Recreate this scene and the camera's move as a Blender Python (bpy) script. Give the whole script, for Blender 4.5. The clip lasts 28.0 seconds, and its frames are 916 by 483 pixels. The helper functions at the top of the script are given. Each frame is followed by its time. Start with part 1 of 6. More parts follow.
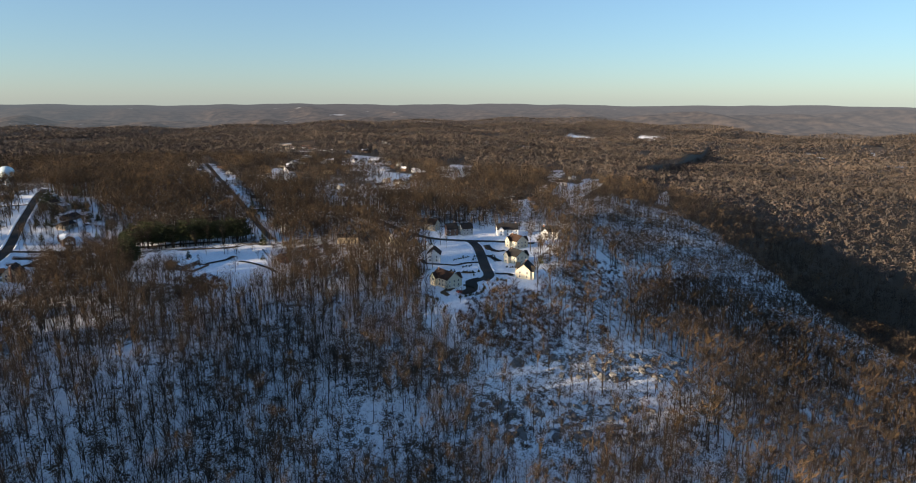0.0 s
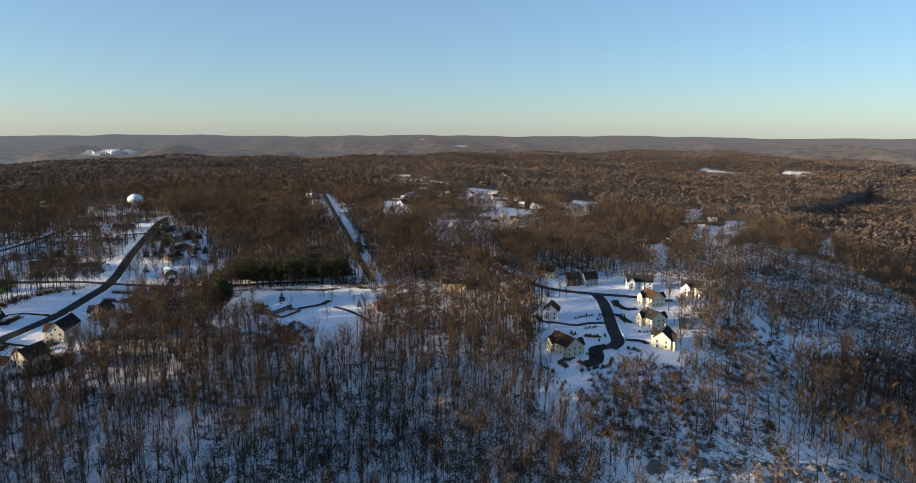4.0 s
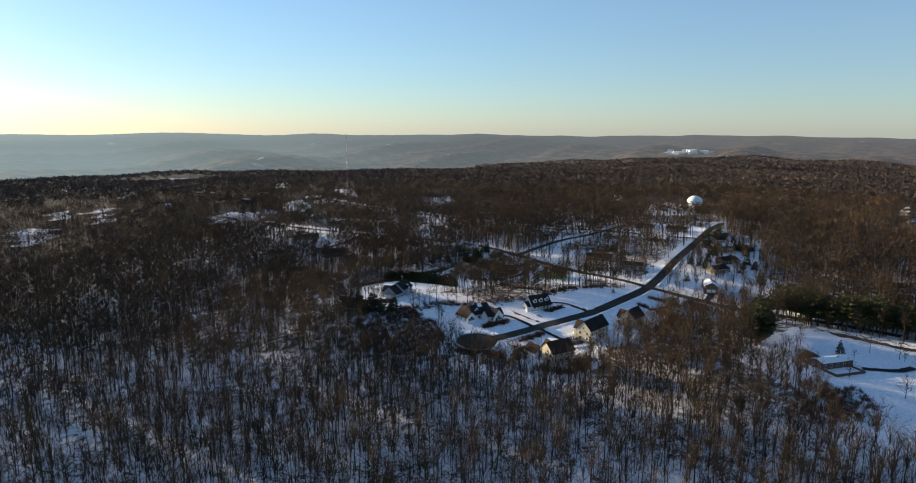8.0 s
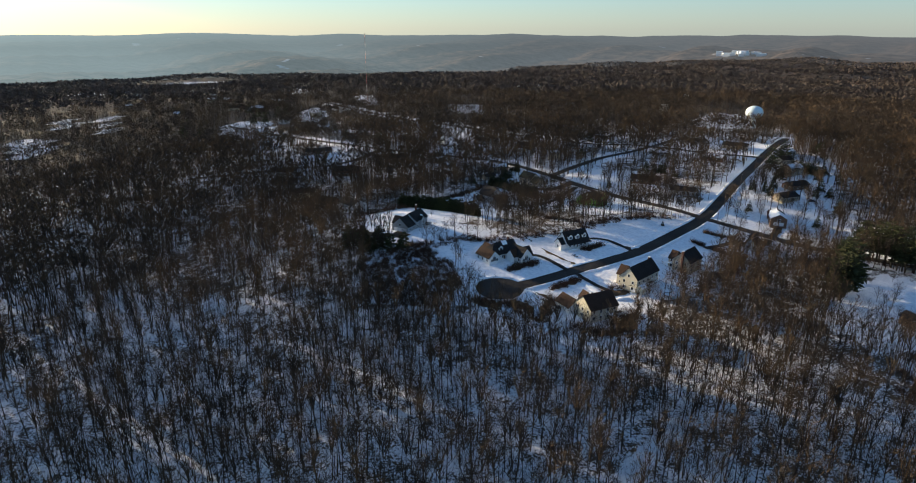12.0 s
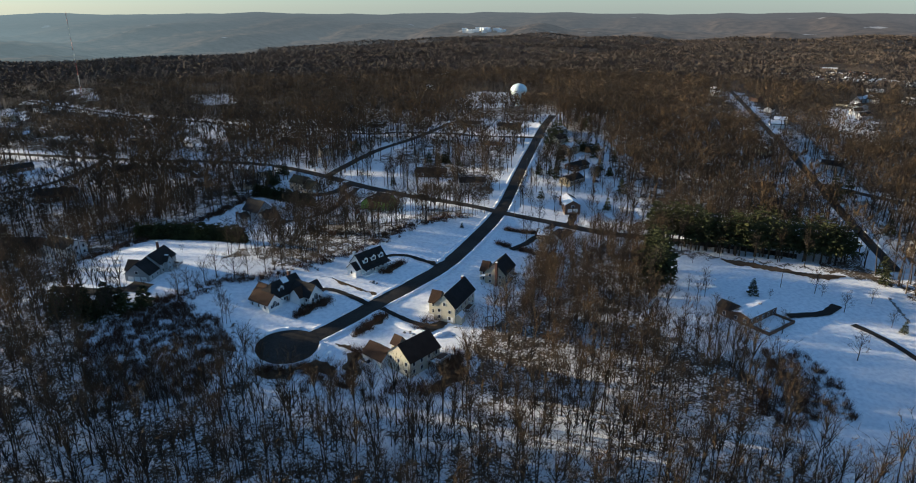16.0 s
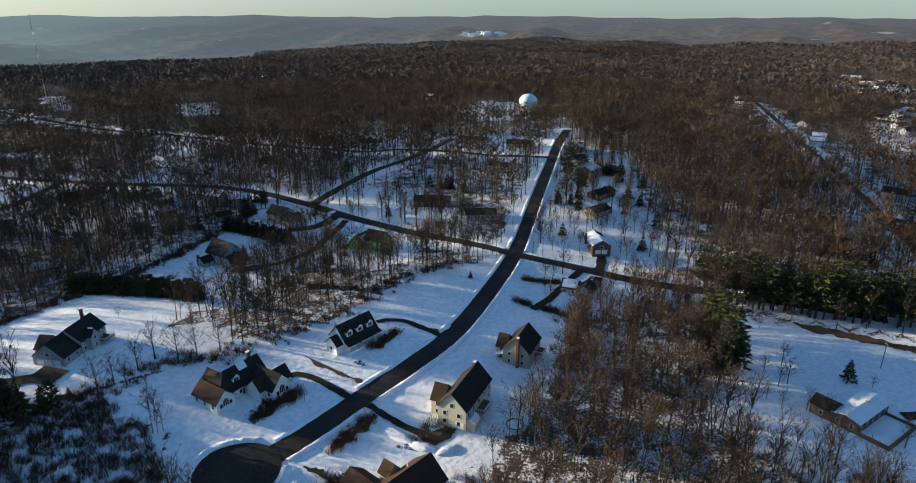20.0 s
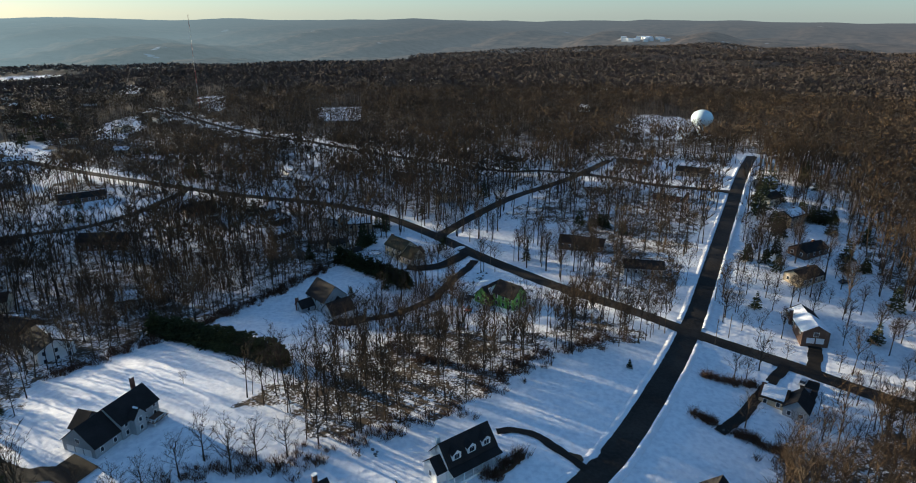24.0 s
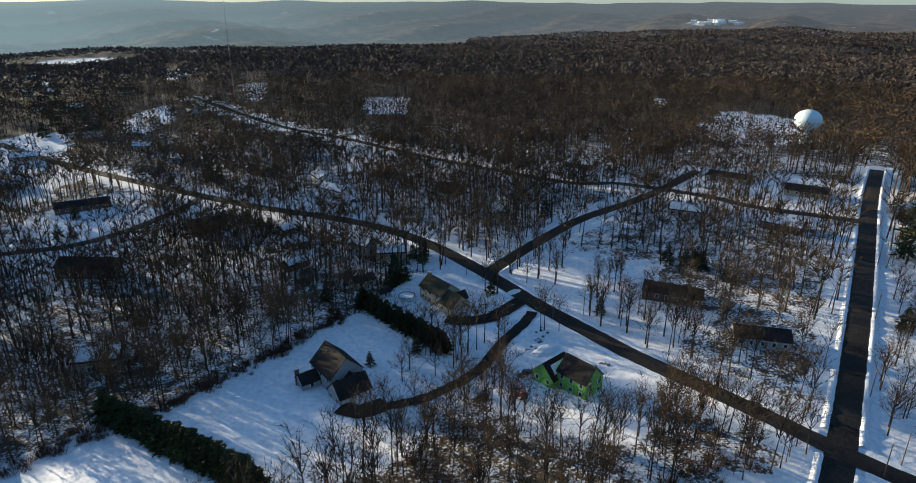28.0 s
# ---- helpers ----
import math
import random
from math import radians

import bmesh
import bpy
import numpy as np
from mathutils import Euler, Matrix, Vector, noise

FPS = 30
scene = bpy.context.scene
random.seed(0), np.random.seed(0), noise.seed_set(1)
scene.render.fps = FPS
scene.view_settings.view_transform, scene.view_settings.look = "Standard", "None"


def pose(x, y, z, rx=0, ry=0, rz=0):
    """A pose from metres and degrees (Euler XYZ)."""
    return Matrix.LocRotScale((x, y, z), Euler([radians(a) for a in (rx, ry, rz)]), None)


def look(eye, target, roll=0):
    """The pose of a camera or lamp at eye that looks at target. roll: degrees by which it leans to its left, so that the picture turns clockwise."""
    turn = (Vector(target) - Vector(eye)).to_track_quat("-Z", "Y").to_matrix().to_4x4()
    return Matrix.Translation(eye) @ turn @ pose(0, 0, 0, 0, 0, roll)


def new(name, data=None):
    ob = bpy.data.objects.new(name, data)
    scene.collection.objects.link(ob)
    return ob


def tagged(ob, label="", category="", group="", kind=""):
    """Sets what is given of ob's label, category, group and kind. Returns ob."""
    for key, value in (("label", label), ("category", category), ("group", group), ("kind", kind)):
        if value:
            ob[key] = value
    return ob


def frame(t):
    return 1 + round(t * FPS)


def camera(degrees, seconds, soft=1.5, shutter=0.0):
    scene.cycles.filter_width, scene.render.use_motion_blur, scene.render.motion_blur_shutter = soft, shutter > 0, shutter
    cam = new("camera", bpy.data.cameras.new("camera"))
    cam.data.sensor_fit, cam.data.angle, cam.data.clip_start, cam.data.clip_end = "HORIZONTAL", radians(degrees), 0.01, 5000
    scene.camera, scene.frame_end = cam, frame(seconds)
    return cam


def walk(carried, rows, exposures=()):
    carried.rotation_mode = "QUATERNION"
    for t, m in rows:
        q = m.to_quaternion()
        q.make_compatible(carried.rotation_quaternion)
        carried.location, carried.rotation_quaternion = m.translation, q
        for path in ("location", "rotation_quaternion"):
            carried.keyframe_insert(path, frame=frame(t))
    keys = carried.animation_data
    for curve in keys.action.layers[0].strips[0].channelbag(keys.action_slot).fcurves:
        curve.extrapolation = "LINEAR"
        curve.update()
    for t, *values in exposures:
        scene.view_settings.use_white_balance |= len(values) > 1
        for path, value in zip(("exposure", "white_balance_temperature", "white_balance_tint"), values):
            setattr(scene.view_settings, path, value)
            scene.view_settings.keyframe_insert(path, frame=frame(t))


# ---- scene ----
cam = camera(71.55, 28.0, soft=1.0)
PATH = [
    (0, (-102.10, -185.92, 124.18), (-16.16, -139.68, 102.37), 0.09),
    (0.5, (-94.71, -181.23, 124.13), (-7.58, -135.29, 106.90), 0.10),
    (1, (-87.31, -176.66, 124.08), (0.51, -130.64, 111.03), 0.03),
    (1.5, (-79.87, -172.24, 124.01), (8.01, -126.36, 110.94), 0.09),
    (2, (-72.42, -167.98, 123.93), (15.44, -122.26, 110.14), 0.06),
    (2.5, (-64.99, -163.82, 123.85), (22.47, -118.44, 106.83), 0.10),
    (3, (-57.67, -159.70, 123.76), (29.82, -114.39, 106.65), 0.08),
    (3.5, (-50.53, -155.49, 123.67), (34.85, -106.32, 106.58), 0.14),
    (4, (-43.71, -151.12, 123.55), (32.72, -88.96, 106.41), 0.21),
    (4.5, (-37.37, -146.38, 123.42), (30.80, -75.25, 106.25), 0.26),
    (6.5, (-17.56, -123.19, 122.86), (20.48, -32.33, 105.61), 0.33),
    (7, (-13.64, -116.48, 122.85), (24.49, -25.65, 105.67), 0.33),
    (7.5, (-10.12, -109.52, 122.88), (24.73, -17.36, 105.73), 0.24),
    (8, (-7.02, -102.37, 122.93), (-2.87, -3.97, 105.60), 0.23),
    (8.5, (-4.49, -95.06, 122.97), (-4.65, 3.42, 105.60), 0.33),
    (9, (-2.60, -87.66, 122.98), (-3.61, 10.83, 105.74), 0.27),
    (9.5, (-1.35, -80.19, 122.95), (-2.63, 18.33, 105.88), 0.22),
    (10, (-0.61, -72.62, 122.86), (-1.96, 25.93, 105.95), 0.14),
    (10.5, (-0.17, -64.93, 122.73), (-1.49, 33.65, 105.96), 0.05),
    (11, (0.17, -57.09, 122.57), (-1.01, 41.48, 105.75), 0.10),
    (11.5, (0.53, -49.09, 122.42), (-0.47, 47.62, 97.00), 0.19),
    (12, (0.85, -40.96, 122.29), (-0.04, 53.89, 90.62), 0.14),
    (12.5, (1.12, -32.84, 122.17), (0.31, 61.53, 89.09), 0.12),
    (14.5, (1.91, -0.64, 121.88), (1.44, 93.15, 87.17), 0.13),
    (15, (2.34, 7.38, 121.81), (3.90, 101.18, 87.18), 0.06),
    (15.5, (2.94, 15.39, 121.75), (31.20, 104.86, 87.16), 0.04),
    (16, (3.89, 23.39, 121.70), (37.09, 111.17, 87.16), 0.01),
    (16.5, (5.36, 31.30, 121.67), (39.80, 118.64, 87.24), 0.05),
    (17, (7.36, 39.08, 121.68), (42.04, 126.32, 87.25), 0.06),
    (17.5, (9.68, 46.76, 121.68), (44.15, 134.12, 87.34), 0.07),
    (18, (12.25, 54.42, 121.70), (46.55, 141.87, 87.40), 0.06),
    (18.5, (14.98, 62.12, 121.69), (48.93, 149.70, 87.39), 0.09),
    (19, (17.77, 69.82, 121.61), (51.48, 157.51, 87.35), 0.13),
    (19.5, (20.50, 77.52, 121.42), (54.02, 165.31, 87.22), 0.14),
    (20, (23.21, 85.29, 121.11), (56.60, 173.17, 87.03), 0.22),
    (20.5, (25.91, 93.17, 120.70), (58.88, 181.23, 86.67), 0.07),
    (21, (28.65, 101.24, 120.27), (59.89, 189.96, 86.34), 0.08),
    (21.5, (31.39, 109.47, 119.88), (59.91, 199.14, 86.03), 0.12),
    (22, (33.82, 117.77, 119.56), (54.32, 209.61, 85.73), 0.14),
    (22.5, (35.94, 126.09, 119.29), (51.20, 218.97, 85.54), 0.24),
    (24.5, (41.49, 160.17, 118.68), (53.78, 253.53, 85.04), 0.21),
    (25, (42.67, 168.85, 118.58), (54.62, 261.34, 82.50), 0.24),
    (25.5, (43.75, 177.48, 118.47), (55.59, 269.99, 82.39), 0.24),
    (26, (44.77, 186.00, 118.37), (56.59, 278.53, 82.33), 0.23),
    (26.5, (45.76, 194.43, 118.25), (57.45, 286.98, 82.22), 0.23),
    (27, (46.69, 202.86, 118.10), (57.91, 295.49, 82.14), 0.24),
    (27.5, (47.59, 211.27, 117.94), (57.75, 304.03, 81.99), 0.25),
    (28, (48.38, 219.71, 117.77), (52.51, 312.93, 81.80), 0.22),
]
walk(cam, [(t, look(eye, target, roll)) for t, eye, target, roll in PATH], [(0, 1.5, 6250, 6), (10.5, 1.5, 6500, 6), (12, 1.5, 6250, 4), (15, 1.4, 5920, 0), (28, 1.37, 5800, -1)])


# ---- world and sun ----
SUN_AZ, SUN_EL = -54.0, 11.0          # degrees, azimuth from +y towards +x
world = bpy.data.worlds.new("winter_sky")
scene.world = world
world.use_nodes = True
wn = world.node_tree
sky = wn.nodes.new("ShaderNodeTexSky")
sky.sky_type, sky.sun_disc = "NISHITA", False
sky.sun_elevation, sky.sun_rotation = radians(SUN_EL), radians(SUN_AZ)
sky.altitude, sky.air_density, sky.dust_density, sky.ozone_density = 200, 1.0, 0.25, 4.0
wn.nodes["Background"].inputs[1].default_value = 0.08
veil = wn.nodes.new("ShaderNodeMixRGB")      # thin winter haze that pales the clear sky towards the horizon
where, parts, rise = wn.nodes.new("ShaderNodeTexCoord"), wn.nodes.new("ShaderNodeSeparateXYZ"), wn.nodes.new("ShaderNodeMapRange")
rise.inputs[1].default_value, rise.inputs[2].default_value, rise.inputs[3].default_value, rise.inputs[4].default_value = 0.0, 0.7, 0.45, 0.12
wn.links.new(where.outputs["Generated"], parts.inputs[0]), wn.links.new(parts.outputs[2], rise.inputs[0]), wn.links.new(rise.outputs[0], veil.inputs[0])
veil.inputs[2].default_value = (1.5, 1.72, 2.1, 1)
wn.links.new(sky.outputs[0], veil.inputs[1]), wn.links.new(veil.outputs[0], wn.nodes["Background"].inputs[0])
sun = new("sun", bpy.data.lights.new("sun", "SUN"))
sun.data.energy, sun.data.angle, sun.data.color = 4.7, radians(0.6), (1.0, 0.77, 0.53)
sun.matrix_world = look((0, 0, 0), (-math.sin(radians(SUN_AZ)) * math.cos(radians(SUN_EL)), -math.cos(radians(SUN_AZ)) * math.cos(radians(SUN_EL)), -math.sin(radians(SUN_EL))))


# ---- materials ----
def mat(name, base, rough=0.8, scale=1.0, spread=0.25, second=None, bump=0.0, bump_scale=None, metal=0.0, per_object=0.0, island=0.0, stretch=None, tone=0.0):
    """A surface with two scales of variation: blotches and grain."""
    m = bpy.data.materials.new(name)
    m.use_nodes = True
    n, l = m.node_tree.nodes, m.node_tree.links
    b = n["Principled BSDF"]
    b.inputs["Roughness"].default_value, b.inputs["Metallic"].default_value = rough, metal
    b.inputs["Specular IOR Level"].default_value = 0.12 if rough > 0.6 else 0.5
    geo = n.new("ShaderNodeNewGeometry")
    vec = geo.outputs["Position"]
    if stretch:
        mp = n.new("ShaderNodeMapping")
        mp.inputs["Scale"].default_value = stretch
        l.new(vec, mp.inputs[0])
        vec = mp.outputs[0]
    big, fine = n.new("ShaderNodeTexNoise"), n.new("ShaderNodeTexNoise")
    big.inputs["Scale"].default_value, fine.inputs["Scale"].default_value = scale * 0.23, scale * 3.1
    big.inputs["Detail"].default_value, fine.inputs["Detail"].default_value = 4, 6
    l.new(vec, big.inputs[0]), l.new(vec, fine.inputs[0])
    add = n.new("ShaderNodeMath")
    add.operation = "MULTIPLY_ADD"
    add.inputs[1].default_value = 0.55
    l.new(big.outputs[0], add.inputs[0])
    half = n.new("ShaderNodeMath")
    half.operation = "MULTIPLY"
    half.inputs[1].default_value = 0.45
    l.new(fine.outputs[0], half.inputs[0]), l.new(half.outputs[0], add.inputs[2])
    ramp = n.new("ShaderNodeValToRGB")
    second = second or [c * (1 - spread) for c in base]
    ramp.color_ramp.elements[0].position, ramp.color_ramp.elements[1].position = 0.36, 0.62
    ramp.color_ramp.elements[0].color, ramp.color_ramp.elements[1].color = (*second, 1), (*base, 1)
    l.new(add.outputs[0], ramp.inputs[0])
    out = ramp.outputs[0]
    if per_object or island:
        hue = n.new("ShaderNodeHueSaturation")
        rnd = n.new("ShaderNodeObjectInfo").outputs["Random"] if per_object else geo.outputs["Random Per Island"]
        rng = n.new("ShaderNodeMapRange")
        k = per_object or island
        rng.inputs[3].default_value, rng.inputs[4].default_value = 1 - k, 1 + k
        l.new(rnd, rng.inputs[0]), l.new(rng.outputs[0], hue.inputs["Value"]), l.new(out, hue.inputs["Color"])
        out = hue.outputs[0]
    if tone:          # from tree to tree: lighter and darker, greyer and redder
        att, rng, warm, hue = n.new("ShaderNodeAttribute"), n.new("ShaderNodeMapRange"), n.new("ShaderNodeMapRange"), n.new("ShaderNodeHueSaturation")
        att.attribute_name = "tone"
        for node, lo_, hi_ in ((rng, 1 - tone, 1 + tone), (warm, 0.7, 1.3)):
            node.inputs[1].default_value, node.inputs[2].default_value, node.inputs[3].default_value, node.inputs[4].default_value = -1, 1, lo_, hi_
            l.new(att.outputs["Fac"], node.inputs[0])
        l.new(rng.outputs[0], hue.inputs["Value"]), l.new(warm.outputs[0], hue.inputs["Saturation"]), l.new(out, hue.inputs["Color"])
        out = hue.outputs[0]
    l.new(out, b.inputs["Base Color"])
    if bump:
        bp, bt = n.new("ShaderNodeBump"), n.new("ShaderNodeTexNoise")
        bt.inputs["Scale"].default_value, bt.inputs["Detail"].default_value = bump_scale or scale * 4, 5
        bp.inputs["Strength"].default_value, bp.inputs["Distance"].default_value = min(1, bump), 0.2
        l.new(vec, bt.inputs[0]), l.new(bt.outputs[0], bp.inputs["Height"]), l.new(bp.outputs[0], b.inputs["Normal"])
    return m


def ground_material():
    """Snow with leaf litter and earth showing through where the attribute litter is high."""
    m = bpy.data.materials.new("snowy_ground")
    m.use_nodes = True
    n, l = m.node_tree.nodes, m.node_tree.links
    b = n["Principled BSDF"]
    b.inputs["Roughness"].default_value, b.inputs["Specular IOR Level"].default_value = 0.75, 0.15
    geo = n.new("ShaderNodeNewGeometry")
    att = n.new("ShaderNodeAttribute")
    att.attribute_name = "litter"
    total = None
    for s, w in ((0.035, 0.32), (0.22, 0.46), (1.3, 0.62)):
        t = n.new("ShaderNodeTexNoise")
        t.inputs["Scale"].default_value, t.inputs["Detail"].default_value = s, 4
        l.new(geo.outputs["Position"], t.inputs[0])
        x = n.new("ShaderNodeMath")
        x.operation, x.inputs[1].default_value = "MULTIPLY_ADD", w
        l.new(t.outputs[0], x.inputs[0])
        if total is None:
            x.inputs[2].default_value = -0.7
        else:
            l.new(total, x.inputs[2])
        total = x.outputs[0]
    mix = n.new("ShaderNodeMath")
    mix.operation = "ADD"
    l.new(att.outputs["Fac"], mix.inputs[0]), l.new(total, mix.inputs[1])
    edge = n.new("ShaderNodeMapRange")
    edge.inputs[1].default_value, edge.inputs[2].default_value = 0.46, 0.56
    l.new(mix.outputs[0], edge.inputs[0])
    snow, soil = n.new("ShaderNodeValToRGB"), n.new("ShaderNodeValToRGB")
    ns = n.new("ShaderNodeTexNoise")
    ns.inputs["Scale"].default_value, ns.inputs["Detail"].default_value = 0.6, 6
    l.new(geo.outputs["Position"], ns.inputs[0])
    snow.color_ramp.elements[0].color, snow.color_ramp.elements[1].color = (0.68, 0.69, 0.72, 1), (0.86, 0.86, 0.87, 1)
    snow.color_ramp.elements[0].position, snow.color_ramp.elements[1].position = 0.3, 0.6
    soil.color_ramp.elements[0].color, soil.color_ramp.elements[1].color = (0.045, 0.035, 0.025, 1), (0.12, 0.086, 0.055, 1)
    l.new(ns.outputs[0], snow.inputs[0]), l.new(ns.outputs[0], soil.inputs[0])
    c = n.new("ShaderNodeMixRGB")
    l.new(edge.outputs[0], c.inputs[0]), l.new(snow.outputs[0], c.inputs[1]), l.new(soil.outputs[0], c.inputs[2])
    l.new(c.outputs[0], b.inputs["Base Color"])
    bp, bt = n.new("ShaderNodeBump"), n.new("ShaderNodeTexNoise")
    bt.inputs["Scale"].default_value, bt.inputs["Detail"].default_value = 0.5, 7
    bp.inputs["Strength"].default_value, bp.inputs["Distance"].default_value = 0.5, 0.5
    l.new(geo.outputs["Position"], bt.inputs[0]), l.new(bt.outputs[0], bp.inputs["Height"]), l.new(bp.outputs[0], b.inputs["Normal"])
    return m


def painted_haze_material():
    """Plain far distance: woods and snowy fields, the haze of kilometres of air painted in as dimmed colour and glow,
    palest towards the sun.
    """
    m = bpy.data.materials.new("painted_haze_distance")
    m.use_nodes = True
    n, l = m.node_tree.nodes, m.node_tree.links
    b = n["Principled BSDF"]
    b.inputs["Roughness"].default_value, b.inputs["Specular IOR Level"].default_value = 1.0, 0.0
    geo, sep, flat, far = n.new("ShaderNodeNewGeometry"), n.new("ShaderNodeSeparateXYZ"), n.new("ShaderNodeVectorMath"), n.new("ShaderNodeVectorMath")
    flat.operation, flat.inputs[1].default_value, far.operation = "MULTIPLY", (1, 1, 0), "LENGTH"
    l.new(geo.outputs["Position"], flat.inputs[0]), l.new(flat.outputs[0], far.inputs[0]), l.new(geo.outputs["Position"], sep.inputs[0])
    # painted haze by distance: dims the base colour and drives the glow
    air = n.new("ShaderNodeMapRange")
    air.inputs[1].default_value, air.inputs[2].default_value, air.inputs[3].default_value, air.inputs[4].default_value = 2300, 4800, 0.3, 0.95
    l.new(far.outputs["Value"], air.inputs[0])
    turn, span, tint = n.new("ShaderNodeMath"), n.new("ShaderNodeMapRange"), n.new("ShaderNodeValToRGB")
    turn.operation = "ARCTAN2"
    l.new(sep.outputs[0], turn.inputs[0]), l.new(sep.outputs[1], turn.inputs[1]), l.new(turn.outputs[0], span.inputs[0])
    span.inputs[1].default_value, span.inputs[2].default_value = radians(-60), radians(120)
    # glow colour of the painted haze by azimuth, brightest on the sun's side
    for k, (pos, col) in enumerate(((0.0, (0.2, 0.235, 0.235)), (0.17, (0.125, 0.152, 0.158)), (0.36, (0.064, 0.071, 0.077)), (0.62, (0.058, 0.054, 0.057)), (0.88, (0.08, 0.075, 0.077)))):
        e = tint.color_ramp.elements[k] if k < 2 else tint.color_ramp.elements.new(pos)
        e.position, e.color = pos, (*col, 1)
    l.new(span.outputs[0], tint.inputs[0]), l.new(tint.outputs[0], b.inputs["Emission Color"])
    # stronger glow on low ground, painted as valley mist
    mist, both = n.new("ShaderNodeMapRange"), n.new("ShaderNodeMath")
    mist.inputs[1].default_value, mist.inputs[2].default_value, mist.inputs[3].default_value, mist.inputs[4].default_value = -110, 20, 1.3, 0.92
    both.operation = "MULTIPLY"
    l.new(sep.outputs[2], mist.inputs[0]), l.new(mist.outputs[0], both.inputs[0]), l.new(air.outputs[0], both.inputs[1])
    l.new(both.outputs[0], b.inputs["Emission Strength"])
    big, fine = n.new("ShaderNodeTexNoise"), n.new("ShaderNodeTexNoise")
    big.inputs["Scale"].default_value, big.inputs["Detail"].default_value, fine.inputs["Scale"].default_value, fine.inputs["Detail"].default_value = 0.0045, 5, 0.02, 4
    l.new(geo.outputs["Position"], big.inputs[0]), l.new(geo.outputs["Position"], fine.inputs[0])
    woods_, fields, part_ = n.new("ShaderNodeValToRGB"), n.new("ShaderNodeMapRange"), n.new("ShaderNodeMixRGB")
    woods_.color_ramp.elements[0].color, woods_.color_ramp.elements[1].color = (0.025, 0.02, 0.017, 1), (0.16, 0.115, 0.085, 1)
    woods_.color_ramp.elements[0].position, woods_.color_ramp.elements[1].position = 0.35, 0.65
    fields.inputs[1].default_value, fields.inputs[2].default_value = 0.69, 0.72
    part_.inputs[2].default_value = (0.7, 0.7, 0.72, 1)
    l.new(fine.outputs[0], woods_.inputs[0]), l.new(big.outputs[0], fields.inputs[0]), l.new(fields.outputs[0], part_.inputs[0]), l.new(woods_.outputs[0], part_.inputs[1])
    # base colour darkens as the painted haze takes over
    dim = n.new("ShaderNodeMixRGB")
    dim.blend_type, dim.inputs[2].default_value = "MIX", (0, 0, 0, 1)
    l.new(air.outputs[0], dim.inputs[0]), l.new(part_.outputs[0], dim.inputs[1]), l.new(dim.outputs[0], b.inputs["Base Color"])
    return m


DISTANCE = painted_haze_material()
GROUND = ground_material()
SNOW = mat("snow", (0.86, 0.87, 0.89), 0.7, 0.8, 0.15, bump=0.9, bump_scale=1.6)
ASPHALT = mat("wet_asphalt", (0.045, 0.038, 0.031), 0.7, 0.35, 0.5, second=(0.017, 0.015, 0.013), bump=0.1, bump_scale=20)
DRIVE = mat("driveway_asphalt", (0.03, 0.026, 0.022), 0.8, 0.8, 0.4, bump=0.1, bump_scale=20)
EARTH = mat("bare_earth", (0.13, 0.085, 0.05), 0.95, 0.8, 0.5, bump=0.6, bump_scale=2)
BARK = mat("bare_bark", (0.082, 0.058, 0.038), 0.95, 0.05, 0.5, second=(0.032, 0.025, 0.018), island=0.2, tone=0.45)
# bark for far trees, paled and greyed: distance haze mixed into its colour
HAZED_BARK = mat("hazed_bark", (0.09, 0.072, 0.06), 0.95, 0.008, 0.5, second=(0.044, 0.037, 0.033), island=0.1, tone=0.35)
NEEDLE = mat("conifer_needles", (0.075, 0.078, 0.03), 0.8, 0.4, 0.45, second=(0.028, 0.036, 0.018), island=0.35)
TRUNK = mat("tree_bark", (0.08, 0.062, 0.047), 0.95, 1.5, 0.4, bump=0.4)
BRUSH = mat("dry_brush", (0.11, 0.066, 0.045), 0.95, 0.3, 0.4, island=0.35)
ROCK = mat("grey_rock", (0.2, 0.19, 0.18), 0.9, 0.35, 0.5, bump=0.8)


# ---- the lie of the land ----
def sm(a, b, x):
    t = np.clip((x - a) / (b - a), 0, 1)
    return t * t * (3 - 2 * t)


def near_line(px, py, line):
    d = np.full(np.shape(px), 1e9)
    for (x0, y0), (x1, y1) in zip(line, line[1:]):
        dx, dy = x1 - x0, y1 - y0
        t = np.clip(((px - x0) * dx + (py - y0) * dy) / (dx * dx + dy * dy), 0, 1)
        d = np.minimum(d, np.hypot(px - x0 - t * dx, py - y0 - t * dy))
    return d


KNOLLS = [(-350, 1060, 260, 17), (-38, 285, 60, 15.6), (16, 252, 45, -4.6), (70, 275, 45, 2.5), (50, 210, 50, 3.6), (40, 325, 50, 2.8), (110, 245, 40, 0.8), (172, 318, 45, -7.6), (200, 400, 60, 4.0), (296, 530, 80, 7.1), (170, 180, 60, 2.6), (-20, 400, 60, -1.4), (95, 375, 40, -3.5), (120, 330, 40, 7.1), (100, 540, 110, 2.6), (-110, 510, 110, 3.1)]
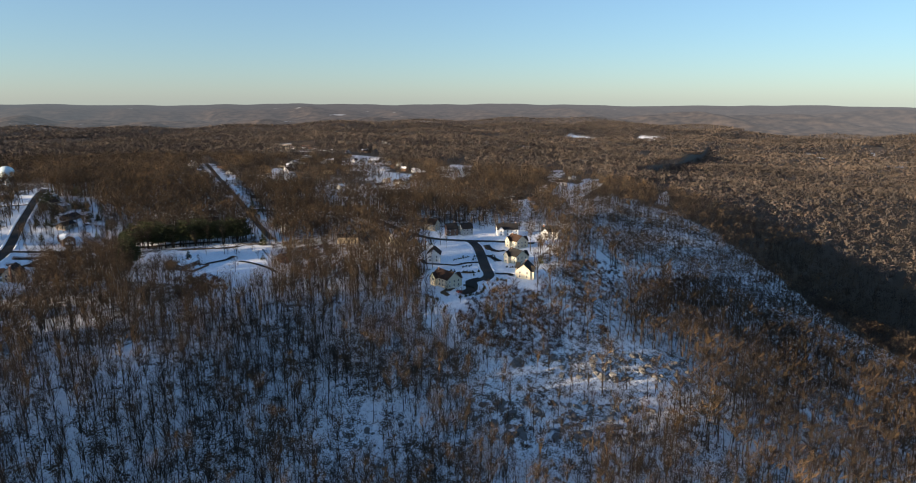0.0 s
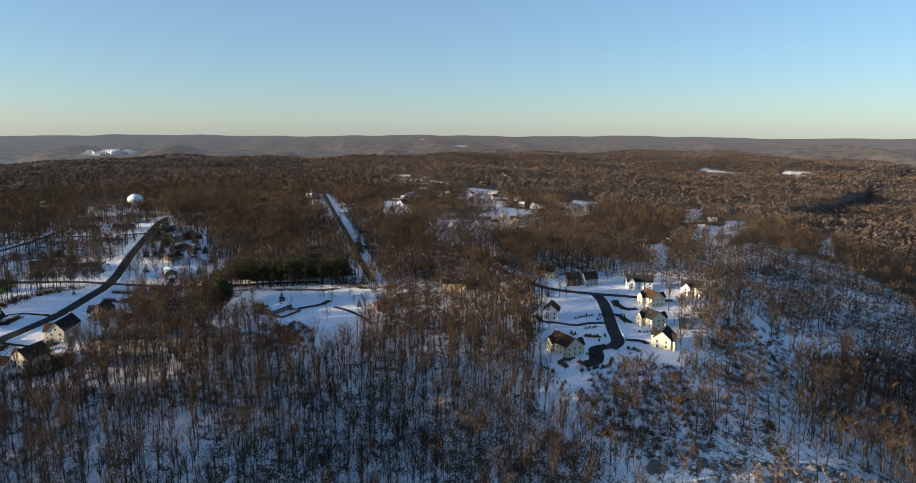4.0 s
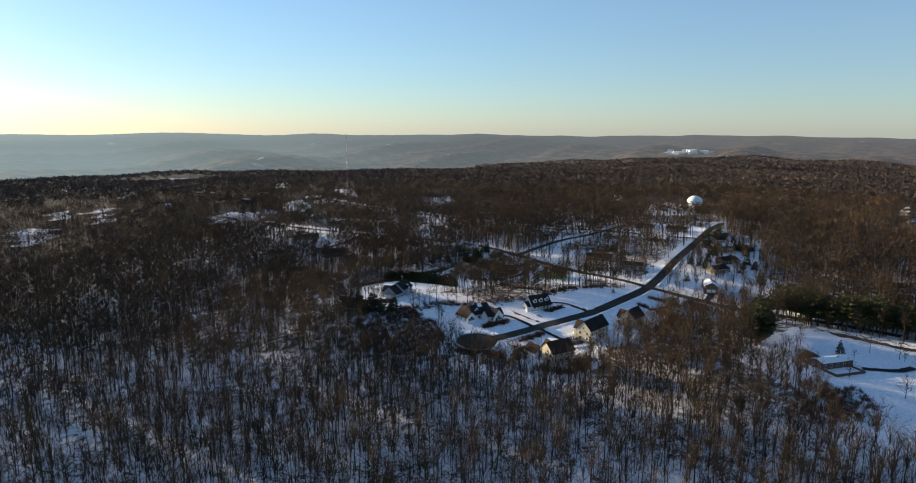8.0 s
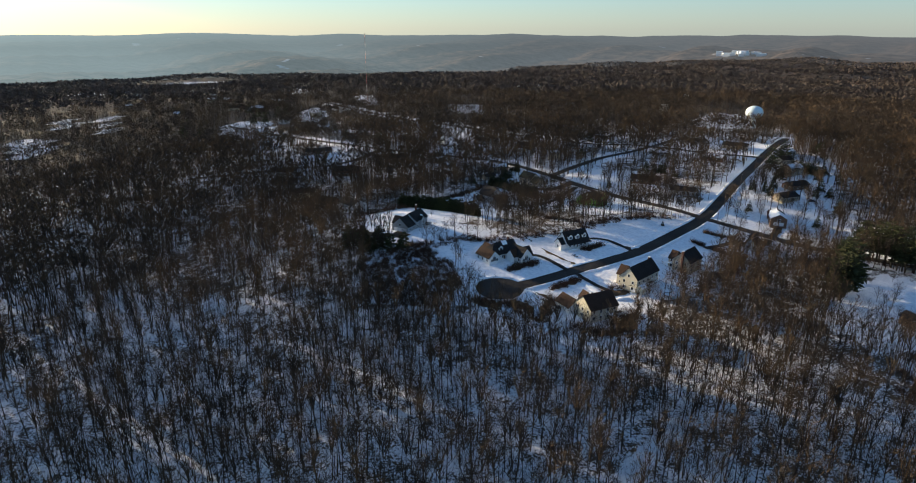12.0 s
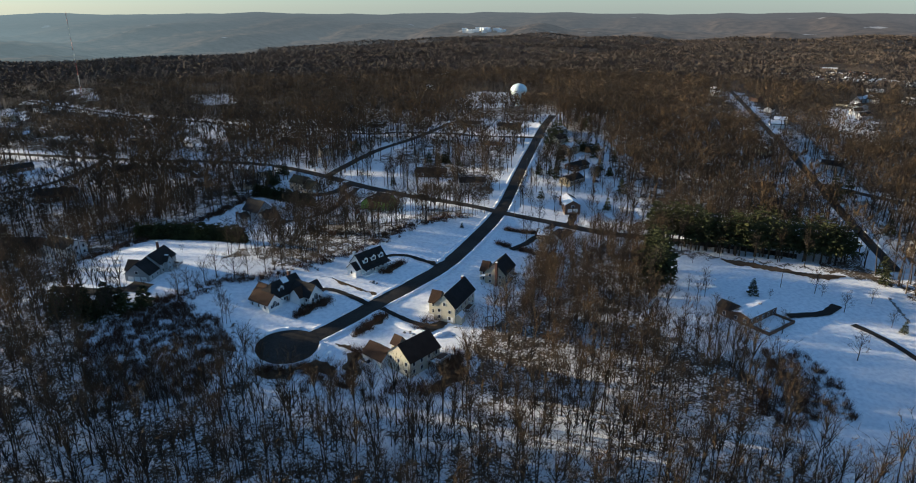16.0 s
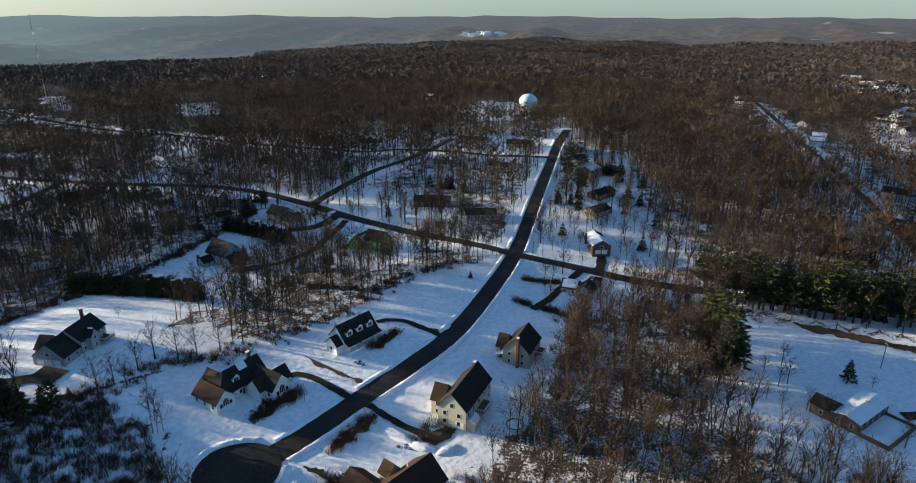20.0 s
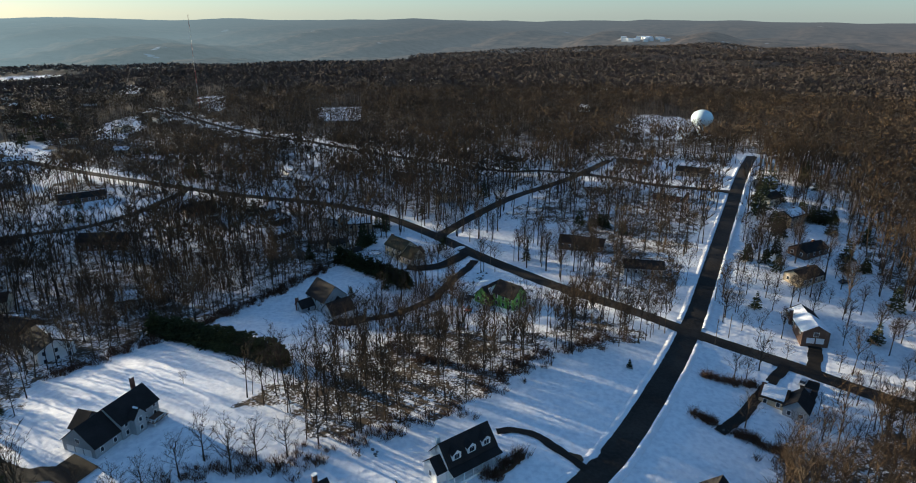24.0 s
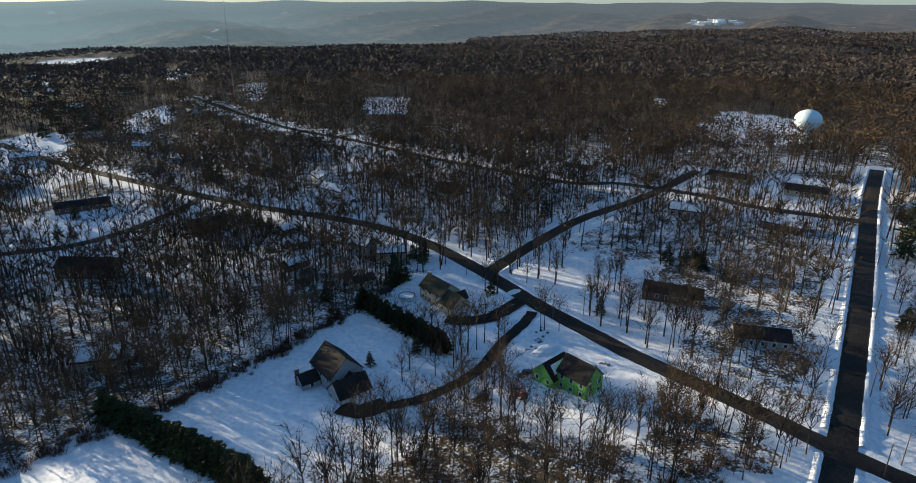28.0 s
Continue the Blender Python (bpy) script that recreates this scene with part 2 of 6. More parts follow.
# the brow of the hill: south-east of this line the woods fall away towards the valley
BROW = [(-900, 330), (-420, 210), (-260, 160), (-150, 128), (-50, 104), (20, 98), (77, 84), (130, 88), (172, 80), (212, 38), (238, 8), (296, -26), (350, -22), (420, -4), (470, 10), (560, 22), (900, 60)]


def land(x, y):
    x, y = np.asarray(x, float), np.asarray(y, float)
    z = 3 + 0.026 * np.clip(y - 240, -420, 480) + 0.022 * np.clip(x - 80, -400, 330)
    bx, by = np.array([p[0] for p in BROW]), np.array([p[1] for p in BROW])
    d = np.where(y < np.interp(x, bx, by), near_line(x, y, BROW), 0.0)
    fall = 0.5 * (np.sqrt(d * d + 400) - 20)
    fall = 90 * (1 - np.exp(-fall / 90)) * (1 - 0.75 * sm(430, 700, x + 0.3 * y))
    past, along = (x - 483) * 0.76 - (y + 240) * 0.65, (x - 483) * 0.65 + (y + 240) * 0.76
    fall = fall + 70 * sm(-20, 190, past) * (1 - sm(60, 330, along))
    z = z - fall * (1 - 0.66 * sm(480, 1050, past))
    r = np.hypot(x - 100, y - 200)
    az = np.degrees(np.arctan2(x, y))
    z = z - 38 * sm(600, 2200, r) - 6 * sm(800, 1500, r) * sm(-12, 4, az) * (1 - sm(50, 62, az))
    far = sm(500, 1500, r)
    z = z + far * (0.3 + 0.4 * sm(2, 26, az)) * (17 * np.sin(x / 310 + 1.3) * np.cos(y / 270 + 0.4) + 10 * np.sin((x + y) / 150) + 8 * np.cos((x - 1.3 * y) / 111) + 8 * np.sin(x / 62 + y / 95))
    # the river valley beyond the plateau, and the long rise of the woods away from it
    z = z - 75 * sm(2000, 2700, r) * sm(30, -15, az)
    z = z + sm(1700, 3000, r) * (9 * sm(0, 30, az) + 14 * sm(32, 60, az))
    # low knolls under the houses
    for kx, ky, kr, kz in KNOLLS:
        z = z + kz * np.exp(-((x - kx) ** 2 + (y - ky) ** 2) / (2 * kr * kr))
    return z


def land1(x, y):
    return float(land(x, y))


def inside(px, py, poly):
    """Which of the points lie in the polygon."""
    c = np.zeros(px.shape, bool)
    for (x0, y0), (x1, y1) in zip(poly, poly[1:] + poly[:1]):
        if y0 != y1:
            c ^= ((y0 > py) != (y1 > py)) & (px < (x1 - x0) * (py - y0) / (y1 - y0) + x0)
    return c


def smooth(line, step=4.0):
    """A rounded line through the given points."""
    p = [Vector((*q, 0)) for q in line]
    p = [2 * p[0] - p[1], *p, 2 * p[-1] - p[-2]]
    out = []
    for a, b, c, d in zip(p, p[1:], p[2:], p[3:]):
        n = max(2, int((c - b).length / step))
        for i in range(n):
            t = i / n
            v = 0.5 * (2 * b + (c - a) * t + (2 * a - 5 * b + 4 * c - d) * t * t + (3 * b - a - 3 * c + d) * t ** 3)
            out.append((v.x, v.y))
    return out + [line[-1]]


# roads: name, line, width, material
ROADS = ([("road_main", [(19.6, 231), (37.5, 240.3), (58.2, 252.9), (75.1, 263.1), (96.2, 279.1), (122.6, 309), (152.9, 348.4), (188.5, 398.9), (227.3, 455.2), (270.1, 517.6), (310.5, 572.5)], 7.4, ASPHALT), ("road_cross", [(261.1, 235.3), (197.5, 307.6), (180, 327.1), (152.9, 348.4), (132, 371.5), (114.2, 394.4), (101.3, 413), (86.5, 433.5), (68, 462), (46, 491), (22.6, 512), (-4.5, 527.5), (-48.2, 547.9), (-100.2, 579.7), (-184.3, 635.8), (-274.4, 703)], 7.0, ASPHALT), ("road_fork", [(72.4, 460), (93.6, 484.6), (121.5, 513.3), (153, 535.2), (177.7, 555.3), (209.3, 586.7)], 6.6, ASPHALT)] + [("road_parallel", [(-202, 905), (-76.5, 750.9), (-12.5, 697.4), (41.1, 646.1), (88.9, 605), (130.5, 573.5), (157.2, 568.2), (193.1, 539.5), (212.6, 515.6), (248.8, 490.3)], 6.2, ASPHALT), ("road_west", [(-226.1, 466), (-145.9, 491.8), (-118.2, 498.9), (-97.6, 517.8), (-83.1, 549.1), (-78.5, 565.1)], 6.2, ASPHALT), ("road_east", [(289.2, 204.6), (330.8, 264.8), (387, 343), (476, 469), (623, 674)], 5.6, ASPHALT), ("road_court", [(281, 0.5), (294, 2), (312, 13.8), (345, 34.3), (362, 46), (374, 57)], 8.0, ASPHALT), ("road_hill", [(396, 8), (392, 16), (385.6, 36), (374, 60), (366, 84), (367, 105), (382, 141), (398, 175), (402, 210), (372, 320)], 7.0, ASPHALT)])
DRIVES = ([("driveway_m", [(85, 427), (83, 422.9), (71.7, 406.6), (62.6, 391), (53.1, 381.1), (44.5, 374.4), (34.7, 370.6), (27.5, 369.5)], 4.0), ("driveway_m_end", [(35, 372), (28, 368), (22, 370)], 7.0), ("driveway_b", [(70, 293), (75, 293), (80, 290.5), (85, 284), (90, 277)], 2.6), ("driveway_a", [(35, 268), (38, 269), (42, 266), (48, 258), (52, 251)], 2.5), ("driveway_c", [(56, 247), (61, 238), (66, 231), (71, 226), (76, 228)], 2.6), ("driveway_court", [(284, 3), (275, 6), (267, 2), (258, -2), (249, 1)], 8.0), ("driveway_court_west", [(320, 23), (312, 31), (304, 35), (300, 46), (296.5, 56), (304, 65)], 3.4), ("driveway_court_north", [(371, 40), (361, 33), (357, 24), (362, 20)], 4.0), ("driveway_court_middle", [(341, 27), (336, 18), (331, 10)], 4.0), ("driveway_court_end", [(300, 0), (304, -8), (302, -13)], 4.0), ("driveway_w", [(-66.9, 299.8), (-59, 294.1), (-47.1, 286.1), (-37.5, 285.2)], 5.0)] + [("driveway_w_end", [(-35.8, 281.9), (-33.2, 286.2), (-31.4, 288.8)], 9.0), ("driveway_brown", [(184.7, 321.6), (191.3, 330.2), (195.6, 336.6)], 4.6), ("meadow_lane", [(225, 175), (226, 163), (224, 147), (219, 131)], 3.0), ("driveway_pool", [(181.7, 318.6), (176.5, 312.3), (171, 306.8)], 5.0), ("driveway_y", [(82, 435), (69.3, 424), (59, 422), (53, 423.5)], 6.0), ("driveway_shack", [(233.4, 189.3), (223, 185.9), (212.7, 187.6), (206.6, 189.4)], 4.0), ("driveway_e", [(178.9, 328), (161.6, 313.7), (145.4, 299.3), (133.5, 291)], 3.4)])
# open snow: fields, yards and meadows without trees
CLEAR = ([[(291, 509), (306, 483), (260, 396), (246, 360), (244, 327), (265, 308), (257, 304), (229, 315), (204, 308), (192, 330), (215, 390)], [(76, 411), (71, 365), (81, 353), (90, 351), (112, 371), (114, 409)], [(76, 451), (101, 479), (142, 459), (131, 416), (117, 401)], [(-35, 270), (-20, 300), (10, 310), (20, 296), (0, 280), (-15, 262)], [(-65, 298), (-36, 283), (-24, 270), (-17, 268), (-8, 277), (4, 296), (-13, 313), (-43, 324)], [(2, 204), (31, 190), (62, 178), (73, 198), (79, 210), (90, 220), (101, 233), (60, 250), (20, 240)]] + [[(6, 322), (15, 324), (23, 337), (32, 342), (41, 350), (52, 371), (60, 386), (50, 400), (30, 395), (10, 370), (-5, 345)], [(-1.2, 227.3), (8.2, 221.1), (38.7, 218.2), (38.9, 198.3), (67.9, 194.6), (75, 220.2), (96.4, 224.6), (114.2, 239.1), (129, 256.8), (150.1, 290.1), (172.5, 324.7), (148.7, 344), (94.9, 329.2), (59.4, 300.9), (49, 298.2), (10.2, 289.5), (-4.3, 279.1), (-15.8, 269.7), (1, 253.2)], [(-25.7, 367.8), (-7.4, 396.6), (9.7, 415.4), (18.5, 427.7), (30.2, 426), (46, 401.6), (44, 385.4), (25, 362.8), (12.9, 336.4), (-34.7, 364.1)]] + [[(-63.5, 329.8), (-39, 369.1), (11, 338.4), (3.6, 322.9), (-4.9, 298.4), (-22.2, 279.5), (-49.8, 294.1)], [(-23.1, 277.8), (-5.4, 255.5), (3.6, 234.2), (2.5, 219.1), (-14.5, 213.3), (-41.4, 219), (-49.5, 249.3), (-34.9, 266)], [(13.9, 223), (29.3, 202), (58.3, 190.9), (77.4, 198.3), (80.9, 218.5)], [(154.7, 212.1), (210.3, 258.4), (259.6, 214), (270.7, 191.2), (254.2, 159.1), (236.1, 133.2), (209.5, 130.9), (170.7, 95.6), (144.5, 111.2), (161, 147.9), (162.4, 173.9), (154.4, 194.2)]] + [[(251, 36), (234, 18), (206, 0), (204, -16), (260, -28), (284, -46), (313, -44), (358, -6), (415, -12), (440, 5), (436, 70), (384, 128), (369, 132), (362, 100), (330, 75), (302, 72), (288, 66), (290, 45)], [(167.8, 351.8), (194.7, 392.7), (229.4, 443.3), (269.7, 498.7), (284.8, 481.3), (261.4, 428.2), (232.8, 392.1), (205.4, 350.4), (199.7, 325.3), (184.8, 332.9)], [(159.7, 344.6), (200.5, 301.3), (184.6, 292.6), (150, 281.9), (135.7, 295.5), (137.9, 326.8)], [(-159.9, 536.2), (-145.4, 565.7), (-115.6, 559.7), (-91.8, 537.3), (-115.2, 510.3), (-144.8, 511.1)]] + [[(-27.8, 544.1), (-14.4, 579.2), (12.9, 564), (7.1, 537.4)], [(189.7, 585.5), (240.4, 585.4), (283.1, 535.3), (248.5, 508.6), (213.1, 541.1)], [(122.9, 589.1), (138.1, 631), (166.7, 608.7), (147, 584.2)], [(22.4, 441.3), (40.1, 456.5), (59.7, 467.5), (83.4, 436.1), (73.7, 411.9), (53.9, 399.1)], [(10.2, 358.9), (49.8, 367.8), (49.9, 390.3), (28.4, 397.2), (11.6, 370.9)], [(69.7, 391.7), (83.7, 412), (96.5, 411.7), (117.8, 386.7), (105.9, 356), (82.3, 348.6), (67.4, 369.3)], [(102.9, 435.3), (116.2, 445.4), (146.9, 413.1), (122.7, 398.4)]])


# the snowy ledge, a bare shoulder below it, and old tracks on the wooded hillside
LEDGE = [(193, -44), (240, -60), (278, -89), (298, -137), (261, -146), (198, -124), (152, -103), (147, -82), (165, -44)]
SHOULDER = [(118, 6), (145, -7), (146, -36), (129, -48), (114, -44), (77, -10), (92, -2)]
TRACKS = [([(70, 138), (49, 112), (34, 74), (26, 53)], 2.0), ([(84, 104), (67, 77)], 1.8), ([(402, -6), (420, -17), (436, -32), (422, -45), (384, -56), (352, -68)], 6.5), ([(415, -70), (455, -80), (485, -92)], 9.0)]


def in_clear(px, py):
    c = near_line(px, py, [(330.8, 264.8), (476, 469), (560, 586)]) < 8
    for poly in CLEAR:
        c |= inside(px, py, poly)
    for line, w in TRACKS:
        c |= near_line(px, py, line) < w
    return c


def road_gap(px, py):
    """Distance to the nearest edge of a road or drive."""
    d = np.full(px.shape, 1e9)
    for _, line, w, _ in ROADS:
        d = np.minimum(d, near_line(px, py, line) - w / 2)
    for _, line, w in DRIVES:
        d = np.minimum(d, near_line(px, py, line) - w / 2)
    return np.minimum(d, np.hypot(px - 17.7, py - 231.5) - 11.4)


def suburb(px, py):
    """1 in the streets of houses under thin trees, 0 in the deep woods."""
    a = inside(px, py, [(-258.3, 637.5), (-175.3, 464.1), (-57.5, 463.3), (30.3, 435.7), (59.8, 397.4), (148.3, 357.2), (204.4, 303.2), (258.9, 329.3), (316.4, 465.9), (315.2, 578.5), (243.7, 626), (118.8, 652.5), (-59.6, 758.1), (-200, 900)])
    b = near_line(px, py, [(330.8, 264.8), (476, 469), (600, 650)]) < 55
    c = inside(px, py, [(500, 330), (560, 260), (720, 290), (860, 540), (700, 620), (600, 480)])
    d = inside(px, py, [(-700, 700), (-298.7, 618.4), (-150, 900), (-300, 1300), (-800, 1500), (-1100, 1300)])
    return a | b | c | d


def grid_lines(lo, hi, step, far):
    mid = list(np.arange(lo, hi + 0.1, step))
    out, s, x = [], step, hi
    while x < far:
        s = min(s * 1.1, 120)
        x += s
        out.append(x)
    back, s, x = [], step, lo
    while x > -far:
        s = min(s * 1.1, 120)
        x -= s
        back.append(x)
    return np.array(back[::-1] + mid + out)


def sheet(name, xs, ys, zf):
    gx, gy = np.meshgrid(xs, ys)
    v = np.stack([gx.ravel(), gy.ravel(), zf(gx.ravel(), gy.ravel())], 1)
    nx, ny = len(xs), len(ys)
    i = (np.arange(ny - 1)[:, None] * nx + np.arange(nx - 1)[None]).ravel()
    q = np.stack([i, i + 1, i + nx + 1, i + nx], 1)
    me = bpy.data.meshes.new(name)
    me.vertices.add(len(v)), me.loops.add(q.size), me.polygons.add(len(q))
    me.vertices.foreach_set("co", v.ravel()), me.loops.foreach_set("vertex_index", q.ravel().astype(np.int32))
    me.polygons.foreach_set("loop_start", np.arange(0, q.size, 4, dtype=np.int32))
    me.update(calc_edges=True)
    me.shade_smooth()
    return me, v


# far clearings: fields, yards and snow-covered slopes among the woods
FAR_GLADES = ([(940, 752, 110, 50, 0.74), (943, 812, 112, 19, 0.77), (810, 493, 139, 32, 0.65), (706, 390, 99, 18, 0.62), (658, 322, 90, 30, 0.59), (588, 475, 99, 19, 0.78), (501, 312, 89, 21, 0.7), (519, 276, 70, 21, 0.65), (812, 310, 96, 27, 0.5), (2264, 549, 102, 68, 0.3), (2408, 332, 107, 57, 0.2), (2025, -222, 62, 34, -0.03), (2240, -382, 60, 26, -0.1), (1881, -407, 142, 31, -0.13), (711, 80, 81, 22, 0.3), (806, 81, 80, 13, 0.27), (1380, 270, 45, 16, 0.29), (554, 81, 58, 9, 0.37), (781, -26, 62, 8, 0.16)]
               + [(1500, 155, 45, 14, 0.2), (866, 157, 82, 11, 0.33), (1550, 500, 50, 18, 0.39), (2103, 847, 98, 31, 0.44), (-700, 1736, 233, 104, 1.93), (-837, 1750, 141, 69, 1.99), (-831, 1408, 179, 50, 2.07), (-246, 685, 62, 27, 1.87), (-192, 610, 50, 19, 1.83), (-490, 740, 62, 14, 2.1), (-431, 732, 82, 10, 2.04), (-445, 600, 55, 20, 2.13), (-195, 790, 60, 17, 1.78), (-304, 1166, 117, 18, 1.8), (-124, 545, 40, 18, 1.75), (5, 858, 60, 25, 1.64), (-2, 657, 43, 10, 1.69), (307, 721, 70, 33, 1.09), (-148, 962, 79, 14, 1.83)])


def in_glade(px, py):
    c = np.zeros(px.shape, bool)
    for x, y, a, b, t in FAR_GLADES:
        u, v = (px - x) * math.cos(t) + (py - y) * math.sin(t), (py - y) * math.cos(t) - (px - x) * math.sin(t)
        c |= (u / a) ** 2 + (v / b) ** 2 + 0.25 * np.sin(u / a * 9) < 1
    return c


me, gv = sheet("ground", grid_lines(-270, 480, 5, 4500), grid_lines(-200, 640, 5, 4500), land)
me.materials.append(GROUND)
open_ = in_clear(gv[:, 0], gv[:, 1])
gap = road_gap(gv[:, 0], gv[:, 1])
rr = np.hypot(gv[:, 0] - 100, gv[:, 1] - 200)
lit = np.where(open_ | (gap < 7), 0.0, np.where(suburb(gv[:, 0], gv[:, 1]), 0.51, 0.54)) + 0.42 * sm(350, 1000, rr)
slope = (gv[:, 1] < 205 - 0.25 * gv[:, 0]) & (rr < 640) & (lit > 0.3)
lit = np.where(slope, np.where(gv[:, 0] > 320, 0.505, 0.482), lit)
lit = np.where(in_glade(gv[:, 0], gv[:, 1]), np.where(rr > 900, 0.4, 0.3), lit)
me.attributes.new("litter", "FLOAT", "POINT").data.foreach_set("value", lit.astype(np.float32))
ground = tagged(new("ground", me), "snow-covered ground with leaf litter showing through", "ground", kind="structure")


# ---- far distance ----
def distance_height(x, y):
    """Height of the hills beyond the woods."""
    r, deg = np.hypot(x, y), np.degrees(np.arctan2(x, y))
    left = sm(34, 4, deg)
    low = np.interp(r, [2300, 3000, 3900, 4500, 4860], [-112, -78, -4, 50, 84])
    high = np.interp(r, [2300, 3000, 3900, 4500, 4860], [-50, -24, 22, 56, 84])
    hills = 30 * np.sin(x / 330 + 0.8) * np.cos(y / 410 + 2.2) + 17 * np.sin((x + 0.7 * y) / 190 + 1) + 10 * np.sin(x / 97 - y / 143) + 6 * np.sin((x - y) / 61) + 3 * np.sin(x / 23 + y / 37)
    return high + (low - high) * left + hills * (0.25 + 0.75 * sm(4800, 3900, r)) * 1.05


def distance_sheet():
    """Rolling wooded hills from where the woods end to the horizon."""
    deg = np.linspace(-80, 140, 540)
    s = np.linspace(0, 1, 70)[:, None] ** 0.9
    a = np.radians(deg)[None]
    r0 = 2950 - 650 * sm(34, 4, deg)[None]
    r = r0 + (4860 - r0) * s
    x, y = r * np.sin(a), r * np.cos(a)
    z = np.maximum(distance_height(x, y), land(x, y) + 6) * sm(0.0, 0.06, s) + (land(x, y) - 4) * (1 - sm(0.0, 0.06, s))
    ny, nx = x.shape
    i = (np.arange(ny - 1)[:, None] * nx + np.arange(nx - 1)[None]).ravel()
    me = bpy.data.meshes.new("backdrop")
    me.from_pydata(np.stack([x, y, z], -1).reshape(-1, 3).tolist(), [], np.stack([i, i + nx, i + nx + 1, i + 1], 1).tolist())
    me.shade_smooth()
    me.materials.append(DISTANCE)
    return tagged(new("backdrop", me), "distant wooded hills with blue winter haze painted on", "hills", kind="structure")


distance_sheet()


# ---- roads ----
def part(name, bm, material, parent=None, label=""):
    """Links a bmesh as one mesh object under a thing or part."""
    me = bpy.data.meshes.new(name)
    bm.to_mesh(me)
    bm.free()
    me.materials.append(material)
    ob = new(name, me)
    if parent:
        ob.parent = parent
    if label:
        ob["label"] = label
    return ob


def ribbon(line, offsets, lift, wob=0.0, seed=1):
    """A strip along a line; offsets (sideways, height) across it."""
    pts = smooth(line)
    bm = bmesh.new()
    rng = random.Random(seed)
    rows = []
    for i, p in enumerate(pts):
        a, b = pts[max(0, i - 1)], pts[min(len(pts) - 1, i + 1)]
        d = Vector((b[0] - a[0], b[1] - a[1])).normalized()
        row = []
        for s, hgt in offsets:
            s2 = s + rng.uniform(-wob, wob)
            x, y = p[0] + d.y * s2, p[1] - d.x * s2
            row.append(bm.verts.new((x, y, land1(x, y) + lift + hgt * (1 + rng.uniform(-wob, wob) * 1.2))))
        rows.append(row)
    for r0, r1 in zip(rows, rows[1:]):
        for k in range(len(offsets) - 1):
            bm.faces.new((r0[k], r0[k + 1], r1[k + 1], r1[k]))
    bmesh.ops.recalc_face_normals(bm, faces=bm.faces)
    return bm


def ragged(line, w, lift, rough, seed, taper=True):
    """A strip with uneven edges that narrows towards its ends."""
    pts = smooth(line, 0.9)
    rng = random.Random(seed)
    bm, last, l, r = bmesh.new(), None, 0.0, 0.0
    for i, p in enumerate(pts):
        a, b = pts[max(0, i - 1)], pts[min(len(pts) - 1, i + 1)]
        d = Vector((b[0] - a[0], b[1] - a[1])).normalized()
        s = i / (len(pts) - 1)
        k = min(1.0, (0.25 + 5 * min(s, 1 - s))) if taper else 1.0
        l, r = l * 0.7 + rng.uniform(-rough, rough), r * 0.7 + rng.uniform(-rough, rough)
        row = []
        for o in (-(w / 2 + l) * k, -w * 0.2 * k, w * 0.2 * k, (w / 2 + r) * k):
            x, y = p[0] + d.y * o, p[1] - d.x * o
            row.append(bm.verts.new((x, y, land1(x, y) + lift)))
        if last:
            for j in range(3):
                bm.faces.new((last[j], last[j + 1], row[j + 1], row[j]))
        last = row
    bmesh.ops.recalc_face_normals(bm, faces=bm.faces)
    return bm


def mound(x, y, rx, ry, h, turn, seed):
    """A heap of shovelled snow with a lumpy crest."""
    rng = random.Random(seed)
    bm, rings, n = bmesh.new(), [], 22
    c, sn = math.cos(radians(turn)), math.sin(radians(turn))
    for k in (1.0, 0.86, 0.7, 0.5, 0.28):
        ring = []
        for i in range(n):
            a = i / n * 2 * math.pi
            q = k * (1 + rng.uniform(-0.12, 0.12))
            u, v = rx * q * math.cos(a), ry * q * math.sin(a)
            px, py = x + u * c - v * sn, y + u * sn + v * c
            ring.append(bm.verts.new((px, py, land1(px, py) + (-0.1 if k == 1.0 else h * (1 - k) ** 0.6 * rng.uniform(0.75, 1.15)))))
        rings.append(ring)
    for o, q in zip(rings, rings[1:]):
        for i in range(n):
            bm.faces.new((o[i], o[(i + 1) % n], q[(i + 1) % n], q[i]))
    bm.faces.new(rings[-1])
    for f in bm.faces:
        f.smooth = True
    return bm


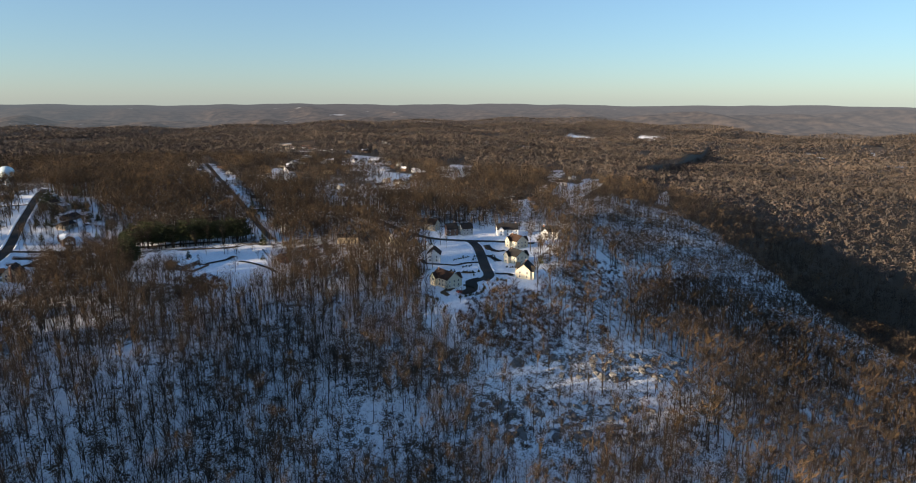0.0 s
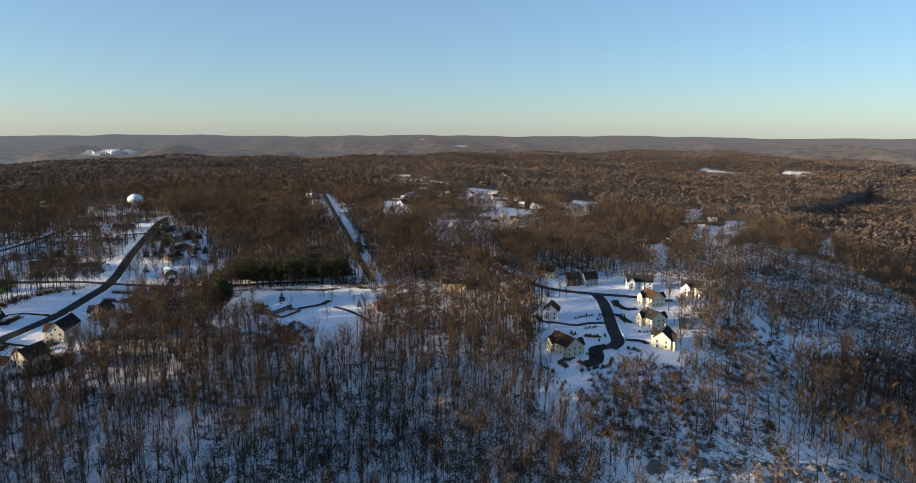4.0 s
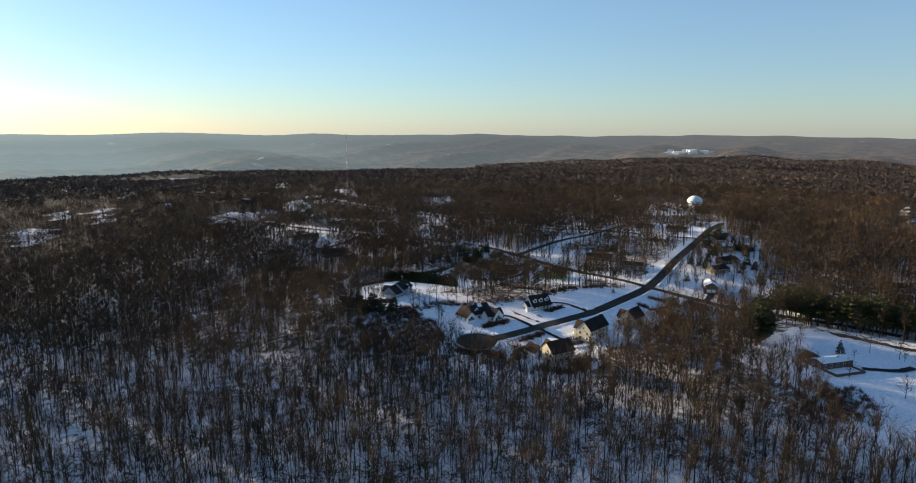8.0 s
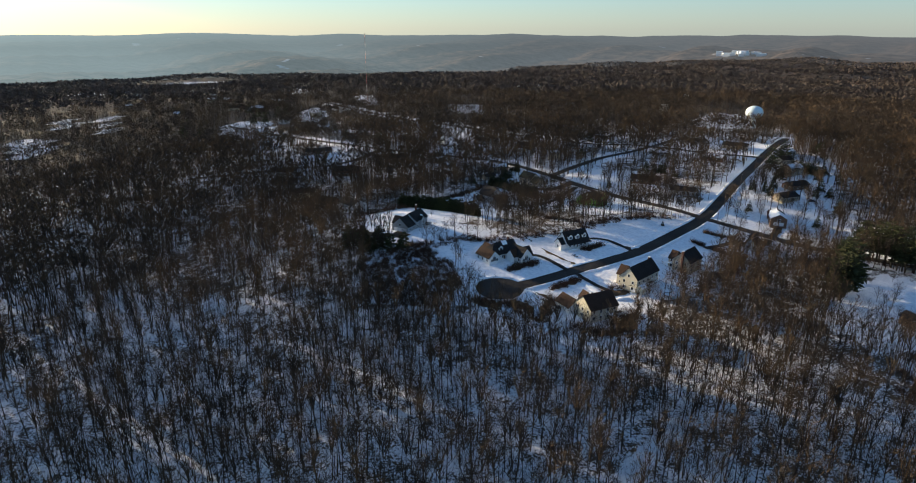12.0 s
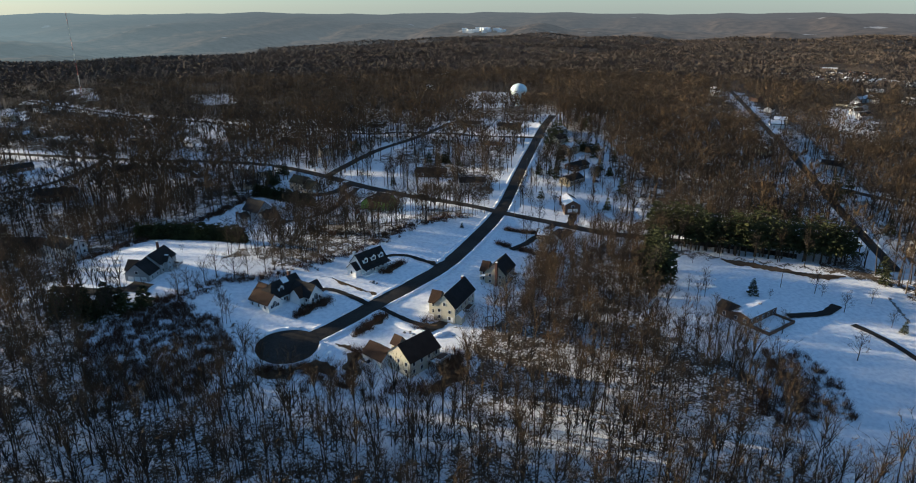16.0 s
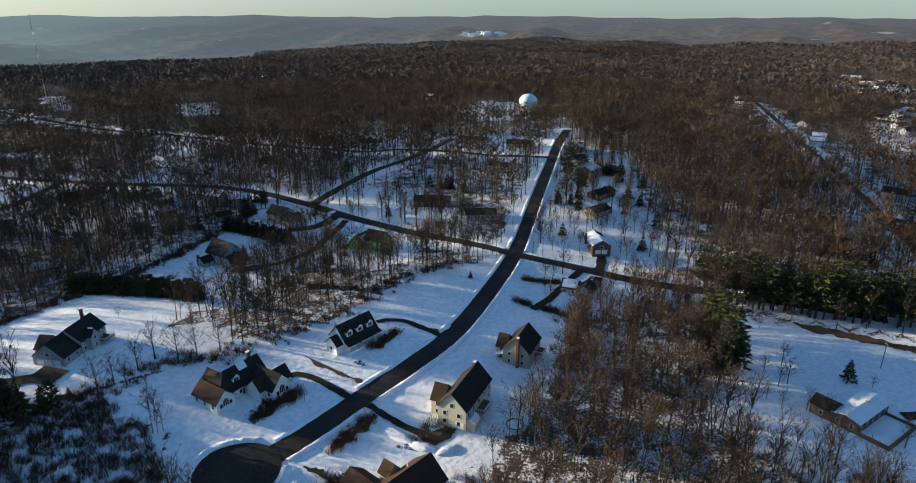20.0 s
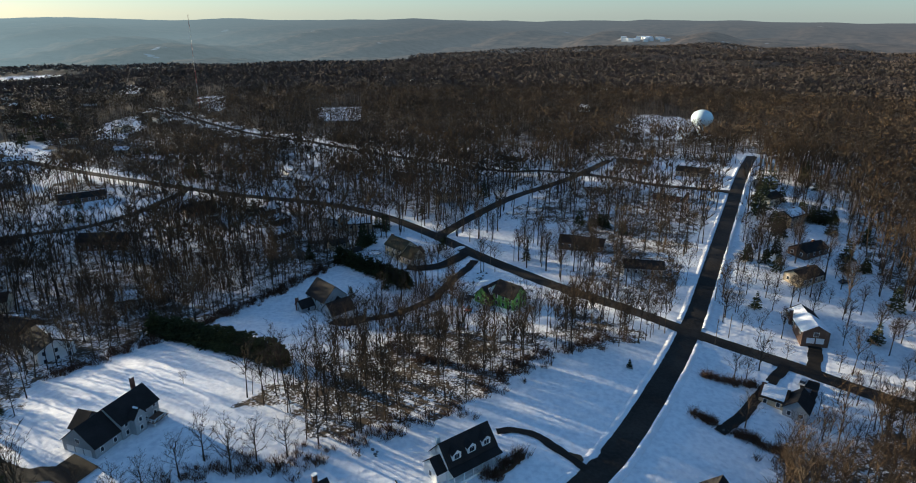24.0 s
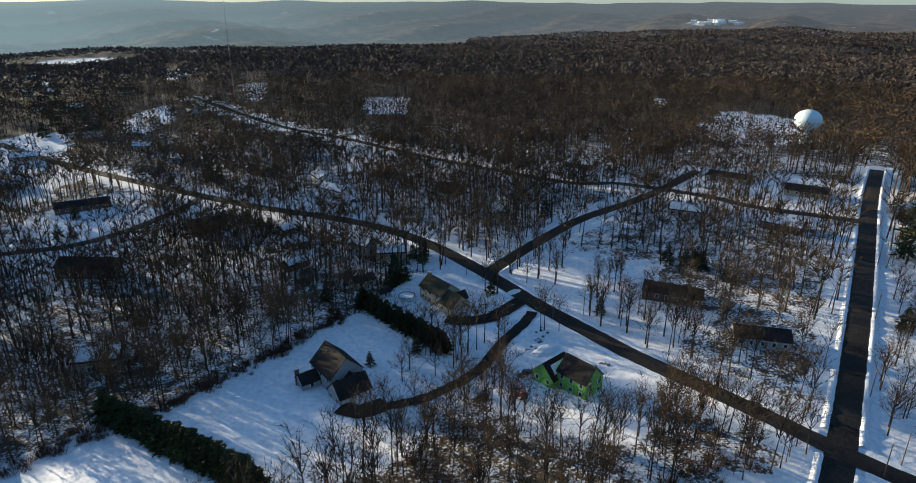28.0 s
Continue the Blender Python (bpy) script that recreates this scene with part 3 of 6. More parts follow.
def bank(line, w, side, seed, skip):
    """The ridge of ploughed snow along one edge of a road, left out where another road or drive joins."""
    pts = smooth(line, 2.0)
    bm = bmesh.new()
    rng = random.Random(seed)
    last = None
    for i, p in enumerate(pts):
        a, b = pts[max(0, i - 1)], pts[min(len(pts) - 1, i + 1)]
        d = Vector((b[0] - a[0], b[1] - a[1])).normalized()
        q = np.array([p[0] + d.y * side * (w / 2 + 0.7)]), np.array([p[1] - d.x * side * (w / 2 + 0.7)])
        if any(near_line(*q, other)[0] < ow / 2 + 1.2 for other, ow in skip) or math.hypot(q[0][0] - 17.7, q[1][0] - 231.4) < 11.9:
            last = None
            continue
        row = []
        hgt = rng.uniform(0.3, 0.75)
        for s, z in ((w / 2 - 0.25, -0.05), (w / 2 + 0.25, 0.5), (w / 2 + 0.9, 0.8), (w / 2 + 1.3, 0.45), (w / 2 + 2.0, -0.05)):
            s += rng.uniform(-0.15, 0.15)
            x, y = p[0] + d.y * side * s, p[1] - d.x * side * s
            row.append(bm.verts.new((x, y, land1(x, y) + 0.12 + z * hgt)))
        if last:
            for k in range(4):
                bm.faces.new((last[k], last[k + 1], row[k + 1], row[k]))
        last = row
    bmesh.ops.recalc_face_normals(bm, faces=bm.faces)
    for f in bm.faces:
        f.smooth = True
    return bm


for i, (name, line, w, m) in enumerate(ROADS):
    h = w / 2
    tagged(part(name, ribbon(line, [(-h, 0), (-h * 0.5, 0.05), (0, 0.08), (h * 0.5, 0.05), (h, 0)], 0.16 + 0.012 * i, 0.06, i), m),
           "wet dark asphalt road between ploughed snow banks", "road", kind="structure")
for i, (name, line, w) in enumerate(DRIVES):
    tagged(part(name, ragged(line, w, 0.2 + 0.006 * i, 0.22, 40 + i, False), DRIVE),
           "cleared dark driveway through the snow", "driveway", kind="structure")
bm = bmesh.new()
ring = []
for i in range(40):
    a = i / 40 * 2 * math.pi
    r = 11.2 + 0.3 * math.sin(3 * a)
    x, y = 17.7 + r * math.cos(a), 231.4 + r * 0.95 * math.sin(a)
    ring.append(bm.verts.new((x, y, land1(x, y) + 0.3)))
hub = bm.verts.new((17.7, 231.4, land1(17.7, 231.4) + 0.4))
for i in range(40):
    bm.faces.new((ring[i], ring[(i + 1) % 40], hub))
tagged(part("road_turning_circle", bm, ASPHALT), "wet asphalt turning circle at the road's end", "road", kind="structure")
JOINS = [(line, w) for _, line, w, _ in ROADS] + [(line, w) for _, line, w in DRIVES]
for i, (name, line, w, m) in enumerate(ROADS):
    for side in (-1, 1):
        tagged(part("snow_bank", bank(line, w, side, 90 + 2 * i + side, [j for j in JOINS if j[0] is not line]), SNOW),
               "ridge of ploughed snow along the road's edge", "snow bank", kind="structure")
bm = bmesh.new()
rng = random.Random(5)
last = None
for i in range(49):
    a = radians(62 + i * 6.0)
    row = []
    for s, z in ((10.9, -0.05), (11.5, 0.5), (12.2, 0.75), (13.0, 0.4), (14.0, -0.05)):
        s += rng.uniform(-0.15, 0.15)
        x, y = 17.7 + s * math.cos(a), 231.4 + 0.95 * s * math.sin(a)
        row.append(bm.verts.new((x, y, land1(x, y) + 0.12 + z * rng.uniform(0.7, 1.2))))
    if last:
        for k in range(4):
            bm.faces.new((last[k], last[k + 1], row[k + 1], row[k]))
    last = row
bmesh.ops.recalc_face_normals(bm, faces=bm.faces)
tagged(part("snow_bank", bm, SNOW), "ridge of ploughed snow round the turning circle", "snow bank", kind="structure")
for i, (line, w) in enumerate(([([(6, 219), (12, 218), (18, 219), (25, 217), (31, 211)], 6.5), ([(42, 232), (47, 235), (52, 238.5), (57, 242)], 3.6), ([(66, 229), (71, 227), (77, 231)], 5.0), ([(225.9, 247.9), (230.2, 239.3), (248.3, 216.8), (262.5, 209)], 5.5), ([(64, 194), (68.5, 199), (72, 207)], 7.0), ([(58.3, 191), (63, 192), (67, 196)], 5.0), ([(24, 251.5), (28, 253.5), (33, 257), (37, 260.5)], 2.8), ([(41, 220), (37, 216), (36, 208)], 5.0), ([(240, 6), (248, 12), (256, 9)], 4.0), ([(370, 41), (360, 34), (355, 22)], 6.5), ([(289, 22), (295, 13)], 5.0), ([(344, 24), (328, 13)], 3.5), ([(86, 283), (90, 280)], 1.8)] + [([(66, 277), (71, 279), (75, 284)], 2.0), ([(34, 228), (37, 225), (39, 222)], 1.6), ([(84, 236), (87, 240), (88, 246)], 3.0), ([(30, 205), (33, 203), (36, 205)], 3.0), ([(42, 278), (46, 272.6), (51, 266), (58, 256)], 0.7)])):
    tagged(part("bare_ground", ragged(line, w, 0.12 + 0.005 * i, 0.95, 60 + i), EARTH),
           "dark bare earth where the snow has been cleared", "bare ground", kind="structure")
for i, (x, y, rx, ry, h, turn) in enumerate([
        (40, 203.5, 4.5, 3.2, 2.2, 20), (61, 231, 7, 2.0, 1.2, -55), (66, 224.5, 5, 1.8, 1.1, -40), (72, 221, 4, 1.8, 0.9, 10), 
        (31, 222, 3.0, 1.6, 0.9, 60), (20, 216, 2.4, 1.4, 0.9, 0), (94, 283, 3.4, 1.6, 0.8, 50), (80, 442, 3.5, 1.8, 1.0, 30), (86, 402, 6, 3, 1.2, 30)]):
    tagged(part("snow_pile", mound(x, y, rx, ry, h, turn, 700 + i), SNOW), "lumpy heap of shovelled snow", "snow pile", "snow piles")


# ---- trees ----
def sliver(v, f, a, b, w, rng, tip=0.15):
    """A thin twig: a long triangle from a to b."""
    d = (b - a).normalized()
    s = d.cross(Vector((rng.uniform(-1, 1), rng.uniform(-1, 1), rng.uniform(-1, 1)))).normalized() * w / 2
    k = len(v)
    v += [a - s, a + s, b]
    f.append((k, k + 1, k + 2))


def spike(v, f, a, b, w, sides=3):
    """A limb: a cone from a to b."""
    d = (b - a).normalized()
    u = d.orthogonal().normalized()
    t = d.cross(u)
    k = len(v)
    v += [a + (u * math.cos(i * 2 * math.pi / sides) + t * math.sin(i * 2 * math.pi / sides)) * w / 2 for i in range(sides)] + [b]
    f += [(k + i, k + (i + 1) % sides, k + sides) for i in range(sides)]


def bare_tree(seed, height, spread=1.0, low=0.42, fine=1.0):
    """A leafless tree at some distance: trunk, limbs and twigs. Returns trunk and crown as lists."""
    rng = random.Random(seed)
    v, f, cv, cf = [], [], [], []
    pts = [Vector((0, 0, -0.4))]
    for i in range(3):
        pts.append(Vector((rng.uniform(-0.4, 0.4) * (i + 1), rng.uniform(-0.4, 0.4) * (i + 1), height * (0.3, 0.62, 0.97)[i])))
    spike(v, f, pts[0], pts[3], 0.62 * height / 18, 3)

    def on(t):
        t = t * height
        for a, b in zip(pts, pts[1:]):
            if t <= b.z or b is pts[-1]:
                return a.lerp(b, min(1, max(0, (t - a.z) / (b.z - a.z))))

    def twig(c, along):
        d = along * 0.9 + Vector((rng.uniform(-0.8, 0.8), rng.uniform(-0.8, 0.8), rng.uniform(0.0, 1.0)))
        sliver(cv, cf, c, c + d.normalized() * rng.uniform(2.2, 4.4), 0.32 * fine * rng.uniform(0.7, 1.3), rng)
    for i in range(5):
        t = low + (0.9 - low) * (i + rng.random()) / 5
        a = on(t)
        az = i * 2.4 + rng.uniform(-0.6, 0.6)
        length = height * spread * (0.38 - 0.22 * (t - low) / (1 - low)) * rng.uniform(0.8, 1.2)
        b = a + Vector((math.cos(az), math.sin(az), rng.uniform(0.6, 1.3))).normalized() * length
        sliver(cv, cf, a, b, 0.26 * 0.8 * height / 18, rng)
        for _ in range(17):
            twig(a.lerp(b, rng.uniform(0.45, 1.0)), (b - a).normalized())
    for _ in range(8):
        twig(on(rng.uniform(0.72, 0.98)), Vector((rng.uniform(-0.6, 0.6), rng.uniform(-0.6, 0.6), 0.7)))
    return (v, f), (cv, cf)


def puff_tree(seed, height, spread, core, size, twigs, width):
    """A leafless tree from afar: a trunk under a rounded, porous cloud of small twig sprays."""
    rng = random.Random(seed)
    v, f = [], []
    spike(v, f, Vector((0, 0, -0.4)), Vector((rng.uniform(-0.5, 0.5), rng.uniform(-0.5, 0.5), height * 0.9)), 0.03 * height, 3)
    rx, rz, mid = height * 0.27 * spread, height * 0.25, height * 0.73

    def on_shell(k):
        d = Vector((rng.gauss(0, 1), rng.gauss(0, 1), rng.gauss(0.3, 0.9))).normalized()
        lump = 1 + 0.22 * math.sin(3 * math.atan2(d.y, d.x) + seed) + 0.15 * d.z
        return Vector((d.x * rx * lump * k, d.y * rx * lump * k, mid + d.z * rz * k)), d
    for _ in range(core):
        c, d = on_shell(rng.random() ** 0.4)
        u = Vector((rng.uniform(-1, 1), rng.uniform(-1, 1), rng.uniform(-1, 1))).normalized()
        w = u.orthogonal().normalized()
        q, o = rng.uniform(0.7, 1.3) * size, len(v)
        v += [c + u * q * 0.8, c + w * q * 0.4 - u * q * 0.4, c - w * q * 0.4 - u * q * 0.4]
        f.append((o, o + 1, o + 2))
    for _ in range(twigs):
        c, d = on_shell(rng.uniform(0.6, 0.95))
        e = (d + Vector((rng.uniform(-0.5, 0.5), rng.uniform(-0.5, 0.5), rng.uniform(0.1, 0.9)))).normalized()
        sliver(v, f, c, c + e * rng.uniform(1.3, 2.6), width * rng.uniform(0.7, 1.3), rng)
    return v, f


def yard_tree(seed, height, spread, fork, limbs=12, branches=7, fine=6, thick=1.0, girth=0.036):
    """A tree that stands free: a short trunk that forks into rising limbs, branches and a haze of fine twigs."""
    rng = random.Random(seed)
    v, f, cv, cf = [], [], [], []
    spike(v, f, Vector((0, 0, -0.4)), Vector((rng.uniform(-0.3, 0.3), rng.uniform(-0.3, 0.3), height * 0.8)), girth * height, 6 if girth > 0.03 else 4)
    for i in range(limbs):
        t = i / (limbs - 1)
        a = Vector((0, 0, height * (fork + (0.62 - fork) * t)))
        az, lean = i * 2.4 + rng.uniform(-0.4, 0.4), 1.0 - 0.62 * t
        d = Vector((math.cos(az) * lean * spread, math.sin(az) * lean * spread, 0.85 + 0.3 * t))
        length = height * rng.uniform(0.36, 0.46) * (1 - 0.25 * t)
        m = a + d.normalized() * length * 0.5
        b = m + (d * 0.8 + Vector((rng.uniform(-0.3, 0.3), rng.uniform(-0.3, 0.3), 0.5))).normalized() * length * 0.55
        spike(cv, cf, a, m.lerp(b, 0.3), 0.016 * height, 3)
        spike(cv, cf, m, b, 0.009 * height, 3)
        for _ in range(branches):
            c = a.lerp(m, rng.uniform(0.35, 1.0)) if rng.random() < 0.35 else m.lerp(b, rng.random())
            e = c + (d.normalized() * 0.7 + Vector((rng.uniform(-1, 1), rng.uniform(-1, 1), rng.uniform(-0.25, 0.8)))).normalized() * height * rng.uniform(0.09, 0.17)
            sliver(cv, cf, c, e, 0.006 * height * thick, rng)
            for _ in range(fine):
                q = c.lerp(e, rng.uniform(0.25, 1.0))
                w = ((e - c).normalized() * 0.8 + Vector((rng.uniform(-1, 1), rng.uniform(-1, 1), rng.uniform(-0.4, 0.9)))).normalized()
                sliver(cv, cf, q, q + w * height * rng.uniform(0.05, 0.1), 0.0048 * height * thick, rng)
    return (v, f), (cv, cf)


def clump(seed, size=8.0, n=12):
    """A group of far treetops: sprays that lean every way."""
    rng = random.Random(seed)
    v, f = [], []
    for _ in range(n):
        r, az = size * math.sqrt(rng.random()), rng.uniform(0, 6.283)
        a = Vector((r * math.cos(az), r * math.sin(az), rng.uniform(5, 10.5)))
        b = a + Vector((rng.uniform(-1, 1), rng.uniform(-1, 1), rng.uniform(-0.15, 0.6))).normalized() * rng.uniform(3.5, 6)
        sliver(v, f, a, b, rng.uniform(2.2, 3.6), rng)
    return v, f


def as_arrays(*lists):
    v, f, o = [], [], 0
    for a, b in lists:
        v.append(np.array([tuple(p) for p in a]))
        f.append(np.array(b) + o)
        o += len(a)
    return np.concatenate(v), np.concatenate(f)


def planted(name, templates, places, material, label, category, seed, scale=(0.8, 1.25)):
    """Many copies of the templates in one mesh."""
    rng = np.random.default_rng(seed)
    n = len(places)
    pick = rng.integers(0, len(templates), n)
    vs, fs, tones, o = [], [], [], 0
    z = land(places[:, 0], places[:, 1])
    for k, (tv, tf) in enumerate(templates):
        q = np.where(pick == k)[0]
        if not len(q):
            continue
        a, s = rng.uniform(0, 6.283, len(q)), rng.uniform(*scale, len(q))
        lx, ly = rng.normal(0, 0.05, len(q)), rng.normal(0, 0.05, len(q))
        c, sn = np.cos(a)[:, None], np.sin(a)[:, None]
        x, y, h = tv[None, :, 0] * s[:, None], tv[None, :, 1] * s[:, None], tv[None, :, 2] * s[:, None]
        p = np.stack([x * c - y * sn + h * lx[:, None] + places[q, 0, None], x * sn + y * c + h * ly[:, None] + places[q, 1, None], h + z[q, None]], 2)
        vs.append(p.reshape(-1, 3)), tones.append(np.repeat(rng.uniform(-1, 1, len(q)), len(tv)))
        fs.append((tf[None] + (np.arange(len(q)) * len(tv))[:, None, None]).reshape(-1, 3) + o)
        o += len(q) * len(tv)
    v, f = np.concatenate(vs), np.concatenate(fs)
    me = bpy.data.meshes.new(name)
    me.vertices.add(len(v)), me.loops.add(f.size), me.polygons.add(len(f))
    me.vertices.foreach_set("co", v.ravel()), me.loops.foreach_set("vertex_index", f.ravel().astype(np.int32))
    me.polygons.foreach_set("loop_start", np.arange(0, f.size, 3, dtype=np.int32))
    me.update(calc_edges=True)
    me.materials.append(material)
    me.attributes.new("tone", "FLOAT", "POINT").data.foreach_set("value", np.concatenate(tones).astype(np.float32))
    return tagged(new(name, me), label, category, kind="stuff")


HOUSES = []          # (x, y, radius) kept free of trees; filled below before planting


def scatter(step, lo, hi, seed, keep):
    """Jittered places between two distances from the ridge line that the valley road follows."""
    rng = np.random.default_rng(seed)
    gx, gy = np.meshgrid(np.arange(-hi - 120, hi + 60, step), np.arange(-0.3 * hi - 250, hi + 240, step))
    p = np.stack([gx.ravel(), gy.ravel()], 1) + rng.uniform(-0.62, 0.62, (gx.size, 2)) * step
    d = near_line(p[:, 0], p[:, 1], [(-100, -186), (-5, -100), (3, 0), (48, 220)])
    a1 = np.degrees(np.arctan2(p[:, 0] + 115, p[:, 1] + 200))
    a2 = np.degrees(np.arctan2(p[:, 0] + 5, p[:, 1] + 115))
    ok = (d >= lo) & (d < hi) & (((a1 > 18) & (a1 < 104)) | ((a2 > -46) & (a2 < 62)))
    p, rnd = p[ok], rng.random(ok.sum())
    ok = keep(p[:, 0], p[:, 1], rnd)
    return p[ok]


def woods(px, py, rnd):
    gap = road_gap(px, py)
    thin = np.where(suburb(px, py), 0.93, 0.98)
    # small glades
    g = np.sin(px / 23 + 1.7) * np.sin(py / 19 + 0.6) + 0.6 * np.sin(px / 9.3 + py / 11.7)
    thin = thin * np.where(g > 1.0, 0.35, 1.0)
    thin = thin * np.where(inside(px, py, LEDGE) | inside(px, py, SHOULDER), 0.2, 1)
    thin = thin * np.where(inside(px, py, [(205, -14), (300, -44), (350, -40), (420, -60), (330, -90), (270, -95), (215, -60)]), 0.3, 1)
    thin = thin * np.where(inside(px, py, [(261, 168), (292, 163), (312, 131), (273, 88), (236, 90), (218, 110), (221, 128)]), 0.3, 1)
    thin = thin * np.where(near_line(px, py, [(205, 258), (219, 252), (246, 232), (270, 205)]) < 9, 0.15, 1)
    thin = thin * np.where((near_line(px + 38, py + 9, TRACKS[2][0]) < 15) | (near_line(px + 40, py + 10, TRACKS[3][0]) < 12), 0.4, 1)
    thin = thin * np.where(inside(px, py, [(98, 440), (150, 362), (182, 402), (228, 470), (196, 522), (120, 502)]), 0.5, 1)
    thin = thin * np.where((px < -70) & (py > 150) & (py < 520), 0.8, 1)
    ok = (rnd < thin) & (gap > 3.5) & ~in_clear(px, py) & (~in_glade(px, py) | (rnd < 0.3))
    for x, y, r in HOUSES:
        ok &= np.hypot(px - x, py - y) > r
    return ok


def far_woods(px, py, rnd):
    thin = np.where(suburb(px, py), 0.8, 0.99)
    ok = (rnd < thin) & ~((np.hypot(px, py) > 2350) & (np.degrees(np.arctan2(px, py)) < 4))
    for line in ([(476, 469), (623, 674)], [(331, 265), (476, 469)]):
        ok &= near_line(px, py, line) > 6
    for x, y, r in HOUSES:
        ok &= np.hypot(px - x, py - y) > r
    return ok & ~in_glade(px, py)


def plant_woods():
    def seen(x, y):
        return (y > 90) & (x > -190 - (y - 90) * 0.8) | (y <= 90) & (x > -70 + (90 - y) * 0.85)
    near = [as_arrays(*yard_tree(10 + i, (16, 18, 14, 19, 12, 17)[i], (0.7, 0.55, 0.9, 0.6, 1.0, 0.75)[i], (0.4, 0.45, 0.3, 0.48, 0.25, 0.4)[i], 8, 5, 6, 1.15, 0.023)) for i in range(6)]
    mid = [as_arrays(*bare_tree(30 + i, (18, 20, 16, 19, 21)[i], 0.9, 0.5, 0.5)) for i in range(5)]
    beyond = [as_arrays(puff_tree(36 + i, (17, 19, 15, 18, 20)[i], (1.0, 0.9, 1.15, 1.05, 0.85)[i], 32, 1.0, 18, 0.28)) for i in range(5)]
    far = [as_arrays(puff_tree(50 + i, (17, 19, 16, 18)[i], (1.15, 1.0, 1.3, 1.2)[i], 15, 2.3, 3, 0.7)) for i in range(4)]
    blobs = [as_arrays(clump(70 + i)) for i in range(5)]
    slope = [as_arrays(*yard_tree(90 + i, (18, 20, 16, 21, 14, 19)[i], (0.55, 0.5, 0.75, 0.45, 0.9, 0.6)[i], (0.45, 0.5, 0.36, 0.5, 0.3, 0.42)[i], 8, 4, 4, 1.08, 0.021)) for i in range(6)]
    p = scatter(4.5, 0, 225, 6, lambda x, y, r: woods(x, y, r) & (y < 205 - 0.25 * x) & seen(x, y))
    planted("bare_woods_slope", slope, p, BARK, "open leafless woodland on the snowy slope", "woods", 6)
    p = scatter(4.5, 0, 225, 1, lambda x, y, r: woods(x, y, r) & (y >= 205 - 0.25 * x))
    planted("bare_woods", near, p, BARK, "leafless brown deciduous woodland standing in snow", "woods", 1)
    p = scatter(5.0, 225, 430, 2, lambda x, y, r: woods(x, y, r) & seen(x, y))
    planted("bare_woods_middle", mid, p, BARK, "leafless brown deciduous woodland standing in snow", "woods", 2)
    p = scatter(7.0, 430, 760, 7, woods)
    planted("bare_woods_beyond", beyond, p, BARK, "leafless brown deciduous woodland standing in snow", "woods", 7)
    p = scatter(10.4, 760, 1500, 3, far_woods)
    planted("far_woods", far, p, HAZED_BARK, "leafless reddish-brown woodland on the far plateau", "woods", 3, (0.8, 1.25))
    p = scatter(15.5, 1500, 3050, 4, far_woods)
    planted("distant_woods", blobs, p, HAZED_BARK, "leafless brown woodland far off", "woods", 4, (0.85, 1.3))


# ---- houses ----
WHITE = mat("white_siding", (0.78, 0.77, 0.74), 0.6, 0.8, 0.12, bump=0.1)
CREAM = mat("cream_siding", (0.6, 0.55, 0.42), 0.65, 0.8, 0.15, bump=0.1)
GREYW = mat("grey_siding", (0.36, 0.37, 0.37), 0.7, 0.8, 0.15, bump=0.1)
TAN = mat("tan_siding", (0.45, 0.37, 0.26), 0.7, 0.8, 0.15, bump=0.1)
BROWNW = mat("brown_siding", (0.16, 0.1, 0.07), 0.8, 0.8, 0.3, bump=0.1)
GREENW = mat("green_sheathing", (0.16, 0.38, 0.06), 0.6, 0.6, 0.2)
SHINGLE = mat("dark_shingles", (0.032, 0.029, 0.028), 0.9, 1.5, 0.4, bump=0.3)
OLIVEROOF = mat("olive_shingles", (0.075, 0.066, 0.04), 0.9, 1.5, 0.35, bump=0.3)
BROWNROOF = mat("brown_shingles", (0.06, 0.036, 0.025), 0.9, 1.5, 0.35, bump=0.3)
TRIM = mat("white_trim", (0.8, 0.8, 0.78), 0.5, 2, 0.08)
BRICK = mat("red_brick", (0.2, 0.1, 0.07), 0.9, 2.5, 0.4, bump=0.3)
GLASS = mat("window_glass", (0.03, 0.035, 0.045), 0.08, 1, 0.3)


def solid(bm, x0, x1, y0, y1, z0, z1):
    v = [bm.verts.new((x, y, z)) for z in (z0, z1) for x, y in ((x0, y0), (x1, y0), (x1, y1), (x0, y1))]
    for f in ((0, 3, 2, 1), (4, 5, 6, 7), (0, 1, 5, 4), (1, 2, 6, 5), (2, 3, 7, 6), (3, 0, 4, 7)):
        bm.faces.new([v[i] for i in f])
    return v


def box(x0, x1, y0, y1, z0, z1):
    bm = bmesh.new()
    solid(bm, x0, x1, y0, y1, z0, z1)
    return bm


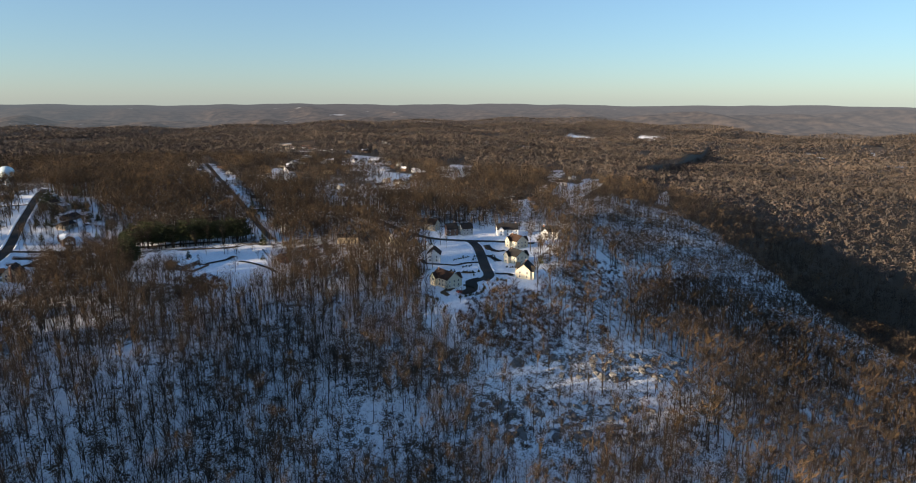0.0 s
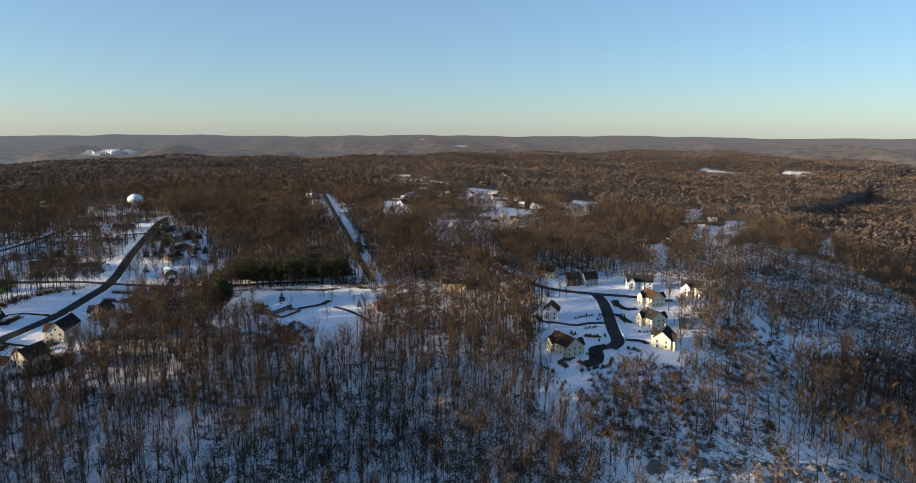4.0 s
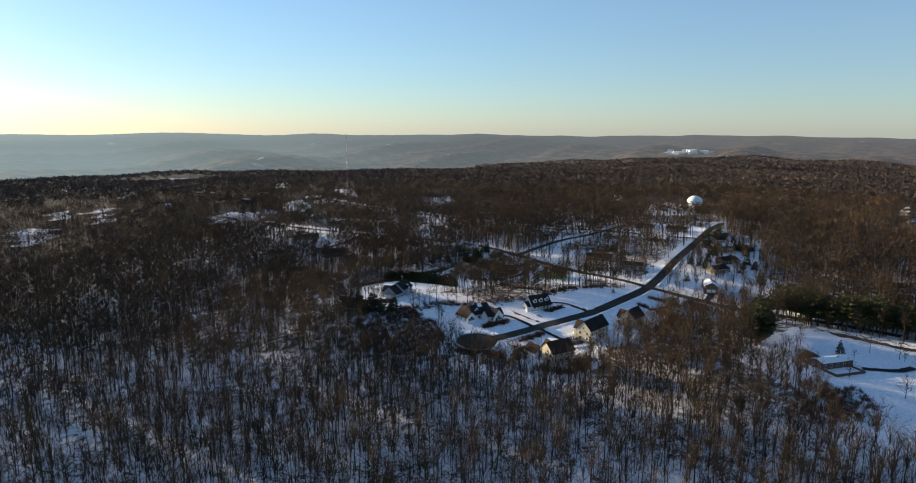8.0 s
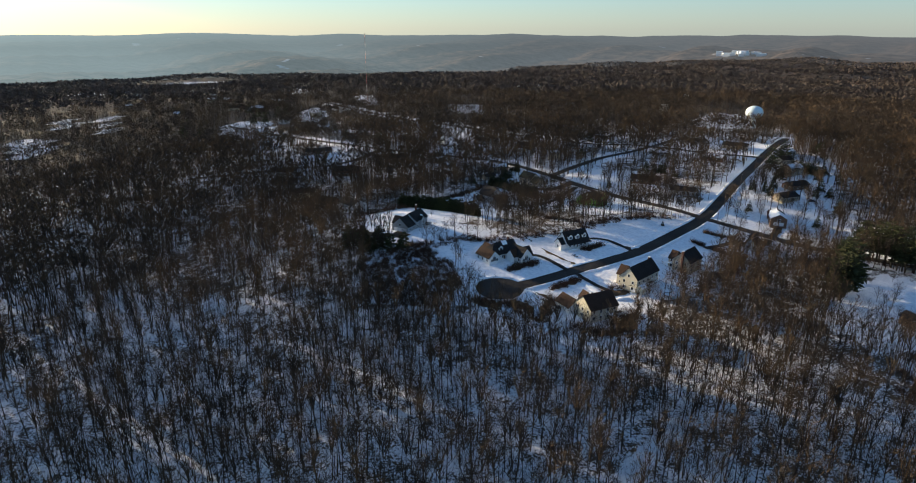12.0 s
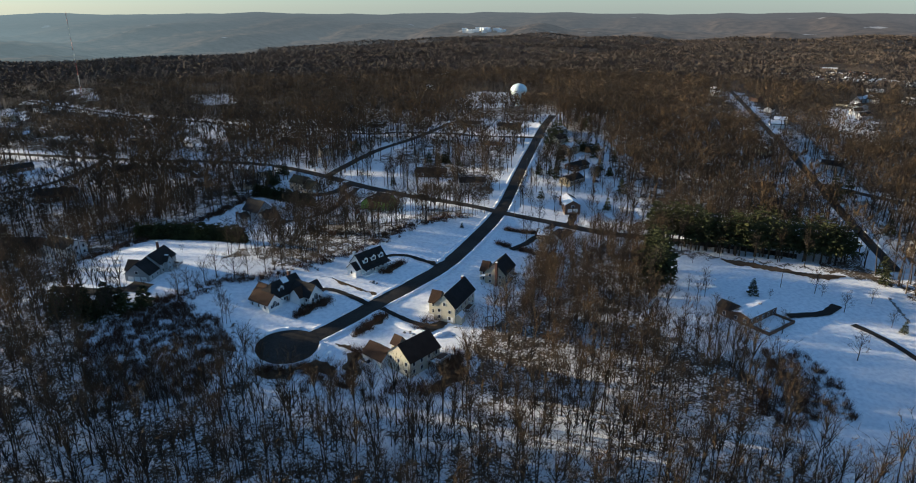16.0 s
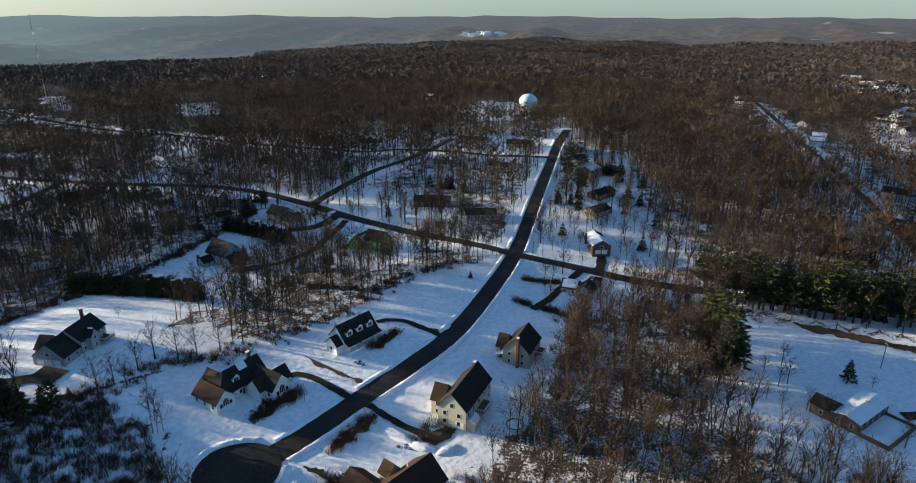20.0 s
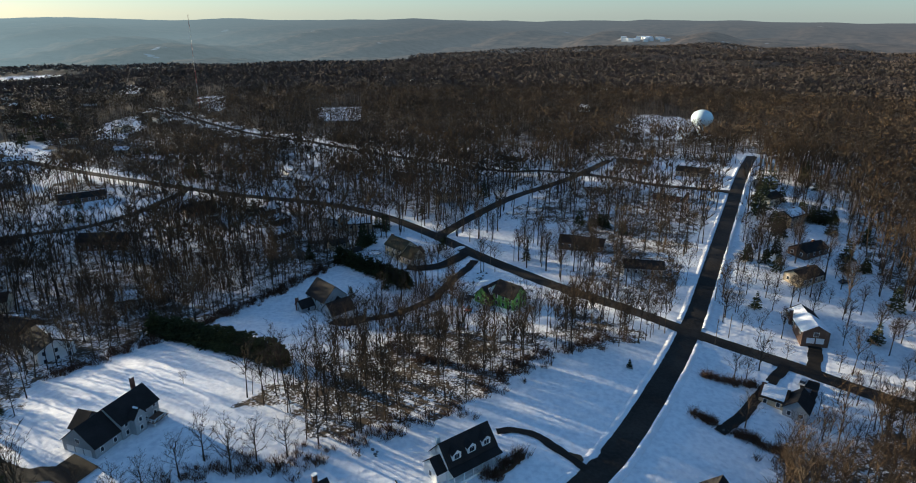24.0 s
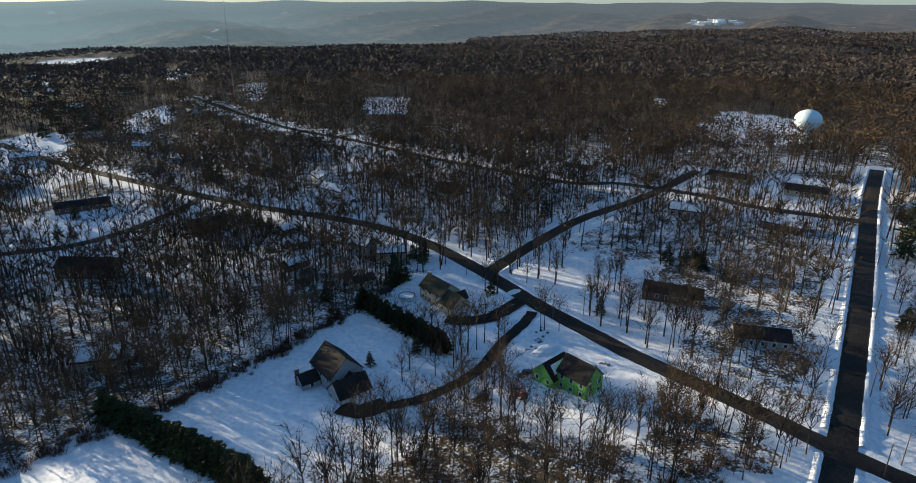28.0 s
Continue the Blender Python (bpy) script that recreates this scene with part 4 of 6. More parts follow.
def gable_walls(x0, x1, y0, y1, z0, z1, rise, along):
    """A block with gable ends; along: the ridge's axis."""
    bm = bmesh.new()
    v = solid(bm, x0, x1, y0, y1, z0, z1)
    bm.faces.ensure_lookup_table()
    if along == "x":
        ym = (y0 + y1) / 2
        a, b = bm.verts.new((x0, ym, z1 + rise)), bm.verts.new((x1, ym, z1 + rise))
        for f in ((v[4], v[7], a), (v[5], v[6], b), (v[4], v[5], b, a), (v[7], v[6], b, a)):
            bm.faces.new(f)
    else:
        xm = (x0 + x1) / 2
        a, b = bm.verts.new((xm, y0, z1 + rise)), bm.verts.new((xm, y1, z1 + rise))
        for f in ((v[4], v[5], a), (v[7], v[6], b), (v[4], v[7], b, a), (v[5], v[6], b, a)):
            bm.faces.new(f)
    bmesh.ops.recalc_face_normals(bm, faces=bm.faces)
    return bm


def roof_slope(x0, x1, y0, y1, z1, rise, along, side, over=0.5, thick=0.22):
    """One slab of a gable roof; side -1 or 1."""
    bm = bmesh.new()
    if along == "x":
        half, mid = (y1 - y0) / 2, (y0 + y1) / 2
    else:
        half, mid = (x1 - x0) / 2, (x0 + x1) / 2
    k = rise / half
    eave, ridge_ = half + over, z1 + rise
    e_z = z1 - k * over
    a0, a1 = ((x0, x1) if along == "x" else (y0, y1))
    a0, a1 = a0 - over * 0.7, a1 + over * 0.7
    prof = [(side * eave, e_z + 0.03), (side * 0.0, ridge_ + 0.03), (side * 0.0, ridge_ + thick + 0.05), (side * eave, e_z + thick)]
    vs = []
    for a in (a0, a1):
        vs.append([bm.verts.new((a, mid + s, z) if along == "x" else (mid + s, a, z)) for s, z in prof])
    for i in range(4):
        bm.faces.new((vs[0][i], vs[0][(i + 1) % 4], vs[1][(i + 1) % 4], vs[1][i]))
    bm.faces.new(vs[0]), bm.faces.new(vs[1][::-1])
    bmesh.ops.recalc_face_normals(bm, faces=bm.faces)
    return bm


def window(parent, x, y, z, w, h, face, bars=True):
    """A framed window on a wall; face: 'x+', 'x-', 'y+', 'y-' says which way it looks."""
    s = 1 if face[1] == "+" else -1
    def slab(u0, u1, z0, z1, d0, d1):
        if face[0] == "x":
            return box(*sorted((x + s * d0, x + s * d1)), y + u0, y + u1, z0, z1)
        return box(x + u0, x + u1, *sorted((y + s * d0, y + s * d1)), z0, z1)
    win = part("window", slab(-w / 2 - 0.13, w / 2 + 0.13, z - 0.13, z + h + 0.13, -0.02, 0.07), TRIM, parent, "white-framed window")
    part("pane", slab(-w / 2, w / 2, z, z + h, 0.06, 0.085), GLASS, win, "dark glass")
    return win


def wing(parent, x0, x1, y0, y1, z1, rise, along, wall, roof, z0=-1.5, snow=0, windows="x-x+y-y+", floors=2, first=0.9):
    """One gabled block of a house with its roof slabs, windows and, where asked, snow left on a slope."""
    part("wall", gable_walls(x0, x1, y0, y1, z0, z1, rise, along), wall, parent)
    for side in (-1, 1):
        slab = part("roof", roof_slope(x0, x1, y0, y1, z1, rise, along, side), roof, parent)
        if snow == side or snow == 2:
            bm = roof_slope(x0 + 0.6, x1 - 0.6, y0 + 0.2, y1 - 0.2, z1 + 0.22, rise - 0.05, along, side, 0.2, 0.2)
            part("roof_snow", bm, SNOW, slab, "snow left on the roof")
    if windows:
        lv = [first + 2.8 * i for i in range(floors) if first + 2.8 * i + 1.4 < z1 + 0.2]
        for face in [windows[k:k + 2] for k in range(0, len(windows), 2)]:
            a0, a1 = (y0, y1) if face[0] == "x" else (x0, x1)
            n = max(1, int((a1 - a0) / 3.4))
            for z in lv:
                for i in range(n):
                    u = a0 + (a1 - a0) * (i + 0.5) / n
                    if face[0] == "x":
                        window(parent, x1 if face[1] == "+" else x0, u, z, 1.0, 1.4, face)
                    else:
                        window(parent, u, y1 if face[1] == "+" else y0, z, 1.0, 1.4, face)


def thing(name, x, y, turn, label, category, group="", lift=0.0, size=1.0):
    e = new(name)
    e.matrix_world = pose(x, y, land1(x, y) + lift, 0, 0, turn) @ Matrix.Diagonal((size, size, size, 1))
    tagged(e, label, category, group)
    return e


def garage_doors(parent, x, y, n, face, w=2.7, h=2.2):
    s = 1 if face[1] == "+" else -1
    for i in range(n):
        u = (i - (n - 1) / 2) * (w + 0.5)
        if face[0] == "x":
            part("garage_door", box(*sorted((x - s * 0.02, x + s * 0.07)), y + u - w / 2, y + u + w / 2, 0.05, h), TRIM, parent, "white panelled garage door")
        else:
            part("garage_door", box(x + u - w / 2, x + u + w / 2, *sorted((y - s * 0.02, y + s * 0.07)), 0.05, h), TRIM, parent, "white panelled garage door")


def chimney(parent, x, y, top, m=None):
    c = part("chimney", box(x - 0.6, x + 0.6, y - 0.4, y + 0.4, -0.5, top), m or BRICK, parent)
    part("chimney_cap", box(x - 0.7, x + 0.7, y - 0.5, y + 0.5, top + 0.002, top + 0.18), TRIM, c)


def dormer(parent, x, y, z, w, face_y, wall, roof, h=2.5):
    """A small gabled dormer looking along -y or +y from a roof."""
    s = -1 if face_y < 0 else 1
    y0, y1 = sorted((y, y - s * 3.6))
    d = part("dormer", gable_walls(x - w / 2, x + w / 2, y0, y1, z, z + h, 1.1, "y"), wall, parent)
    for side in (-1, 1):
        part("dormer_roof", roof_slope(x - w / 2, x + w / 2, y0, y1, z + h, 1.1, "y", side, 0.25, 0.14), roof, d)
    for u in (-0.42, 0.42):
        bm = bmesh.new()
        solid(bm, x + u - 0.36, x + u + 0.36, *sorted((y - s * 0.02, y + s * 0.05)), z + h - 1.5, z + h - 0.2)
        part("dormer_window", bm, GLASS, d, "dark dormer window")


def gable_trim(parent, x0, x1, y, z, rise, s):
    """Pale rake boards and a wide arched window on a gable that looks along y."""
    xm, bm = (x0 + x1) / 2, bmesh.new()
    for q in (x0, x1):
        k = [bm.verts.new(c) for c in ((q, y + s * 0.06, z - 0.3), (q, y + s * 0.06, z + 0.1), (xm, y + s * 0.06, z + rise + 0.1), (xm, y + s * 0.06, z + rise - 0.35))]
        bm.faces.new(k)
        o = [bm.verts.new((v.co.x, y, v.co.z)) for v in k]
        for i in range(4):
            bm.faces.new((k[i], k[(i + 1) % 4], o[(i + 1) % 4], o[i]))
    part("rake_board", bm, TRIM, parent)
    bm = bmesh.new()
    n = 10
    top = [(xm + 1.0 * math.cos(math.pi * i / n), z - 0.6 + 1.0 * math.sin(math.pi * i / n)) for i in range(n + 1)]
    prof = [(xm - 1.0, z - 2.2), (xm + 1.0, z - 2.2)] + top
    f = [bm.verts.new((u, y + s * 0.07, v)) for u, v in prof]
    g = [bm.verts.new((u, y - s * 0.05, v)) for u, v in prof]
    bm.faces.new(f)
    for i in range(len(f)):
        bm.faces.new((f[i], f[(i + 1) % len(f)], g[(i + 1) % len(f)], g[i]))
    bmesh.ops.recalc_face_normals(bm, faces=bm.faces)
    w = part("arched_window", bm, GLASS, parent, "dark arched window")
    for u in (-0.35, 0.35):
        part("mullion", box(xm + u - 0.05, xm + u + 0.05, *sorted((y + s * 0.072, y + s * 0.11)), z - 2.2, z + 0.2), TRIM, w)


def porch(parent, x0, x1, y0, y1, h, roof, posts=5, side=-1):
    """A roofed porch with posts, rail and deck along y0."""
    part("porch_deck", box(x0, x1, y0, y1, -1.0, 0.35), TRIM, parent)
    bm = bmesh.new()
    k = 0.9
    ya, yb = (y0, y1) if side < 0 else (y1, y0)
    prof = [(x0 - 0.3, ya + side * 0.3, h), (x1 + 0.3, ya + side * 0.3, h), (x1 + 0.3, yb, h + k), (x0 - 0.3, yb, h + k)]
    lo = [bm.verts.new(p) for p in prof]
    up = [bm.verts.new((p[0], p[1], p[2] + 0.2)) for p in prof]
    bm.faces.new(lo[::-1]), bm.faces.new(up)
    for i in range(4):
        bm.faces.new((lo[i], lo[(i + 1) % 4], up[(i + 1) % 4], up[i]))
    bmesh.ops.recalc_face_normals(bm, faces=bm.faces)
    part("porch_roof", bm, roof, parent)
    for i in range(posts):
        x = x0 + 0.15 + (x1 - x0 - 0.3) * i / (posts - 1)
        part("post", box(x - 0.1, x + 0.1, ya - side * 0.1 - 0.1, ya - side * 0.1 + 0.1, 0.352, h + 0.05), TRIM, parent)
    part("rail", box(x0 + 0.26, x1 - 0.26, ya - side * 0.12 - 0.03, ya - side * 0.12 + 0.03, 1.15, 1.25), TRIM, parent)


def deck(parent, x0, x1, y0, y1, h):
    d = part("deck", box(x0, x1, y0, y1, h - 0.25, h), BROWNW, parent, "brown timber deck")
    bm = bmesh.new()
    for a, b in (((x0, y0), (x1, y0)), ((x1, y0), (x1, y1)), ((x0, y0), (x0, y1))):
        n = max(2, int(math.hypot(b[0] - a[0], b[1] - a[1]) / 0.5))
        for i in range(n + 1):
            x, y = a[0] + (b[0] - a[0]) * i / n, a[1] + (b[1] - a[1]) * i / n
            solid(bm, x - 0.05, x + 0.05, y - 0.05, y + 0.05, h, h + 1.0)
        solid(bm, min(a[0], b[0]) - 0.06, max(a[0], b[0]) + 0.06, min(a[1], b[1]) - 0.06, max(a[1], b[1]) + 0.06, h + 1.0, h + 1.1)
    part("railing", bm, TRIM, d, "white railing")
    for x in (x0 + 0.2, x1 - 0.2):
        part("post", box(x - 0.12, x + 0.12, y0 + 0.1, y0 + 0.34, -1.5, h - 0.252), TRIM, d)


def door(parent, x, y, face, m=None):
    s = 1 if face[1] == "+" else -1
    if face[0] == "x":
        bm = box(*sorted((x - s * 0.02, x + s * 0.07)), y - 0.5, y + 0.5, 0.1, 2.2)
    else:
        bm = box(x - 0.5, x + 0.5, *sorted((y - s * 0.02, y + s * 0.07)), 0.1, 2.2)
    part("door", bm, m or BROWNW, parent, "dark front door")


def hip_end(parent, xr, xe, y0, y1, z1, rise, roof, over=0.5):
    """The hipped end of a roof whose ridge runs along x and stops at xr; the eave lies at xe."""
    ym, k = (y0 + y1) / 2, rise / ((y1 - y0) / 2)
    s = -1 if xe < xr else 1
    lo = z1 - k * over
    bm = bmesh.new()
    v = [bm.verts.new(c) for c in ((xr, y0 - over, lo + 0.24), (xe + s * over, y0 - over, lo + 0.24), (xe + s * over, y1 + over, lo + 0.24), (xr, y1 + over, lo + 0.24), (xr, ym, z1 + rise + 0.26), (xr, y0 - over, lo), (xe + s * over, y0 - over, lo), (xe + s * over, y1 + over, lo), (xr, y1 + over, lo))]
    for f in ((0, 1, 4), (1, 2, 4), (2, 3, 4), (0, 5, 6, 1), (1, 6, 7, 2), (2, 7, 8, 3), (5, 8, 7, 6), (0, 4, 3, 8, 5)):
        bm.faces.new([v[i] for i in f])
    bmesh.ops.recalc_face_normals(bm, faces=bm.faces)
    part("roof_hip", bm, roof, parent)


# the houses along the main road
e = thing("house", 23.1, 264.5, 36, "white L-shaped house with a steep dark brown roof", "house", size=0.93)
HOUSES.append((23.1, 264.5, 17))
wing(e, -5.5, 8, 0, 10, 3.4, 4.8, "x", WHITE, SHINGLE, windows="y-y+x+", floors=1)
part("wall", box(-11.2, -5.52, 0.02, 9.98, -1.5, 3.38), WHITE, e)
hip_end(e, -5.45, -11.2, 0, 10, 3.4, 4.8, SHINGLE)
wing(e, -14, -7, -2, 9.6, 3.2, 3.2, "y", WHITE, BROWNROOF, windows="x-y-", floors=1)
wing(e, 0.5, 8.2, -11, 0.1, 3.4, 4.2, "y", WHITE, SHINGLE, windows="x+y-x-", floors=1)
dormer(e, -3.4, 1.4, 3.9, 2.6, -1, WHITE, SHINGLE)
gable_trim(e, -14, -7, -2, 3.2, 3.2, -1)
gable_trim(e, 0.5, 8.2, -11, 3.4, 4.2, -1)
wing(e, -1.6, 3.0, -7.4, -1.4, 3.2, 3.0, "x", WHITE, BROWNROOF, windows="", floors=1)
wing(e, 6.0, 11.0, -8.0, -2.4, 3.2, 3.2, "x", WHITE, SHINGLE, windows="x+", floors=1)
wing(e, -8, -2, 8.4, 13.4, 3.4, 3.2, "y", WHITE, BROWNROOF, windows="", floors=1)
chimney(e, 5.6, 6.2, 9.9)
door(e, -2, 0, "y-")
part("roof_snow", roof_slope(-0.6, 2.6, 0.6, 9.4, 3.8, 4.7, "x", -1, 0.1, 0.12), SNOW, e, "strip of snow in the roof valley")

e = thing("house", 60.2, 282, 30, "white cape house with three dormers and a front porch", "house", size=0.93)
HOUSES.append((60.5, 282.3, 14))
wing(e, -8, 8, -2.6, 5.6, 4.6, 4.6, "x", WHITE, SHINGLE, windows="x-x+y+", floors=2)
for x in (-5, 0, 5):
    dormer(e, x, -2.2, 4.7, 2.8, -1, WHITE, SHINGLE, 2.4)
porch(e, -8, 8, -5.0, -2.62, 3.0, SHINGLE, 6)
for x in (-5.5, -2.6, 2.6, 5.5):
    window(e, x, -2.6, 0.9, 1.1, 1.5, "y-")
door(e, 0, -2.6, "y-")
chimney(e, -7.4, 3.0, 10.2, WHITE)
wing(e, -11, -7.9, -1.6, 4.2, 3.4, 2.6, "x", WHITE, SHINGLE, windows="x-", floors=1)

e = thing("house", 82.9, 236, 45, "tall cream gabled house with a dark roof", "house", size=0.955)
HOUSES.append((82.5, 235.8, 15))
wing(e, -10, 10, -4.6, 4.6, 6.6, 4.8, "x", CREAM, SHINGLE, windows="x-x+y-y+", floors=2, first=0.9)
wing(e, -6.5, 0.5, 4.5, 8.5, 5.6, 3.6, "y", CREAM, BROWNROOF, windows="y+x-", floors=2)
window(e, -10, 0, 6.7, 1.0, 1.4, "x-")
part("lean_to", gable_walls(-9.4, -5.6, -7.2, -4.58, -1.5, 2.6, 1.2, "x"), CREAM, e)
for side in (-1, 1):
    part("lean_to_roof", roof_slope(-9.4, -5.6, -7.2, -4.58, 2.6, 1.2, "x", side, 0.3, 0.25), SNOW, e, "snow-covered low roof")
deck(e, -3, 4, -7.6, -4.62, 2.4)
chimney(e, 8.6, 0.4, 12.2)
garage_doors(e, -10, -2.6, 1, "x-")

e = thing("house", 56.1, 206.4, 28, "cream house with a dark roof, deck and brown-roofed garage", "house", size=0.955)
HOUSES.append((54.2, 207.3, 17))
wing(e, -6, 9, -5.5, 6, 5.8, 4.8, "x", CREAM, BROWNROOF, windows="x-x+y-", floors=2)
wing(e, -9, -1, 5.9, 16, 3.2, 3.0, "y", WHITE, BROWNROOF, windows="y+x+", floors=1)
wing(e, -0.8, 3.4, 5.9, 9.4, 6.2, 2.4, "y", CREAM, BROWNROOF, windows="y+", floors=2)
garage_doors(e, -9, 11, 2, "x-")
deck(e, 2.6, 10.6, -9.4, -5.52, 2.6)
part("vent_pipe", box(3.0, 3.3, 2.6, 2.9, 7.0, 10.2), TRIM, e)
part("patio_snow", box(3.4, 6.0, -8.9, -6.4, 2.602, 2.8), SNOW, e, "heap of snow on the deck")

e = thing("house", 111.8, 257.8, 45, "tan two-storey house with a tall brick chimney", "house", size=0.955)
HOUSES.append((112, 257.8, 12))
wing(e, -6.6, 6.6, -5.3, 4.2, 6.0, 4.6, "x", TAN, SHINGLE, windows="x-x+y-", floors=2)
wing(e, -4.6, 2.4, 4.1, 7.4, 5.4, 3.2, "y", TAN, BROWNROOF, windows="y+x-", floors=2)
chimney(e, -7.2, -1.4, 11.4)
porch(e, -6.6, -2.0, 4.3, 7.0, 2.8, SNOW, 3, side=1)
deck(e, 0.5, 6.0, -8.0, -5.32, 2.2)

e = thing("house", -34.1, 291.7, 63, "grey house with three garage doors under a dark gable", "house", size=0.87)
HOUSES.append((-30.6, 299.4, 16))
wing(e, 0, 9, -6, 6, 3.4, 5.0, "x", GREYW, SHINGLE, windows="y-", floors=1)
wing(e, 8.9, 23, -6.6, 4.4, 5.2, 4.2, "x", GREYW, SHINGLE, windows="y-y+x+", floors=2)
wing(e, 5, 13, 4.3, 9, 3.4, 3.4, "y", GREYW, SHINGLE, windows="y+x-", floors=1)
wing(e, 12, 16, -8.6, -6.5, 5.8, 2.2, "y", GREYW, SHINGLE, windows="y-", floors=2, snow=-1)
garage_doors(e, 0, 0, 3, "x-")
window(e, 0, 0, 3.6, 1.4, 1.3, "x-")
chimney(e, 22.2, 1.6, 11.6)
deck(e, 17, 22.5, -10.4, -6.62, 1.2)

e = thing("house", 21.3, 383.6, 36, "grey house with white garage doors beside the snow field", "house", size=0.96)
HOUSES.append((21.3, 382.5, 16))
wing(e, -6, 5, -4, 9, 5.8, 5.2, "y", GREYW, SHINGLE, windows="x-x+y+y-", floors=2)
wing(e, -7, 3.5, -11.2, -3.9, 3.2, 3.6, "x", GREYW, SHINGLE, windows="x-", floors=1, snow=0)
wing(e, -12, -5.9, 3, 8, 2.8, 2.2, "x", GREYW, SHINGLE, windows="x-y-", floors=1, snow=1)
wing(e, -1.5, 2.5, -6.2, -3.6, 4.6, 1.8, "y", GREYW, SHINGLE, windows="", snow=1)
garage_doors(e, -1.7, -11.2, 3, "y-")
chimney(e, -11.6, 7.4, 6.0)

e = thing("house", 53.3, 435.6, -53, "olive-tan colonial house with attached garage", "house", size=0.97)
HOUSES.append((53.6, 435.5, 16))
wing(e, -10.5, 3, -4.6, 4.6, 5.4, 3.6, "x", TAN, OLIVEROOF, windows="x-y-y+", floors=2)
wing(e, 2.9, 10.5, -5.4, 3.4, 3.4, 3.8, "x", TAN, OLIVEROOF, windows="y-", floors=1)
wing(e, 2.5, 6.5, 3.0, 5.8, 3.4, 2.2, "y", TAN, SHINGLE, windows="y+", floors=1, snow=-1)
garage_doors(e, 10.5, -1, 2, "x+")
chimney(e, -9.9, 0, 9.8)

e = thing("house", 88.7, 382.3, -50, "unfinished house wrapped in bright green sheathing", "house")
HOUSES.append((88.5, 382, 15))
wing(e, -1, 9.4, -3.6, 4.6, 5.8, 4.0, "x", GREENW, SHINGLE, windows="y-x+", floors=2, snow=1)
wing(e, -9, -0.9, -5.6, 4.0, 3.0, 4.0, "y", GREENW, SHINGLE, windows="y-", floors=1)
part("roof_snow", roof_slope(-4.6, -1.2, -4.6, 3.0, 4.6, 2.2, "y", 1, 0.1, 0.14), SNOW, e, "snow in the roof valley")

e = thing("house", 162.9, 305, -45, "small grey house with snow on half of its roof", "house")
HOUSES.append((162.9, 305, 11))
wing(e, -7, 0.5, -2.5, 4.5, 3.0, 2.6, "x", TAN, BROWNROOF, windows="x-y-", floors=1, snow=2)
wing(e, 0.4, 7.2, -4.8, 4.0, 3.2, 3.0, "y", GREYW, SHINGLE, windows="y-x+", floors=1)
chimney(e, -6.4, 1, 6.2)

e = thing("house", 198.2, 346.1, 72, "dark brown split-level house with a double garage", "house")
HOUSES.append((198.4, 345.5, 14))
wing(e, -10, 0, -4.6, 4.6, 4.6, 2.6, "x", BROWNW, SNOW, windows="y-y+", floors=1, first=2.6)
wing(e, -0.1, 11, -5.2, 4.2, 3.4, 2.6, "x", BROWNW, SHINGLE, windows="y-y+x+", floors=1, snow=1)
garage_doors(e, -10, 0, 2, "x-")
window(e, -10, 0, 2.9, 1.6, 1.4, "x-")
chimney(e, 4, 4.6, 6.6)

e = thing("house", 194.4, 191.1, 14, "low dark house with a snow-covered shallow roof in the meadow", "house")
HOUSES.append((194.4, 191.1, 15))
wing(e, -9.5, 9.5, -1, 6.5, 3.6, 1.0, "x", BROWNW, SNOW, windows="x-x+y-y+", floors=1)
wing(e, -9.5, -3.5, 6.4, 13, 3.6, 1.8, "y", BROWNW, SHINGLE, windows="x-y+", floors=1)
part("patio", box(-9, 7.5, -9, -1.1, -0.8, 0.25), SNOW, e, "snowy patio")
for x0, x1, y0, y1 in ((-9.6, -9, -9.6, -1.1), (-9, 7.5, -9.6, -9), (7.5, 8.1, -9.6, -1.1)):
    part("patio_wall", box(x0, x1, y0, y1, -1, 1.0), BROWNW, e)
chimney(e, 3, 2.6, 5.2)


# the court at the hilltop
def court_house(x, y, turn, w, d, wall, roof, label, wings=True):
    h = thing("house", x, y, turn, label, "house", "houses on the court")
    HOUSES.append((x, y, max(w, d) * 0.7))
    wing(h, -w / 2, w / 2, -d / 2, d / 2, 6.0, 4.2, "x", wall, roof, floors=2)
    if wings:
        wing(h, -w / 2 + 1, -w / 2 + 6, -d / 2 - 2.2, -d / 2 + 0.1, 5.8, 3.0, "y", wall, roof, windows="y-", floors=2)
        wing(h, w / 2 - 6.5, w / 2 - 1, d / 2 - 0.1, d / 2 + 2.4, 5.8, 3.2, "y", wall, roof, windows="y+", floors=2)
    chimney(h, w / 2 - 2, 0.8, 11.2)
    return h


court_house(260, 18, 68, 17, 11, CREAM, BROWNROOF, "large cream house with a tan roof above the court")
court_house(307, 55, 25, 12, 10, WHITE, BROWNROOF, "white gabled house with a brown roof", False)
court_house(379, 17, 64, 13, 11, CREAM, BROWNROOF, "cream gabled house lit by low sun")
court_house(336, -1, 64, 13, 11, CREAM, SHINGLE, "cream gabled house with a dark roof")
court_house(306, -21, 10, 14, 10, CREAM, SHINGLE, "cream house with a dark roof at the court's end")
court_house(426, 5, 105, 15, 10, WHITE, SHINGLE, "white house with snow on its dark roof")
